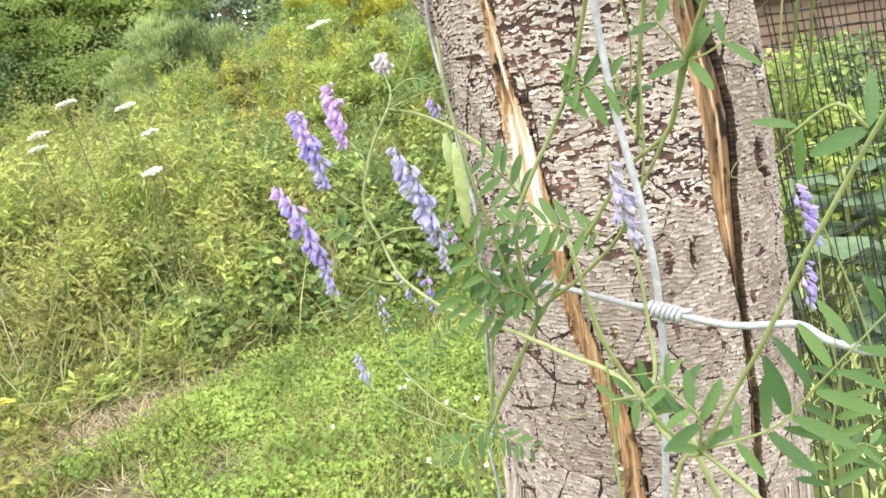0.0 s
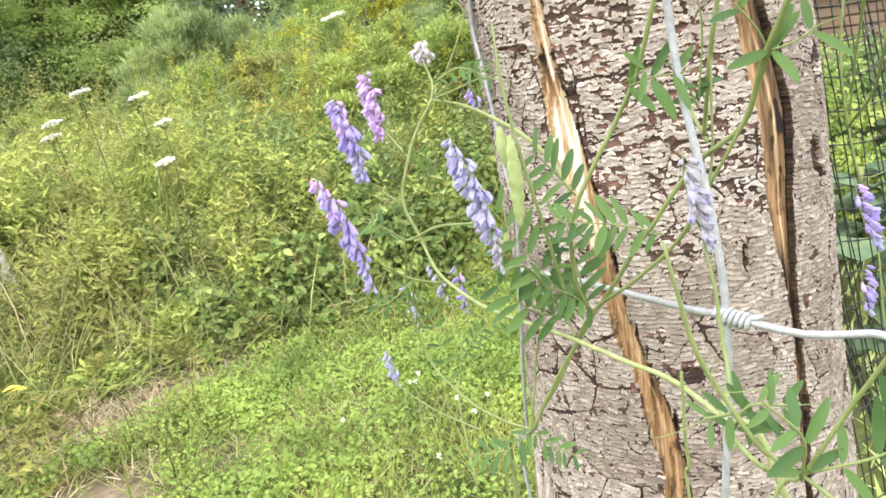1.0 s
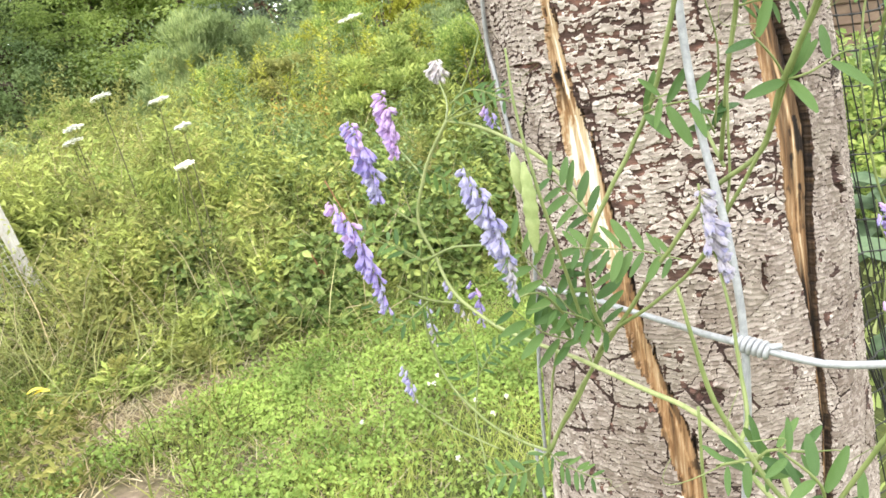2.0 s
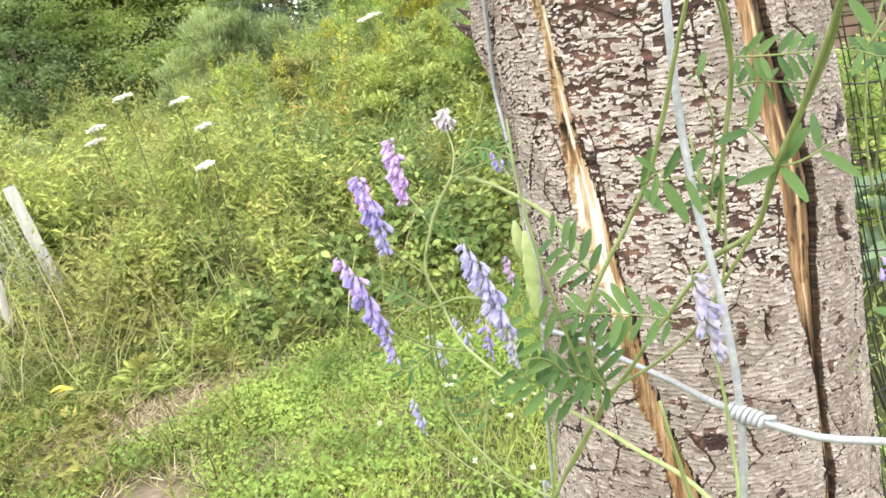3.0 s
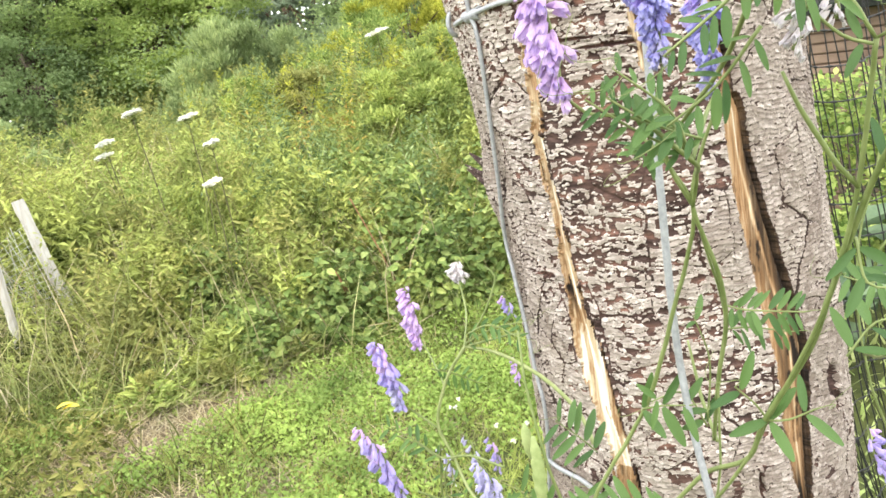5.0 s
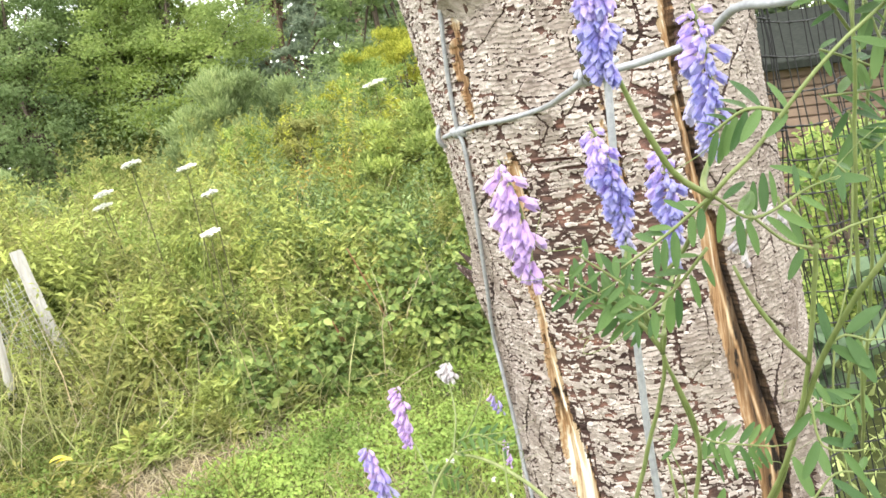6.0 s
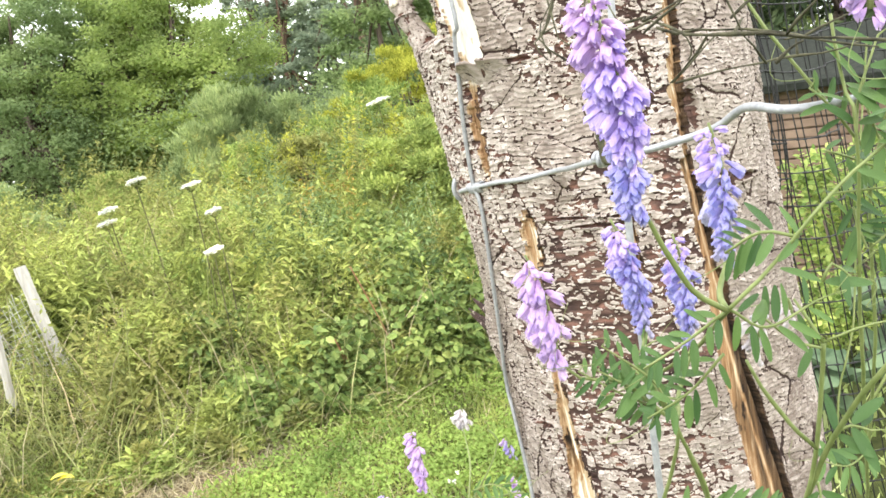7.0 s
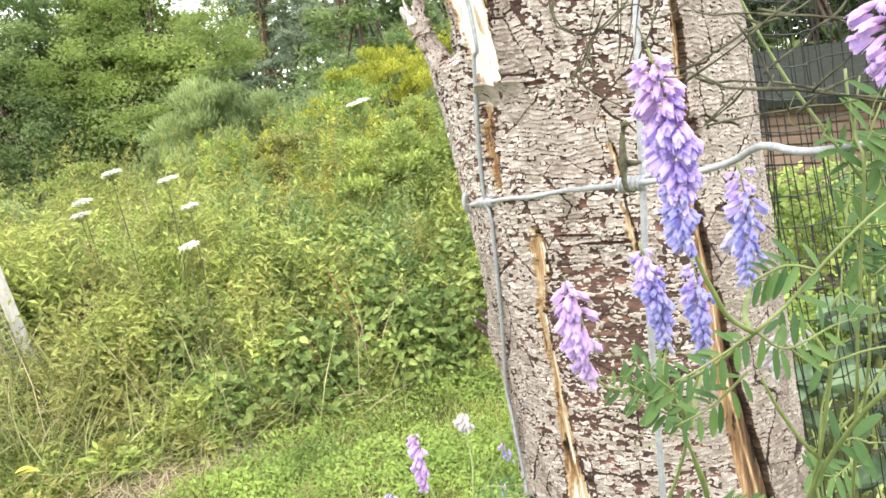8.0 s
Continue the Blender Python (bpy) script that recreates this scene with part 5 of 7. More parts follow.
stem(vetch_upper, 0.0003, (0.0816, 0.2100, 1.1372), (0.0758, 0.2130, 1.1353), (0.0704, 0.2160, 1.1323))
stem(vetch_upper, 0.0004, (0.0647, 0.2170, 1.1424), (0.0672, 0.2160, 1.1379), (0.0704, 0.2160, 1.1321))
stem(vetch_upper, 0.00055, (0.0551, 0.2220, 1.1281), (0.0584, 0.2230, 1.1213), (0.0657, 0.2260, 1.1105), (0.0724, 0.2290, 1.1021))
stem(vetch_upper, 0.0006, (0.0495, 0.2750, 1.0928), (0.0630, 0.2980, 1.0514), (0.0624, 0.3080, 1.0281), (0.0596, 0.3080, 0.9873), (0.0515, 0.3210, 0.9667), (0.0407, 0.3330, 0.9530), (0.0264, 0.3460, 0.9381), (0.0149, 0.3610, 0.9086), (0.0025, 0.3740, 0.8809), (-0.0063, 0.3830, 0.8496), (0.030, 0.380, 0.600), (0.110, 0.250, -0.270))
leaf(vetch_upper, 8, 0.0065, (0.0396, 0.2360, 1.1124), (0.0285, 0.2330, 1.1191), (0.0180, 0.2300, 1.1271))
leaf(vetch_upper, 7, 0.0065, (0.0400, 0.2350, 1.1111), (0.0359, 0.2320, 1.1219), (0.0241, 0.2300, 1.1327))
leaf(vetch_upper, 7, 0.0065, (0.0442, 0.1960, 1.1468), (0.0367, 0.2000, 1.1402), (0.0291, 0.2050, 1.1341))
leaf(vetch_upper, 6, 0.0072, (0.0441, 0.2000, 1.1370), (0.0378, 0.2050, 1.1280), (0.0299, 0.2100, 1.1214))
leaf(vetch_upper, 6, 0.0079, (0.0448, 0.1960, 1.1470), (0.0529, 0.2000, 1.1415), (0.0629, 0.2000, 1.1458))
leaf(vetch_upper, 6, 0.0086, (0.0576, 0.1930, 1.1600), (0.0514, 0.1950, 1.1614), (0.0460, 0.2000, 1.1573))
leaf(vetch_upper, 6, 0.0079, (0.0744, 0.1900, 1.1681), (0.0771, 0.1900, 1.1753), (0.0735, 0.1900, 1.1839))
leaf(vetch_upper, 8, 0.0085, (0.0639, 0.3000, 1.0561), (0.0683, 0.2950, 1.0556), (0.0832, 0.2900, 1.0548))
leaf(vetch_upper, 6, 0.0085, (0.0424, 0.2350, 1.1155), (0.0321, 0.2320, 1.1201), (0.0224, 0.2300, 1.1269))
spike(vetch_upper, "pink", 14, 1.0, -1, (0.0693, 0.1900, 1.2178), (0.0710, 0.1900, 1.1992))
spike(vetch_upper, "faded", 8, 0.9, -1, (0.0553, 0.2350, 1.1676), (0.0565, 0.2350, 1.1590))
# vetch tangled along the netting
vetch_right = plant("tangle of tufted vetch stems and leaves along the netting", (0.24, 0.40, -0.27))
stem(vetch_right, 0.0007, (0.1791, 0.4200, 1.2066), (0.1724, 0.4200, 1.1472), (0.1664, 0.4200, 1.0795), (0.1588, 0.4200, 0.9851), (0.220, 0.420, 0.700), (0.240, 0.400, -0.270))
stem(vetch_right, 0.0007, (0.1596, 0.4200, 0.9908), (0.1484, 0.3850, 1.0396), (0.1563, 0.3800, 1.0557), (0.1709, 0.3700, 1.0906))
leaf(vetch_right, 6, 0.012, (0.1324, 0.3350, 1.0517), (0.1218, 0.3300, 1.0484), (0.1119, 0.3300, 1.0517))
leaf(vetch_right, 6, 0.012, (0.1361, 0.3400, 0.8614), (0.1453, 0.3400, 0.8673), (0.1537, 0.3400, 0.8636))
stem(vetch_right, 0.0006, (0.0840, 0.2350, 1.2030), (0.0850, 0.2350, 1.1940), (0.0860, 0.2350, 1.1850), (0.0880, 0.2350, 1.1750), (0.0980, 0.2600, 1.1200), (0.1150, 0.3000, 1.0600), (0.1400, 0.3600, 1.0100), (0.1590, 0.4200, 0.9850))
stem(vetch_right, 0.0005, (0.1050, 0.2500, 1.1850), (0.1000, 0.2550, 1.1600), (0.1040, 0.2650, 1.1200), (0.1150, 0.3000, 1.0600))
leaf(vetch_right, 5, 0.0115, (0.0880, 0.2350, 1.1750), (0.0890, 0.2350, 1.1840), (0.0920, 0.2350, 1.1920), (0.0940, 0.2350, 1.1970))
leaf(vetch_right, 5, 0.0095, (0.0930, 0.2400, 1.1810), (0.0960, 0.2400, 1.1720), (0.1000, 0.2400, 1.1640))
leaf(vetch_right, 4, 0.0090, (0.0870, 0.2500, 1.1600), (0.0930, 0.2500, 1.1600), (0.1000, 0.2500, 1.1600))
leaf(vetch_right, 4, 0.0085, (0.0870, 0.2500, 1.1710), (0.0920, 0.2500, 1.1690), (0.0980, 0.2500, 1.1660))
leaf(vetch_right, 4, 0.0100, (0.0930, 0.2500, 1.1560), (0.0940, 0.2500, 1.1510), (0.0960, 0.2500, 1.1450))
leaf(vetch_right, 5, 0.0120, (0.0920, 0.2300, 1.1780), (0.0950, 0.2300, 1.1830), (0.0990, 0.2300, 1.1870))
leaf(vetch_right, 3, 0.0075, (0.0870, 0.2400, 1.1790), (0.0830, 0.2400, 1.1840), (0.0800, 0.2400, 1.1870))
leaf(vetch_right, 5, 0.0095, (0.1050, 0.2500, 1.1510), (0.1010, 0.2500, 1.1480), (0.0970, 0.2500, 1.1450))
# twigs
twig(0.00042, (0.0807, 0.2050, 1.1946), (0.0625, 0.2050, 1.1974), (0.0480, 0.2050, 1.1999), (0.0396, 0.2150, 1.2048), (0.0364, 0.2250, 1.2041), (0.0313, 0.2350, 1.2178))
twig(0.00037, (0.0754, 0.1950, 1.2110), (0.0617, 0.2050, 1.2139), (0.0534, 0.2150, 1.2161), (0.0452, 0.2250, 1.2192), (0.0416, 0.2350, 1.2285))
twig(0.00033, (0.0480, 0.2050, 1.1999), (0.0463, 0.2150, 1.1955), (0.0451, 0.2250, 1.1916))
twig(0.00037, (0.0613, 0.2050, 1.1975), (0.0640, 0.1950, 1.2036), (0.0675, 0.1950, 1.2078), (0.0700, 0.1850, 1.2116))
twig(0.00037, (0.0124, 0.2650, 1.2351), (0.0157, 0.2650, 1.2246), (0.0268, 0.2650, 1.2209), (0.0344, 0.2650, 1.2261), (0.0388, 0.2650, 1.2327))
twig(0.00033, (0.0268, 0.2650, 1.2209), (0.0234, 0.2650, 1.2176), (0.0203, 0.2650, 1.2091), (0.0265, 0.2650, 1.2018), (0.0340, 0.2650, 1.1974))
twig(0.00037, (0.0382, 0.2150, 1.2026), (0.0484, 0.2050, 1.2112), (0.0570, 0.2050, 1.2169), (0.0631, 0.2050, 1.2211))
twig(0.00033, (0.0617, 0.2150, 1.1929), (0.0540, 0.2050, 1.1982), (0.0501, 0.2050, 1.2075), (0.0461, 0.2050, 1.2156))
twig(0.00033, (0.0406, 0.2250, 1.2071), (0.0349, 0.2350, 1.2056), (0.0317, 0.2350, 1.2003))
twig(0.00033, (0.0336, 0.2600, 1.2369), (0.0331, 0.2600, 1.2247), (0.0317, 0.2600, 1.2108))
twig(0.00033, (0.0352, 0.2500, 1.2348), (0.0341, 0.2500, 1.2246), (0.0311, 0.2500, 1.2093))
twig(0.00037, (0.0417, 0.2400, 1.2308), (0.0383, 0.2400, 1.2213), (0.0352, 0.2400, 1.2160), (0.0325, 0.2400, 1.2069))
twig(0.00034, (0.0287, 0.2700, 1.2377), (0.0262, 0.2700, 1.2235), (0.0237, 0.2700, 1.2140), (0.0195, 0.2700, 1.2087), (0.0224, 0.2700, 1.2027))
twig(0.00042, (0.0540, 0.2150, 1.2170), (0.0620, 0.2150, 1.2160), (0.0690, 0.2150, 1.2150), (0.0770, 0.2150, 1.2130), (0.0900, 0.2200, 1.2100))
twig(0.00042, (0.0400, 0.2250, 1.2060), (0.0440, 0.2250, 1.2080), (0.0500, 0.2250, 1.2110), (0.0580, 0.2250, 1.2150), (0.0680, 0.2250, 1.2180), (0.0740, 0.2250, 1.2220))
twig(0.00038, (0.0530, 0.2100, 1.2020), (0.0590, 0.2100, 1.2070), (0.0650, 0.2100, 1.2120), (0.0710, 0.2100, 1.2160), (0.0760, 0.2100, 1.2220))
twig(0.00042, (0.0420, 0.2200, 1.2040), (0.0540, 0.2200, 1.2010), (0.0690, 0.2200, 1.1990), (0.0750, 0.2200, 1.1970), (0.0860, 0.2200, 1.1935))
twig(0.00038, (0.0690, 0.2180, 1.1980), (0.0750, 0.2180, 1.2010), (0.0830, 0.2180, 1.2030))
twig(0.00040, (0.0460, 0.2280, 1.1920), (0.0510, 0.2280, 1.1970), (0.0560, 0.2280, 1.2010))
twig(0.00034, (0.0470, 0.2300, 1.1920), (0.0550, 0.2300, 1.1930), (0.0660, 0.2300, 1.1940), (0.0730, 0.2300, 1.1942), (0.0880, 0.2300, 1.1960))
twig(0.00055, (0.0660, 0.2220, 1.1930), (0.0685, 0.2220, 1.1960), (0.0710, 0.2220, 1.1980))
twig(0.00034, (0.0430, 0.2260, 1.2050), (0.0480, 0.2260, 1.2030), (0.0500, 0.2260, 1.1990), (0.0490, 0.2260, 1.1970))
twig(0.00040, (0.0120, 0.2500, 1.2310), (0.0130, 0.2500, 1.2250), (0.0180, 0.2500, 1.2210), (0.0240, 0.2500, 1.2200), (0.0300, 0.2500, 1.2240), (0.0360, 0.2500, 1.2250), (0.0420, 0.2500, 1.2210), (0.0480, 0.2450, 1.2240))
twig(0.00036, (0.0250, 0.2550, 1.2210), (0.0210, 0.2550, 1.2110), (0.0200, 0.2550, 1.2090), (0.0220, 0.2550, 1.2020))
twig(0.00034, (0.0300, 0.2500, 1.2300), (0.0300, 0.2500, 1.2210), (0.0300, 0.2500, 1.2130))
twig(0.00034, (0.0370, 0.2500, 1.2310), (0.0360, 0.2500, 1.2240), (0.0330, 0.2500, 1.2100))
twig(0.00034, (0.0230, 0.2600, 1.2200), (0.0250, 0.2600, 1.2080), (0.0320, 0.2600, 1.2030))
stem(vetch_upper, 0.00042, (0.0570, 0.2400, 1.2280), (0.0630, 0.2400, 1.2160), (0.0700, 0.2400, 1.2030), (0.0790, 0.2400, 1.1900), (0.0950, 0.2450, 1.1700))
# wires
wire(0.0010, (0.0657, 0.4500, 0.4000), (0.0057, 0.4840, 0.7872), (0.0077, 0.4832, 0.8295), (0.0121, 0.4517, 0.9470), (0.0095, 0.4546, 0.9830), (0.0043, 0.4607, 1.0317), (0.0021, 0.4629, 1.0498), (0.0017, 0.4497, 1.0857), (-0.0002, 0.4351, 1.1471), (-0.0030, 0.4356, 1.1611), (-0.0041, 0.4313, 1.1818), (-0.0039, 0.4254, 1.2039), (-0.0036, 0.4185, 1.2301), (-0.0040, 0.4138, 1.2528), (-0.0243, 0.4250, 1.4200))
wire(0.0012, (0.0750, 0.3000, 0.4000), (0.0577, 0.3056, 0.8000), (0.0595, 0.2973, 0.9486), (0.0502, 0.3044, 1.0300), (0.0469, 0.3022, 1.1000), (0.0448, 0.2965, 1.1650), (0.0462, 0.2955, 1.2600), (0.0500, 0.3000, 1.4200))
wire(0.00115, (-0.0098, 0.4515, 1.1575), (-0.0031, 0.4365, 1.1596), (0.0083, 0.4211, 1.1619), (0.0185, 0.4123, 1.1625), (0.0322, 0.4034, 1.1649), (0.0379, 0.3450, 1.1695), (0.0409, 0.2985, 1.1734), (0.0491, 0.2920, 1.1743), (0.0588, 0.2870, 1.1761), (0.0691, 0.2800, 1.1791), (0.0718, 0.2680, 1.1831), (0.0729, 0.2580, 1.1841), (0.0771, 0.2420, 1.1825), (0.0945, 0.2430, 1.1832), (0.1224, 0.2420, 1.1832), (0.2400, 0.2200, 1.1800))
wire(0.0012, (0.0114, 0.4550, 0.9295), (0.0259, 0.4200, 0.9334), (0.0379, 0.3750, 0.9388), (0.0483, 0.3450, 0.9416), (0.0552, 0.3120, 0.9463), (0.0603, 0.2960, 0.9486), (0.0673, 0.2900, 0.9470), (0.0774, 0.2840, 0.9450), (0.0871, 0.2780, 0.9458), (0.0921, 0.2740, 0.9468), (0.0956, 0.2710, 0.9459), (0.0980, 0.2660, 0.9438), (0.1019, 0.2580, 0.9436), (0.1151, 0.2350, 0.9463), (0.2500, 0.1100, 0.9500))
knot((0.0603, 0.2960, 0.9486), (0.0673, 0.2900, 0.9470))
knot((-0.0031, 0.4365, 1.1596), (0.0030, 0.4273, 1.1604))
twig(0.0014, (0.0403, 0.2900, 1.1941), (0.0389, 0.2910, 1.1928), (0.0382, 0.2920, 1.1878), (0.0384, 0.2920, 1.1804), (0.0381, 0.2920, 1.1746), (0.0394, 0.2920, 1.1715), (0.0418, 0.2930, 1.1719))
knot((0.0409, 0.2985, 1.1734), (0.0491, 0.2920, 1.1743))

# ---- black plastic netting behind the trunk ----
def netting():
    net = thing("garden_netting", (0.30, 0.62, LOW), "loose black plastic garden netting hanging in folds behind the trunk", "netting")
    wide, pitch, rise = 40, 0.0113, 0.0228

    def at(i, z, fold):
        u = i * pitch
        x = 0.158 - 0.15 * (z - 1.0) + u * 0.62 + 0.003 * math.sin(u * 55 + z * 4 + fold) + (0.004 + 0.010 * fold) * math.sin(z * 9 + fold + u * 9) + 0.0016 * math.sin(z * 31 + i * 2.4)
        y = 0.545 + u * 0.42 + 0.004 * math.sin(u * 48 + z * 3 + fold) + 0.004 * math.sin(z * 14 + u * 20)
        return x, y, z + 0.010 * u + 0.004 * math.sin(u * 30 + fold)

    for fold, (lo, hi, cols, gap) in enumerate(((0.70, 1.36, wide, 1.0), (0.715, 0.92, 6, 0.7), (0.93, 1.36, 9, 0.55))):
        for i in range(cols):
            line = [at((0, 6, 0.6)[fold] + i * gap, z, fold * 1.4) for z in np.arange(lo, hi, 0.02)]
            v, f = tube(np.array(line), 0.00048, 5)
            part_mesh("strand", mesh_of("strand", v, f, PLASTIC), net)
        for z in np.arange(lo, hi, rise):
            # the moulded joints stand out as small knobs on the cross strands
            steps = np.arange(0, cols - 0.9, 0.25)
            line = np.array([at((0, 6, 0.6)[fold] + i * gap, z, fold * 1.4) for i in steps])
            v, f = tube(line, np.where(steps % 1 == 0, 0.00105, 0.00046), 6)
            part_mesh("strand", mesh_of("strand", v, f, PLASTIC), net)
    # the foot of the netting is bunched to the ground
    for i in range(0, wide, 6):
        top = at(i, 0.70, 0)
        v, f = tube(spline([top, (top[0] + 0.02, top[1] + 0.01, 0.2), (top[0] + 0.03, top[1], LOW)], 0.05), 0.0008, 5)
        part_mesh("strand", mesh_of("strand", v, f, PLASTIC), net)


netting()


# ---- the shed and the kale bed beyond the netting ----
def box(x0, x1, y0, y1, z0, z1, bevel=0.006):
    bm = bmesh.new()
    bmesh.ops.create_cube(bm, size=1)
    bmesh.ops.scale(bm, vec=(x1 - x0, y1 - y0, z1 - z0), verts=bm.verts)
    bmesh.ops.translate(bm, vec=((x0 + x1) / 2, (y0 + y1) / 2, (z0 + z1) / 2), verts=bm.verts)
    bmesh.ops.bevel(bm, geom=bm.edges, offset=bevel, segments=1, affect="EDGES")
    return bm


def part(name, bm, material, parent, label=""):
    me = bpy.data.meshes.new(name)
    bm.to_mesh(me)
    bm.free()
    me.materials.append(material)
    return part_mesh(name, me, parent, label)


def shed():
    x0, x1, y0 = 2.12, 4.8, 4.7
    end = x0 - 1.5
    z0 = float(height(3.0, 5.2)) - 0.15
    top = 1.20
    s = thing("garden_shed", (3.1, 5.4, z0), "low brown board shed with a sloping grey felt roof", "shed")
    n = 22
    rise = (top - z0) / n
    turn = Matrix.Rotation(radians(-29), 3, "Z")

    def add(name, bm, mat, label=""):
        bmesh.ops.rotate(bm, cent=(x0, y0, 0), matrix=turn, verts=bm.verts)
        part(name, bm, mat, s, label)

    for i in range(n):
        z = z0 + i * rise
        add("plank", box(end, x1, y0 + 0.006 * (i % 2), y0 + 0.028, z, z + rise - 0.007), PLANK)
    add("wall", box(end + 0.02, x1 - 0.02, y0 + 0.032, y0 + 1.3, z0, top - 0.03), PLANK)
    roof = box(end - 0.1, x1 + 0.1, -0.15, 1.55, 0.0, 0.05)
    bmesh.ops.rotate(roof, cent=(0, 0, 0), matrix=Matrix.Rotation(radians(13), 3, "X"), verts=roof.verts)
    bmesh.ops.translate(roof, vec=(0, y0, top + 0.02), verts=roof.verts)
    add("roof", roof, FELT, "sloping grey roofing felt")


shed()


def kale(x, y, tall, seed):
    r = np.random.default_rng(seed)
    z0 = float(height(x, y))
    k = thing("kale_plant", (x, y, z0), "blue-green kale plant with broad frilled leaves", "vegetable", "kale in the bed")
    v, f = tube(spline([(x, y, z0 - 0.02), (x + 0.02, y, z0 + tall * 0.5), (x, y, z0 + tall)], 0.05), 0.016, 8)
    part_mesh("stem", mesh_of("stem", v, f, GREEN_STALK), k)
    for i in range(11):
        a = i * 2.4 + r.random()
        at = np.array([x, y, z0 + tall * (0.35 + 0.65 * i / 11)])
        size = 0.17 + 0.11 * r.random()
        vs, fs = [], []
        for p in range(9):
            s = p / 8
            for q in range(7):
                w = q / 6 * 2 - 1
                half = size * 0.42 * math.sin(0.25 + 2.75 * s) * (1 if s > 0.05 else 0.3)
                out = size * s
                zz = 0.5 * size * s - 0.55 * size * s * s + 0.10 * size * abs(w) + 0.07 * size * math.sin(w * 9 + s * 11 + i)
                c, n = math.cos(a), math.sin(a)
                vs.append(at + np.array([c * out - n * half * w, n * out + c * half * w, zz]))
        for p in range(8):
            for q in range(6):
                fs.append((p * 7 + q, p * 7 + q + 1, (p + 1) * 7 + q + 1, (p + 1) * 7 + q))
        part_mesh("leaf", mesh_of("leaf", np.array(vs), fs, KALE), k)


for i, (x, y, tall) in enumerate(((1.35, 2.45, 0.56), (1.85, 2.7, 0.62), (1.55, 3.1, 0.62), (2.2, 3.2, 0.62), (1.95, 3.8, 0.6), (1.1, 3.0, 0.38), (2.5, 2.6, 0.6))):
    kale(x, y, tall, 400 + i)


# ---- stakes and old grey netting at the left end of the bank ----
def lean_stake(x_top, y, top, x_low, thick):
    z0 = float(height(x_low, y))
    s = thing("fence_stake", (x_low, y, z0), "weathered grey wooden stake leaning in the weeds", "post", "old stakes")
    n = 14
    t = np.linspace(0, 1, n)
    line = np.stack([x_low + (x_top - x_low) * t, np.full(n, y), z0 - 0.05 + (top - z0 + 0.05) * t], 1)
    v, f = tube(line, thick * (1 + 0.06 * np.sin(np.arange(n) * 1.7)), 7)
    mid = np.repeat(line, 7, axis=0)
    v = mid + (v - mid) * (1 + 0.12 * (rng.random((len(v), 1)) - 0.5))
    part_mesh("stake", mesh_of("stake", v, f, POST, smooth=False), s)


lean_stake(-2.755, 4.6, 0.735, -2.58, 0.036)
lean_stake(-2.72, 4.2, 0.42, -2.70, 0.024)


def grey_netting():
    net = thing("old_netting", (-2.65, 4.5, float(height(-2.65, 4.5))), "limp grey fruit netting draped from the stakes", "netting")
    for i in range(26):
        u = i / 25
        a = np.array([-2.70 + 0.02 * u - 0.55 * u, 4.55 + 0.05 * math.sin(i), 0.60 - 0.30 * u + 0.05 * math.sin(i * 2.1)])
        b = np.array([-2.50 - 0.62 * u, 4.52 + 0.08 * math.sin(i * 1.3), float(height(-2.6, 4.5)) + 0.02])
        v, f = tube(spline([a, (a + b) / 2 + (0.04 * math.sin(i * 3), 0, -0.03), b], 0.05), 0.0011, 5)
        part_mesh("strand", mesh_of("strand", v, f, GREY_NET), net)
    for j in range(16):
        w = j / 15
        pts = []
        for i in range(0, 26, 5):
            u = i / 25
            pts.append((-2.70 + 0.02 * u - 0.55 * u + 0.2 * w, 4.55 + 0.05 * math.sin(i), (0.60 - 0.30 * u) * (1 - w) + w * 0.06))
        v, f = tube(spline(pts, 0.04), 0.0009, 5)
        part_mesh("strand", mesh_of("strand", v, f, GREY_NET), net)


grey_netting()


# ---- white umbels over the bank ----
def umbel(x, y, z, size, lean):
    z0 = float(height(x + lean, y))
    h = thing("cow_parsley", (x + lean, y, z0), "tall white-flowered umbel on a thin stalk", "wildflower", "white umbels")
    line = spline([(x + lean, y, z0 - 0.02), (x + lean * 0.5, y + 0.02, (z0 + z) / 2), (x, y, z - 0.05)], 0.05)
    v, f = tube(line, np.linspace(0.0055, 0.003, len(line)), 6)
    part_mesh("stem", mesh_of("stem", v, f, UMBEL_STALK), h)
    n = 420
    a, r = rng.random(n) * 2 * math.pi, np.sqrt(rng.random(n)) * size
    place = np.stack([x + r * np.cos(a), y + r * np.sin(a), z - 0.15 * r * r / size + 0.004 * rng.normal(size=n)], 1)
    place[:, 2] += 0.22 * (place[:, 0] - x) + 0.15 * (place[:, 1] - y)
    me = scatter("umbel", LEAF_V, LEAF_F, place, away(n, 0.15), np.tile((0, -0.2, 1.0), (n, 1)), np.full(n, 0.017), np.full(n, 0.026), UMBEL)
    part_mesh("umbel", me, h, "flat white flower head")
    rays = []
    for i in range(14):
        b = i / 14 * 2 * math.pi
        end = np.array([x + 0.7 * size * math.cos(b), y + 0.7 * size * math.sin(b), z - 0.02])
        rays.append(tube(np.array([(x, y, z - 0.05), ((x, y, z - 0.05) + end) / 2 + (0, 0, -0.006), end]), 0.0016, 5))
    v, f = joined(rays)
    part_mesh("rays", mesh_of("rays", v, f, GREEN_STALK), h)


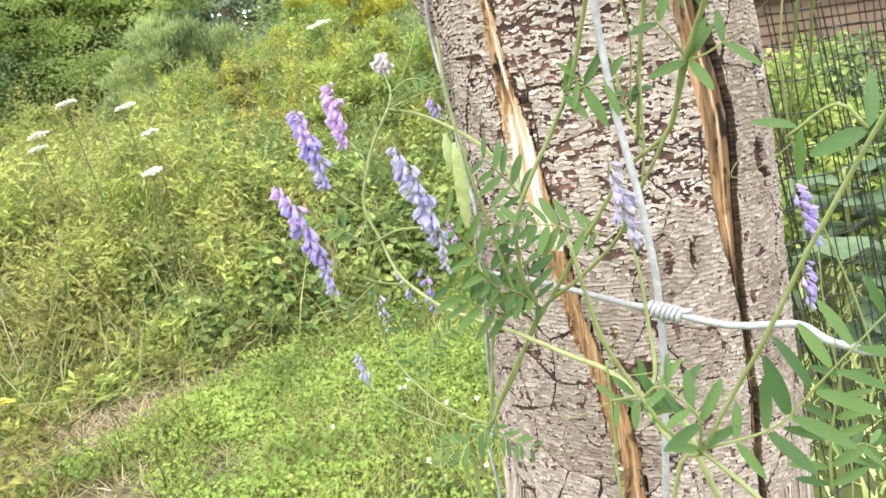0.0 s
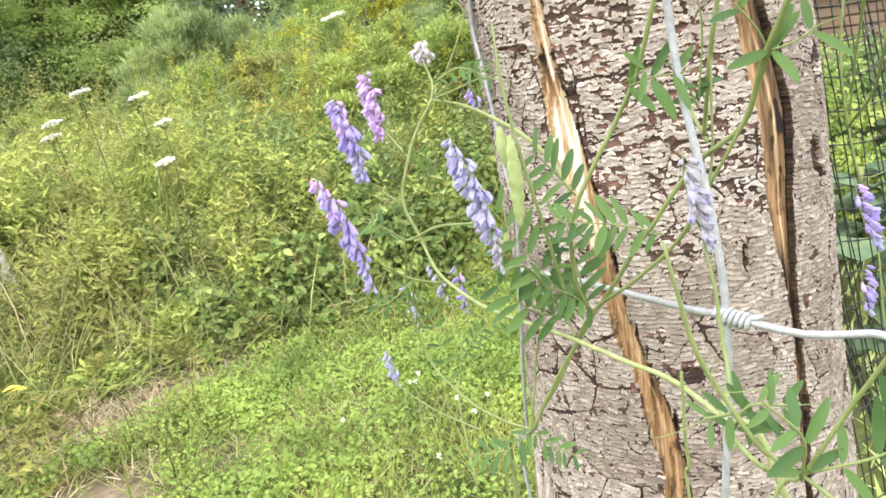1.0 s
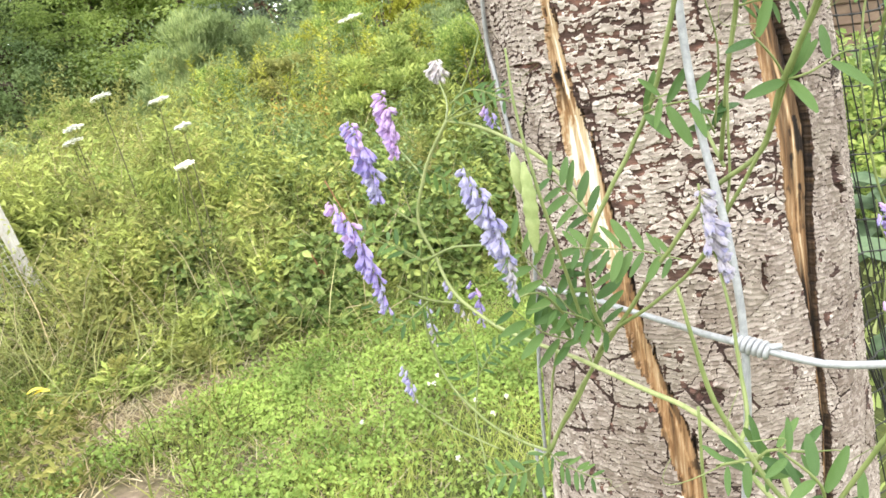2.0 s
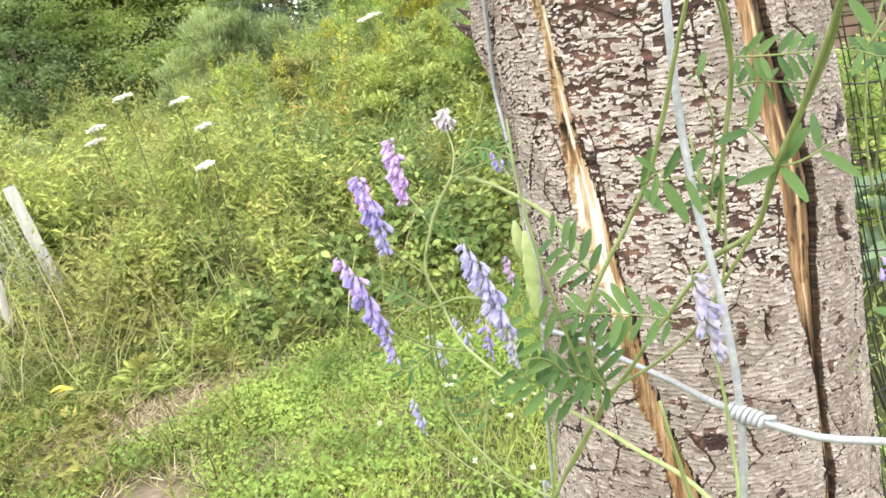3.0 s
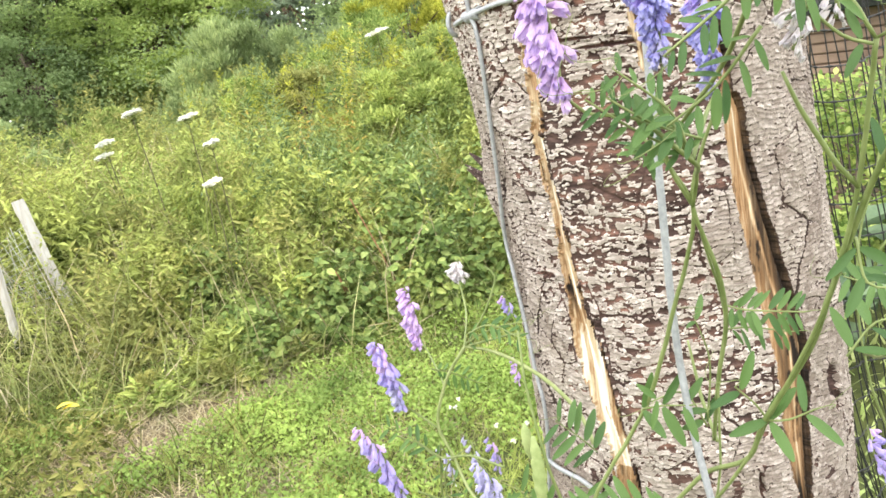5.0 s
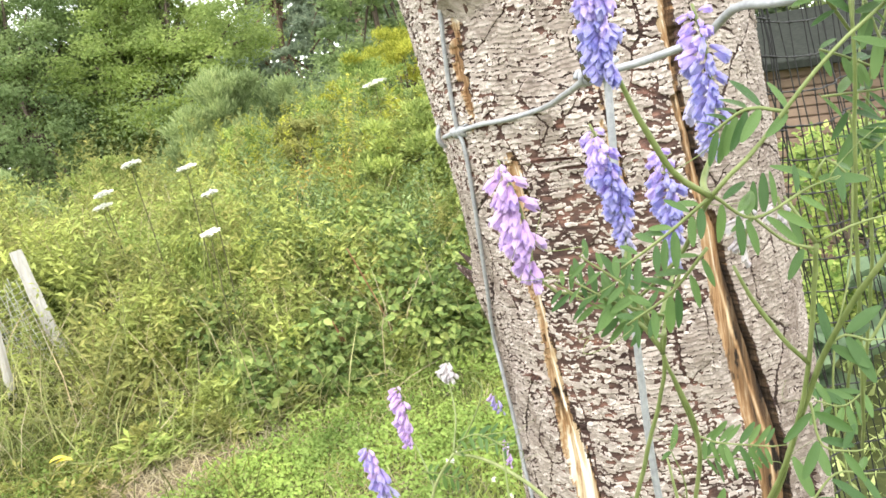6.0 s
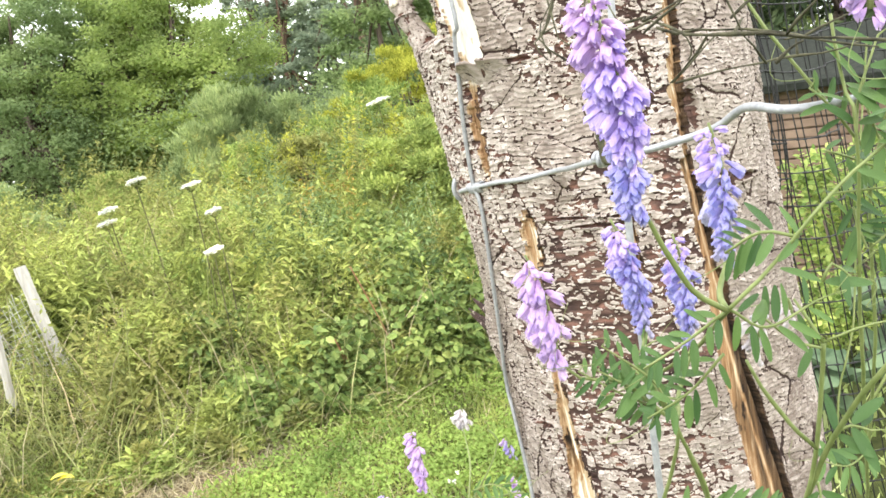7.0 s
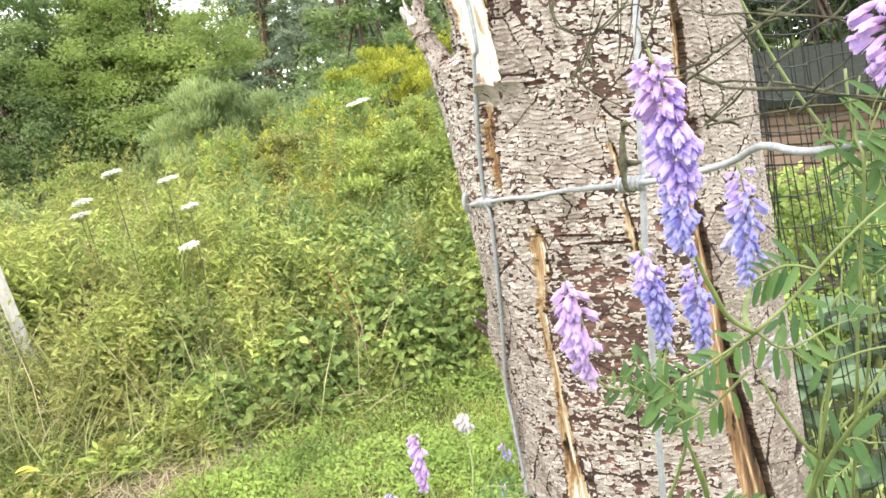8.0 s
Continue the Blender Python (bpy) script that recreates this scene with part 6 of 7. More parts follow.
for x, y, z, size, lean in ((-2.106, 4.9, 1.154, 0.055, 0.13), (-2.309, 4.9, 0.994, 0.052, 0.1), (-2.331, 4.9, 0.918, 0.052, 0.12), (-1.769, 4.9, 1.088, 0.055, 0.05), (-1.586, 4.7, 0.925, 0.043, 0.06), (-1.519, 4.4, 0.725, 0.045, 0.02), (-0.80, 7.0, 1.558, 0.10, 0.1)):
    umbel(x, y, z, size, lean)


# ---- vegetation of the bank ----
def stuff(name, me, label, category):
    return tagged(new(name, me), label, category, kind="stuff")


def sown(n, x0, x1, y0, y1, keep):
    """Random places in a box of the plan where keep(x, y) allows."""
    x, y = x0 + (x1 - x0) * rng.random(n), y0 + (y1 - y0) * rng.random(n)
    k = keep(x, y) > rng.random(n)
    return x[k], y[k]


def azimuth(x, y):
    return np.degrees(np.arctan2(x, y))


def herbs(name, label, x, y, tall, leaves, size, mat, droop=0.45, spread=0.10, slim=0.62):
    """Upright leafy stalks: leaves all along each stalk, smaller towards its top."""
    n = len(x)
    z0 = height(x, y)
    lean = rng.normal(size=(n, 2)) * 0.16
    i = np.repeat(np.arange(n), leaves)
    t = rng.random(len(i)) ** 0.75
    a = rng.random(len(i)) * 2 * math.pi
    d = np.stack([np.cos(a), np.sin(a), 1.25 - droop * 4.2 * rng.random(len(i))], 1)
    h = tall[i] * t
    r = spread * (1.1 - t) * rng.random(len(i))
    place = np.stack([x[i] + lean[i, 0] * h + r * np.cos(a), y[i] + lean[i, 1] * h + r * np.sin(a), z0[i] + h], 1)
    ll = size * (1.2 - 0.6 * t) * (0.4 + 1.1 * rng.random(len(i)) ** 1.4) * (0.7 + 0.6 * rng.random(n))[i]
    up = np.stack([0.9 * rng.normal(size=len(i)), 0.9 * rng.normal(size=len(i)) - 0.8, np.ones(len(i))], 1)
    stuff(name, scatter(name, FAR_V, FAR_F, place, d, up, ll, ll * slim, mat), label, "weeds")


def blades(name, label, x, y, tall, width, mat, bend=0.5, category="grass", lift=0.0):
    n = len(x)
    a = rng.random(n) * 2 * math.pi
    way = np.stack([bend * np.cos(a) * rng.random(n), bend * np.sin(a) * rng.random(n), np.ones(n)], 1)
    up = np.stack([np.cos(a), np.sin(a), 0.1 * np.ones(n)], 1)
    place = np.stack([x, y, height(x, y) - 0.01 + lift], 1)
    stuff(name, scatter(name, BLADE_V, BLADE_F, place, way, up, tall, width, mat), label, category)


def patchy(x, y, scale, seed):
    return fractal(x * scale + 70, y * scale + 70, seed)


bank = lambda x, y: (behind(x, y) > -0.05) & (azimuth(x, y) < 11)

# weeds all over the bank, as plants in clumps of differing kind, height and colour
clear = lambda x, y: ~((azimuth(x, y) < -27.5) & (y < 4.75))


def clumps(n, each, reach, x0, x1, y0, y1):
    """Places of the stalks of n clumps, with a height factor for each."""
    cx, cy = sown(n * 3, x0, x1, y0, y1, lambda x, y: bank(x, y) * (azimuth(x, y) > -38) * clear(x, y) * np.clip(2.2 / np.maximum(y - 2, 0.6), 0.1, 1))
    cx, cy = cx[:n], cy[:n]
    big = 0.45 + 0.75 * rng.random(len(cx))
    k = np.repeat(np.arange(len(cx)), each)
    d = np.abs(rng.normal(size=len(k))) * 0.6
    a = rng.random(len(k)) * 2 * math.pi
    x, y = cx[k] + reach * big[k] * d * np.cos(a), cy[k] + reach * big[k] * d * np.sin(a)
    h = big[k] * np.clip(1.15 - 0.5 * d, 0.25, 1.2) * (0.6 + 0.4 * rng.random(len(k))) * step01(behind(x, y), -0.35, 0.9)
    ok = (behind(x, y) > -0.12) & (azimuth(x, y) < 11)
    return x[ok], y[ok], h[ok]


x, y, h = clumps(120, 26, 0.24, -5.0, 1.8, 3.2, 10.0)
herbs("tall_weeds", "tall yellow-green nettles and docks in clumps on the bank", x, y, 0.10 + 0.74 * h, 36, 0.070, WEED, slim=0.42, spread=0.09)
x, y, h = clumps(100, 24, 0.21, -5.0, 1.5, 3.2, 8.5)
herbs("olive_weeds", "olive brown-tinged weeds going to seed", x, y, 0.08 + 0.60 * h, 30, 0.062, OLIVE, slim=0.45, spread=0.08)
x, y, h = clumps(130, 20, 0.19, -4.5, 1.2, 3.2, 8.0)
herbs("fresh_weeds", "light green broad-leaved weeds", x, y, 0.07 + 0.48 * h, 28, 0.055, FRESH, slim=0.56, spread=0.08)
x, y, h = clumps(70, 20, 0.17, -2.2, 1.2, 5.2, 9.0)
herbs("grey_weeds", "dark grey-green thistles and docks", x, y, 0.10 + 0.66 * h, 28, 0.066, BLUISH, slim=0.45, spread=0.08)
x, y = sown(2400, -4.5, 1.2, 3.0, 7.5, lambda x, y: bank(x, y) * (azimuth(x, y) > -38) * np.clip(0.3 + step01(patchy(x, y, 2.3, 502), 0.3, 0.7), 0, 1))
herbs("small_weeds", "fine-leaved weeds at the front of the bank", x, y, (0.10 + 0.30 * rng.random(len(x))) * step01(behind(x, y), -0.3, 0.9) + 0.06, 20, 0.046, WEED, spread=0.06, slim=0.5)

x, y = -1.30 + 0.30 * rng.normal(size=46), 6.6 + 0.5 * rng.normal(size=46)
herbs("rusty_weeds", "orange-tinged weeds turning among the green", x, y, 0.40 + 0.45 * rng.random(46), 26, 0.058, RUST, slim=0.5, spread=0.08)

# tall spires that stand out over the crest of the bank
for name, label, mat, count, x0, x1, y0, y1 in (
    ("mugwort", "tall olive-green leafy spires over the bank", OLIVE, 170, -4.4, 1.2, 5.2, 9.5),
    ("goldenrod", "tall yellow-green leafy spires over the bank", GOLD, 120, -2.6, 1.2, 6.0, 9.5),
    ("thistles", "dark green leafy spires over the bank", BLUISH, 60, -2.2, 0.4, 6.2, 8.6),
):
    x, y = sown(count * 3, x0, x1, y0, y1, lambda x, y: bank(x, y) * (azimuth(x, y) > -36) * step01(patchy(x, y, 0.9, 507), 0.35, 0.6))
    herbs(name, label, x[:count], y[:count], 0.75 + 0.50 * rng.random(len(x[:count])), 110, 0.060, mat, droop=0.30, spread=0.075, slim=0.36)


def bramble():
    """Arching mounds with broad dark leaves in threes."""
    place, way, up, ll = [], [], [], []
    mounds = ((-0.55, 4.85, 0.42, 0.55), (-0.15, 5.1, 0.45, 0.52), (-1.0, 4.45, 0.36, 0.42), (0.35, 5.4, 0.5, 0.6), (-0.75, 5.35, 0.45, 0.66), (-1.35, 4.15, 0.28, 0.30), (0.05, 5.7, 0.5, 0.7), (-0.3, 4.75, 0.3, 0.32), (-0.85, 4.35, 0.25, 0.25), (-1.7, 4.6, 0.3, 0.42), (-0.95, 5.9, 0.4, 0.6))
    for mx, my, r, tall in mounds:
        n = int(1900 * r)
        d = rng.normal(size=(n, 3))
        d[:, 2] = np.abs(d[:, 2])
        d /= np.linalg.norm(d, axis=1)[:, None]
        shell = 0.35 + 0.75 * rng.random(n) ** 0.7 + 0.35 * (fractal(d[:, 0] * 4 + 9, d[:, 2] * 4 + 9, 511) - 0.5)
        base = height(mx, my)
        c = np.stack([mx + d[:, 0] * r * shell, my + d[:, 1] * r * shell, base + d[:, 2] * tall * shell], 1)
        yaw = rng.random(n) * 2 * math.pi
        for k in (-0.9, 0.0, 0.9):
            place.append(c)
            way.append(np.stack([np.cos(yaw + k), np.sin(yaw + k), -0.3 + 0.55 * rng.normal(size=n)], 1))
            up.append(d + (0, -0.2, 0.5) + 0.6 * rng.normal(size=(n, 3)))
            ll.append((0.030 + 0.046 * rng.random(n) ** 2) * (1.15 if k == 0 else 0.9))
    p, w, u, l = np.vstack(place), np.vstack(way), np.vstack(up), np.concatenate(ll)
    stuff("brambles", scatter("brambles", LEAF_V, LEAF_F, p, w, u, l, l * 1.0, BRAMBLE), "arching bramble thicket with broad mid-green leaves", "brambles")


bramble()

# low weeds round the stakes
x, y = sown(1300, -4.6, -1.5, 2.6, 4.9, lambda x, y: ~clear(x, y) * (azimuth(x, y) > -40) * 0.9)
herbs("low_weeds", "low tangled weeds round the old stakes", x, y, 0.05 + 0.15 * rng.random(len(x)), 16, 0.05, DULL, spread=0.08, slim=0.5)
x, y = sown(13000, -4.6, -0.9, 2.3, 4.9, lambda x, y: (behind(x, y) < 0.35) * (azimuth(x, y) > -40) * (azimuth(x, y) < -19) * np.clip(1.0 - 1.7 * bare(x, y), 0, 1))
blades("long_grass", "long limp dull green grass at the foot of the bank", x, y, 0.12 + 0.20 * rng.random(len(x)), 0.005 + 0.005 * rng.random(len(x)), DULL, 2.0)

x, y = sown(10000, -4.0, 0.6, 3.0, 6.2, lambda x, y: (behind(x, y) > -0.15) * (behind(x, y) < 1.3) * (azimuth(x, y) > -38) * (azimuth(x, y) < 9))
blades("arching_grass", "long pale grass arching out of the weeds at the foot of the bank", x, y, 0.22 + 0.34 * rng.random(len(x)), 0.004 + 0.004 * rng.random(len(x)), TALL, 2.4)

x, y = sown(2200, -4.0, 0.4, 3.0, 5.6, lambda x, y: (behind(x, y) > -0.2) * (behind(x, y) < 1.4) * (azimuth(x, y) > -38) * (azimuth(x, y) < 6))
blades("dry_stalks", "dry straw-coloured grass tangled in the weeds", x, y, 0.20 + 0.36 * rng.random(len(x)), 0.003 + 0.003 * rng.random(len(x)), STRAW, 2.2)

# tall seeding grass, straw and the turf
x, y = sown(36000, -4.5, 1.0, 2.9, 8.5, lambda x, y: bank(x, y) * np.clip(1.9 * patchy(x, y, 1.1, 503) - 0.40, 0, 1) * np.where(x < -0.9, 1, 0.35))
blades("tall_grass", "tall yellowing grass among the weeds", x, y, 0.20 + 0.40 * rng.random(len(x)), 0.004 + 0.004 * rng.random(len(x)), TALL, 1.7)
x, y = sown(700, -4.2, 0.8, 3.2, 7.0, lambda x, y: bank(x, y) * (azimuth(x, y) > -36))
blades("seeding_stalks", "thin straw-coloured seeding stalks above the weeds", x, y, 0.45 + 0.50 * rng.random(len(x)), 0.004 + 0.004 * rng.random(len(x)), STRAW, 0.7)
x, y = sown(20000, -2.2, 0.9, 5.0, 8.8, lambda x, y: bank(x, y) * np.clip(2.6 * patchy(x, y, 1.6, 506) - 0.75, 0, 1))
blades("feathery_grass", "pale feathery grass standing among the weeds", x, y, 0.35 + 0.45 * rng.random(len(x)), 0.005 + 0.005 * rng.random(len(x)), FRESH, 1.0)
near = lambda x, y: (behind(x, y) < 0.25) & (azimuth(x, y) < 14)
soft_edge = lambda x, y: step01(x, -3.4, -2.2) * (1 - step01(x, 0.8, 1.6)) * step01(y, 0.7, 2.0)
x, y = sown(92000, -3.4, 1.6, 0.7, 5.4, lambda x, y: near(x, y) * soft_edge(x, y) * np.clip(1.08 - 1.6 * bare(x, y), 0, 1) * (1 - trodden(x, y)))
blades("grass", "bright rough-cut green grass", x, y, 0.05 + 0.08 * rng.random(len(x)), 0.0035 + 0.003 * rng.random(len(x)), GRASS, 1.3)
x, y = sown(14000, -2.4, 1.0, 1.8, 5.2, lambda x, y: near(x, y) * np.clip(2.6 * patchy(x, y, 1.5, 504) - 0.60, 0, 1) * (1 - np.clip(bare(x, y) * 1.6, 0, 1)))
k = np.repeat(np.arange(len(x)), 10)
p = np.stack([x[k] + 0.03 * rng.normal(size=len(k)), y[k] + 0.03 * rng.normal(size=len(k)), height(x[k], y[k]) + 0.03 + 0.07 * rng.random(len(k))], 1)
l = 0.009 + 0.010 * rng.random(len(k))
stuff("clover", scatter("clover", FAR_V, FAR_F, p, away(len(k), 0.7), np.stack([0.7 * rng.normal(size=len(k)), 0.7 * rng.normal(size=len(k)) - 0.2, np.ones(len(k))], 1), l * 1.35, l * 1.30, CLOVER), "low broad-leaved plants mixed in the grass", "clover")
x, y = sown(38000, -2.9, 0.8, 1.6, 5.0, lambda x, y: near(x, y) * np.clip(1.4 * bare(x, y) + np.where(x < -0.8, 0.14, 0.10), 0, 1) * (1 - np.clip(1.15 * trodden(x, y), 0, 1)))
blades("dry_grass", "dry straw-coloured grass round the bare path", x, y, 0.04 + 0.09 * rng.random(len(x)), 0.003 + 0.003 * rng.random(len(x)), STRAW, 2.8, lift=0.015)
# rough grass all round the fence, thinning out with distance
a, r = rng.random(90000) * 2 * math.pi, 9.0 * rng.random(90000) ** 0.75
x, y = r * np.sin(a), r * np.cos(a)
k = rng.random(len(x)) < np.maximum(1 - step01(y, 0.9, 2.2), np.maximum(step01(np.abs(azimuth(x, y)), 34, 42) * (y < 6), step01(np.abs(x), 2.2, 3.0) * (y < 3)))
x, y = x[k], y[k]
blades("rough_grass", "rough green grass round the fence", x, y, 0.06 + 0.09 * rng.random(len(x)), 0.006 + 0.006 * rng.random(len(x)), GRASS, 1.2)
# rough lawn on the garden side
x, y = sown(24000, 0.2, 6.5, 1.5, 10.0, lambda x, y: (azimuth(x, y) > 10) & (azimuth(x, y) < 42))
blades("lawn", "pale green lawn beyond the netting", x, y, 0.05 + 0.06 * rng.random(len(x)), 0.011 + 0.008 * rng.random(len(x)), LAWN, 0.9)


def dead_stalks():
    for i, (x, y, top, dx) in enumerate(((-0.84, 4.45, 0.10, -0.06), (-0.80, 4.47, 0.14, -0.12), (-0.55, 4.6, 0.52, -0.25), (-1.15, 3.45, 0.42, 0.02), (-1.9, 3.9, 0.55, 0.1), (-1.55, 4.1, 0.72, 0.12), (-2.0, 3.5, 0.30, 0.3))):
        z0 = float(height(x, y))
        s = thing("dead_stalk", (x, y, z0), "bare reddish-brown dead stalk leaning in the weeds", "stalk", "dead stalks")
        v, f = tube(spline([(x, y, z0 - 0.02), (x + dx * 0.45, y - 0.05, (z0 + top) / 2), (x + dx, y - 0.08, top)], 0.04), 0.0045 if i < 3 else 0.0025, 6)
        part_mesh("stalk", mesh_of("stalk", v, f, RED_STALK if i in (0, 1, 2) else GREEN_STALK), s)


dead_stalks()


def yellow_leaf(x, y, z, turn):
    """A yellowed leaf lying on top of the low weeds."""
    t = thing("yellow_leaf", (x, y, z), "fallen yellow leaf lying on the low weeds", "leaf", "yellow leaves")
    n = 9
    v, f = [], []
    for i in range(n):
        s = i / (n - 1)
        w = 0.022 * math.sin(math.pi * min(1, 0.04 + 0.96 * s)) ** 0.8
        for q in (-1, 0, 1):
            a, b = 0.075 * (s - 0.5), w * q
            v.append((x + a * math.cos(turn) - b * math.sin(turn), y + a * math.sin(turn) + b * math.cos(turn), z + 0.006 * abs(q) + 0.012 * math.sin(s * 3)))
    for i in range(n - 1):
        for j in range(2):
            f.append((i * 3 + j, i * 3 + j + 1, (i + 1) * 3 + j + 1, (i + 1) * 3 + j))
    part_mesh("blade", mesh_of("blade", np.array(v), f, YELLOW), t)


yellow_leaf(-2.03, 3.385, -0.110, 0.5)
yellow_leaf(-2.00, 3.38, -0.118, 0.1)
n = 16
x, y = 0.03 + 0.22 * rng.normal(size=n), 2.75 + 0.28 * rng.normal(size=n)
k = np.repeat(np.arange(n), 26)
p = np.stack([x[k], y[k], height(x[k], y[k]) + 0.09 + 0.04 * rng.random(n)[k]], 1) + 0.006 * away(len(k), 1.0)
l = np.full(len(k), 0.007)
stuff("white_clover_flowers", scatter("white_clover_flowers", FAR_V, FAR_F, p, away(len(k), 1.0), away(len(k), 1.0), l, l, UMBEL), "small round white flower heads in the grass", "wildflowers")
x, y = sown(160, -3.5, 0.6, 3.3, 6.5, lambda x, y: bank(x, y) * 0.5)
p = np.stack([x, y, height(x, y) + 0.25 + 0.35 * rng.random(len(x))], 1)
l = np.full(len(x), 0.013)
stuff("yellow_flowers", scatter("yellow_flowers", LEAF_V * (1.6, 1, 1), LEAF_F, p, away(len(x), 0.4), np.tile((0, -0.4, 1.0), (len(x), 1)), l, l, YELLOW), "tiny yellow flowers dotted among the weeds", "wildflowers")


# ---- shrubs and trees ----
def woody(name, label, category, group, x, y, lobes, leaves, size, mat, bark, trunk_r, upright=0.0, slim=1.0, seed=0):
    """A tree or shrub: tapered trunk, limbs to each lobe of the crown, and leaves massed in clumps in the lobes."""
    r = np.random.default_rng(seed)
    z0 = float(height(x, y))
    t = thing(name, (x, y, z0), label, category, group)
    top = max(l[2] for l in lobes)
    wood = []
    fork = np.array([x, y, z0 + 0.30 * (top - z0)])
    line = spline([(x, y, z0 - 0.1), (x + 0.1, y, (z0 + fork[2]) / 2), tuple(fork), (x - 0.1, y, z0 + 0.75 * (top - z0))], 0.3)
    wood.append(tube(line, np.linspace(trunk_r, trunk_r * 0.3, len(line)), 8))
    clumps, spread = [], []
    for lx, ly, lz, rx, rz in lobes:
        a = fork + (0, 0, r.random() * 0.3 * (top - z0))
        b = np.array([lx, ly, lz])
        limb = spline([tuple(a), tuple((a + b) / 2 + (0, 0, 0.08 * rx)), tuple(b)], 0.3)
        wood.append(tube(limb, np.linspace(trunk_r * 0.45, trunk_r * 0.08, len(limb)), 6))
        far_off = y > 15
        m = max(6, int((15 if far_off else 26) * rx * rz / (0.6 + 0.35 * rx)))
        d = r.normal(size=(m, 3))
        d /= np.linalg.norm(d, axis=1)[:, None]
        q = (0.45 + 0.6 * r.random(m) ** 0.5)[:, None]
        clumps.append(b + d * q * (rx, rx, rz))
        spread.append(np.full(m, (0.42 if far_off else 0.30) * min(rx, rz) + 0.05))
    v, f = joined(wood)
    part_mesh("trunk", mesh_of("trunk", v, f, bark), t)
    c, s = np.vstack(clumps), np.concatenate(spread)
    k = r.integers(0, len(c), leaves)
    off = r.normal(size=(leaves, 3)) * ((1.1, 1.1, 0.50) if y > 15 else (1, 1, 0.62))
    place = c[k] + off * s[k][:, None] * 0.55
    way = off * (1 - upright) + np.array([0, 0, 1.0]) * upright * 3 + 0.5 * r.normal(size=(leaves, 3))
    ll = size * (0.6 + 0.8 * r.random(leaves))
    far = y > 4.5
    up = np.stack([0.5 * r.normal(size=leaves), 0.5 * r.normal(size=leaves) - 0.8, np.ones(leaves)], 1)
    if y > 15:
        # far crowns: the leaves lie like shingles on their clumps
        up = 0.8 * off + (0, -0.5, 1.0) + 0.28 * r.normal(size=(leaves, 3))
        way = r.normal(size=(leaves, 3)) * (1, 1, 0.5)
    me = scatter("crown", FAR_V if far else LEAF_V, FAR_F if far else LEAF_F, place, way, up, ll, ll * slim, mat)
    part_mesh("crown", me, t)


def dome(x, y, z, wide, tall, n, seed, low=0.0):
    """Lobes of a rounded crown."""
    r = np.random.default_rng(seed)
    out = []
    for i in range(n):
        a, h = r.random() * 2 * math.pi, low + (1 - low) * (i + 0.5) / n
        w = wide * math.sqrt(max(0.05, 1 - (1.6 * (h - 0.35)) ** 2)) * (0.35 + 0.55 * r.random())
        out.append((x + w * math.cos(a), y + w * math.sin(a), z + tall * h, wide * (0.26 + 0.14 * r.random()), tall * (0.10 + 0.06 * r.random())))
    return out


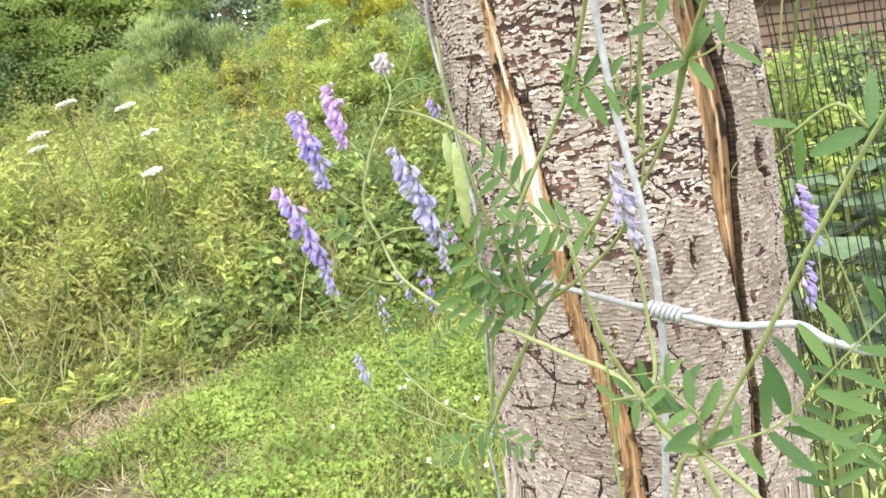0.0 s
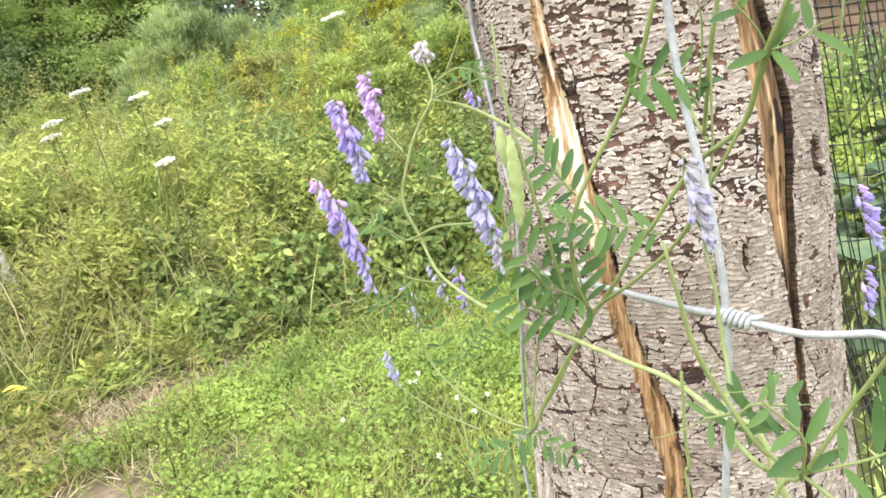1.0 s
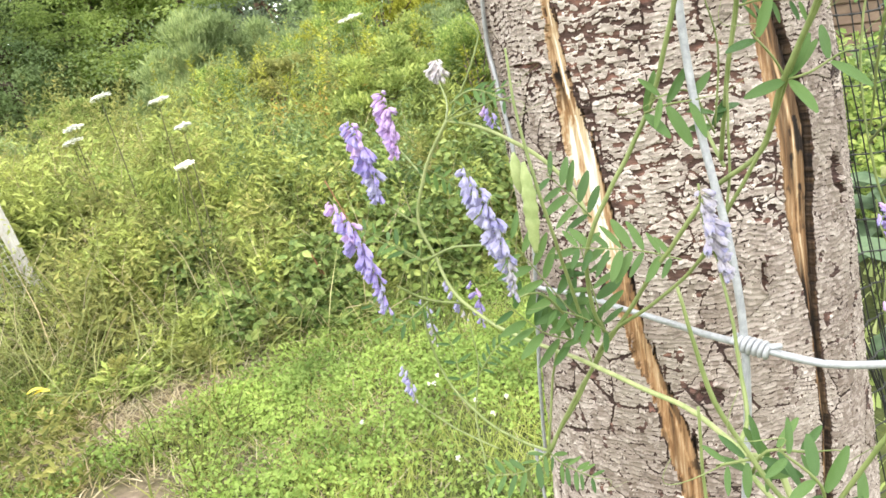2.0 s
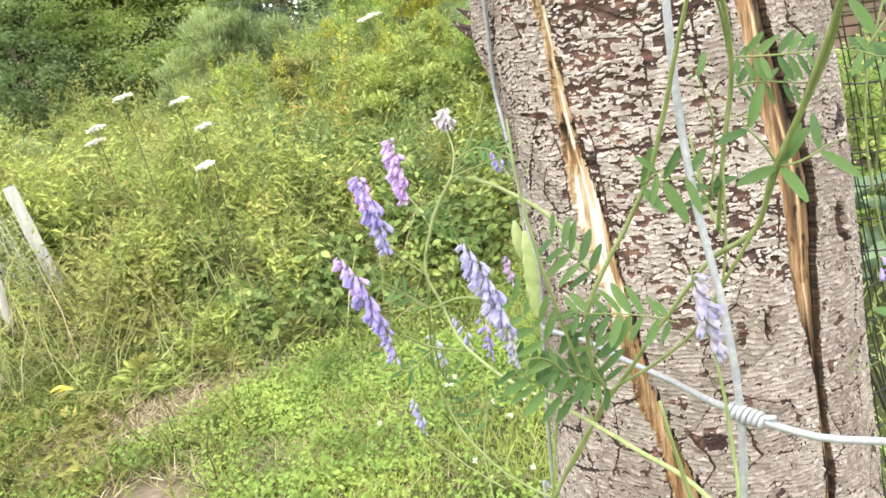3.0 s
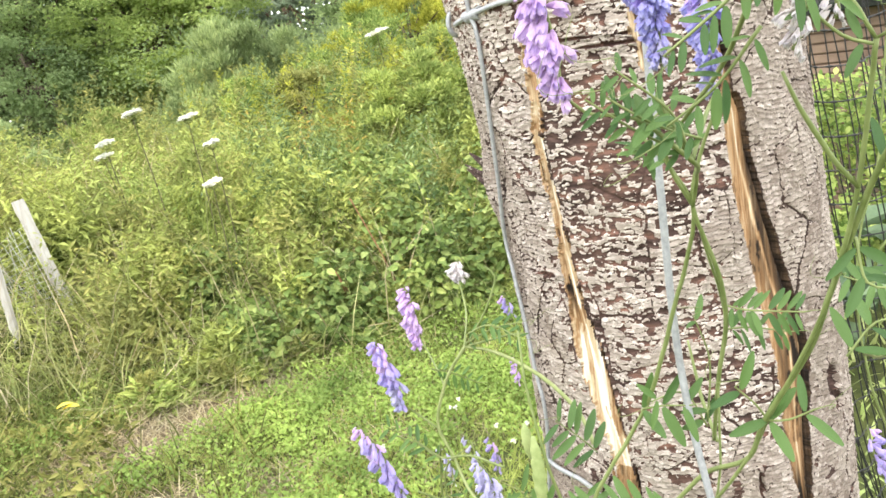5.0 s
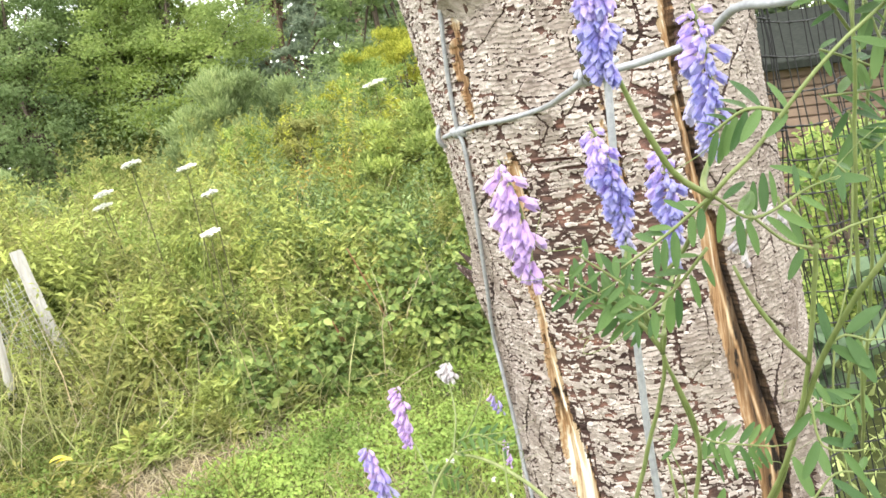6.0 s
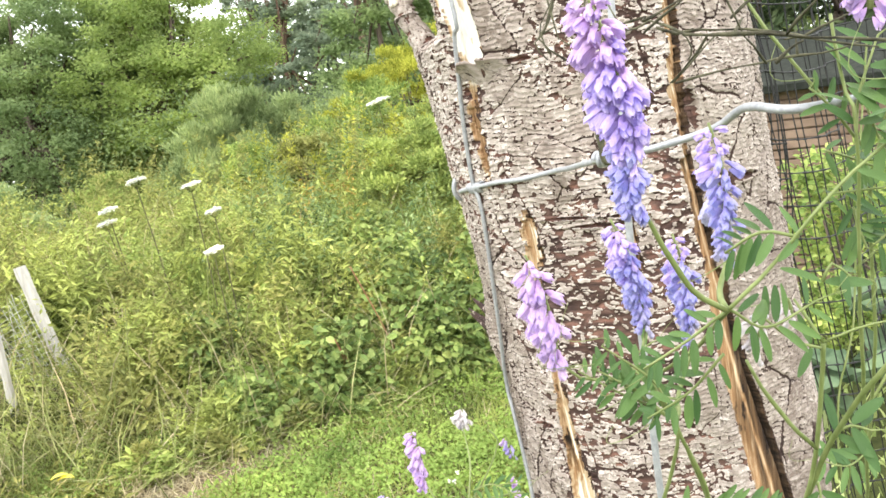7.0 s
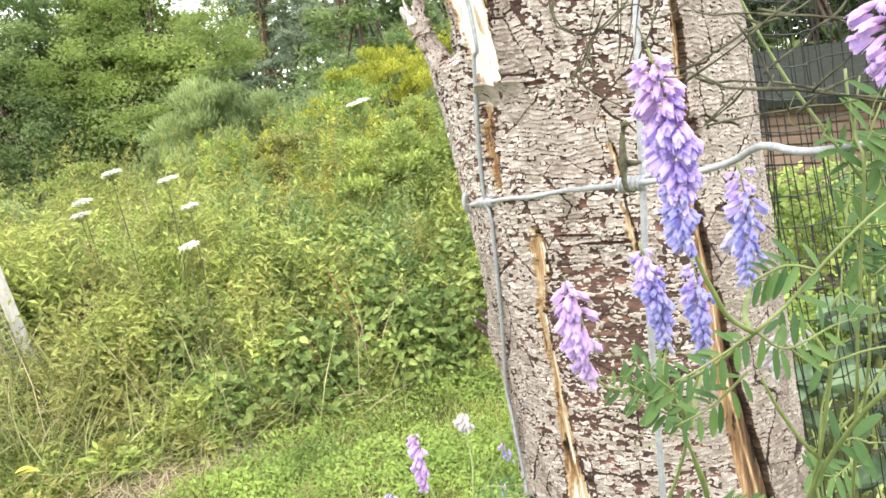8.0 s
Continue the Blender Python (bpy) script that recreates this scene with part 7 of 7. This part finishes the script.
def far_side():
    g = lambda x, y: float(height(x, y))
    trees = "trees behind the bank"
    woody("oak_tree", "broad dark green oak tree behind the bank", "tree", trees, -11.5, 20.5, dome(-11.5, 20.5, 0.3, 3.6, 5.5, 42, 601), 84000, 0.086, OAK, TREE_BARK, 0.28, seed=1)
    woody("oak_tree", "broad mid-green leafy tree behind the bank", "tree", trees, -7.9, 21.5, dome(-7.9, 21.5, 0.3, 3.0, 5.6, 40, 602), 84000, 0.086, ASH, TREE_BARK, 0.28, seed=2)
    woody("oak_tree", "tall dark green tree between two others", "tree", trees, -9.9, 23.0, dome(-9.9, 23.0, 0.8, 2.6, 5.7, 34, 604), 50000, 0.094, OAK, TREE_BARK, 0.26, seed=4)
    woody("oak_tree", "dark leafy tree at the edge of the wood", "tree", trees, -15.5, 22.0, dome(-15.5, 22.0, 0.2, 3.6, 6.8, 36, 603), 36000, 0.12, OAK, TREE_BARK, 0.26, seed=3)
    for i, (x, y, tall) in enumerate(((-6.6, 30, 10.5), (-5.0, 31, 10.0), (-3.6, 29, 10.8), (-8.4, 33, 10.0))):
        z = g(x, y)
        lobes = []
        r = np.random.default_rng(620 + i)
        for k in range(26):
            a, h = r.random() * 6.3, 0.20 + 0.80 * k / 26
            w = 1.9 * (1.1 - 0.6 * h) * r.random()
            lobes.append((x + w * math.cos(a), y + w * math.sin(a), z + tall * h, 0.75 + 0.4 * r.random(), 0.34))
        woody("pine_tree", "tall pine with reddish bark and open grey-green crown", "tree", trees, x, y, lobes, 22000, 0.14, PINE, PINE_BARK, 0.17, slim=0.6, seed=30 + i)
    for i, (x, y, tall, wide) in enumerate(((-1.9, 18.5, 7.2, 1.5), (-0.4, 19.5, 7.6, 1.6), (1.6, 20.5, 7.0, 1.8))):
        z = g(x, y)
        r = np.random.default_rng(640 + i)
        lobes = []
        for k in range(24):
            h = k / 24
            a = k * 2.4
            w = wide * (1 - 0.8 * h) * 0.6
            lobes.append((x + w * math.cos(a), y + w * math.sin(a), z + 0.3 + tall * h, 0.62 * (1.15 - 0.7 * h), 0.5))
        woody("conifer", "dense dark green conifer", "tree", trees, x, y, lobes, 28000, 0.112, OAK, TREE_BARK, 0.09, slim=0.7, seed=40 + i)
    bushes = "shrubs on the bank"
    woody("willow_shrub", "feathery grey-green willow shrub", "shrub", bushes, -3.75, 12.5, [(-3.75 + 0.28 * k, 12.5 + 0.2 * math.sin(k * 2), 1.40 + 0.34 * math.cos(k * 0.9 - 0.4), 0.42, 0.66) for k in range(-3, 4)], 36000, 0.09, WILLOW, TREE_BARK, 0.05, upright=0.55, slim=0.28, seed=50)
    woody("willow_shrub", "small rounded grey-green shrub", "shrub", bushes, -2.35, 12.0, [(-2.35 + 0.22 * k, 12.0, 1.35 + 0.1 * k % 0.3, 0.36, 0.5) for k in range(-1, 3)], 20000, 0.06, WILLOW, TREE_BARK, 0.04, upright=0.4, slim=0.4, seed=51)
    woody("golden_shrub", "bright yellow-green leafy shrub", "shrub", bushes, 0.30, 11.0, dome(0.30, 11.0, g(0.30, 11.0) + 0.4, 0.85, 2.35, 18, 652), 32000, 0.042, GOLD, TREE_BARK, 0.05, upright=0.3, slim=0.7, seed=52)
    woody("golden_shrub", "bright yellow-green leafy shrub", "shrub", bushes, 0.9, 12.0, dome(0.9, 12.0, g(0.9, 12.0) + 0.1, 0.9, 1.7, 14, 653), 16000, 0.048, GOLD, TREE_BARK, 0.05, upright=0.3, slim=0.7, seed=53)
    woody("golden_shrub", "plumy golden-green shrub on the bank", "shrub", bushes, -0.75, 10.2, dome(-0.75, 10.2, g(-0.75, 10.2) + 0.35, 1.0, 1.15, 20, 655), 32000, 0.040, GOLD, TREE_BARK, 0.04, upright=0.45, slim=0.5, seed=55)
    woody("golden_shrub", "low yellow-tinged leafy shrub", "shrub", bushes, -1.75, 8.2, dome(-1.75, 8.2, g(-1.75, 8.2) + 0.2, 0.45, 0.75, 9, 654), 12000, 0.030, OLIVE, TREE_BARK, 0.03, upright=0.3, slim=0.7, seed=54)
    for i, (x, y, w, tall) in enumerate(((-1.25, 9.3, 0.7, 1.25), (-0.3, 8.6, 0.6, 0.95), (0.45, 9.4, 0.8, 1.4), (-2.6, 9.0, 0.6, 0.85), (-3.9, 8.6, 0.7, 0.7), (-4.9, 7.6, 0.7, 0.75), (0.2, 7.2, 0.6, 0.95), (-0.55, 7.0, 0.5, 0.85))):
        woody("hazel_shrub", "leafy mid-green shrub on the bank", "shrub", bushes, x, y, dome(x, y, g(x, y) + 0.1, w, tall, 13, 660 + i), 19000, 0.036, (SHRUB, FRESH, WILLOW)[i % 3], TREE_BARK, 0.03, upright=0.35, slim=0.6, seed=60 + i)
    for i, (x, y) in enumerate(((1.62, 3.75), (2.1, 4.1), (2.6, 4.15), (3.2, 4.2))):
        woody("currant_bush", "pale green leafy bush in front of the shed", "shrub", "bushes by the shed", x, y, dome(x, y, g(x, y) + 0.1, 0.38, 0.74 - g(x, y), 16, 690 + i), 4600, 0.034, (SHRUB, BLUISH)[i % 2], TREE_BARK, 0.015, seed=90 + i)
    for i, (x, y, tall) in enumerate(((2.5, 7.6, 3.0), (3.5, 7.9, 3.3), (4.5, 7.7, 3.1), (5.6, 8.0, 3.4))):
        woody("hedge_conifer", "dense dark green conifer behind the shed", "tree", "hedge behind the shed", x, y, dome(x, y, g(x, y) + 0.1, 0.85, tall, 22, 710 + i), 8000, 0.10, HEDGE, TREE_BARK, 0.06, slim=0.6, seed=110 + i)
    for i, (x, y) in enumerate(((7.5, 15.0), (11.0, 14.5), (4.6, 14.5), (14, 13))):
        woody("garden_tree", "leafy green tree behind the shed", "tree", trees, x, y, dome(x, y, g(x, y) + 0.2, 2.2, 4.0, 18, 680 + i), 4000, 0.2, SHRUB, TREE_BARK, 0.14, seed=80 + i)



def distant_wood():
    """Crowns of the wood further back, seen through the gaps between the near trees."""
    n = 34000
    x, y = -40 + 46 * rng.random(n), 33 + 7 * rng.random(n)
    top = 4.2 + 3.6 * fractal(x * 0.28 + 30, y * 0.10 + 30, 705)
    p = np.stack([x, y, height(x, y) + top * rng.random(n) ** 0.7], 1)
    l = 0.29 + 0.18 * rng.random(n)
    stuff("distant_wood", scatter("distant_wood", FAR_V, FAR_F, p, away(n, 0.8), away(n, 0.8) + (0, -0.9, 1.0), l, l, PINE), "grey-green crowns of a wood further back", "wood")


def wood_edge():
    """The dense undergrowth at the foot of the wood."""
    n = 56000
    x, y = -22 + 28 * rng.random(n), 17.0 + 8 * rng.random(n)
    top = 0.6 + 2.6 * fractal(x * 0.5 + 30, y * 0.5 + 30, 701)
    p = np.stack([x, y, height(x, y) + top * rng.random(n) ** 0.8], 1)
    l = 0.055 + 0.045 * rng.random(n)
    stuff("undergrowth", scatter("undergrowth", FAR_V, FAR_F, p, away(n, 0.8), away(n, 0.8) + (0, -0.8, 1.0), l, l, OAK), "dense dark undergrowth at the foot of the wood", "undergrowth")


far_side()
distant_wood()
wood_edge()
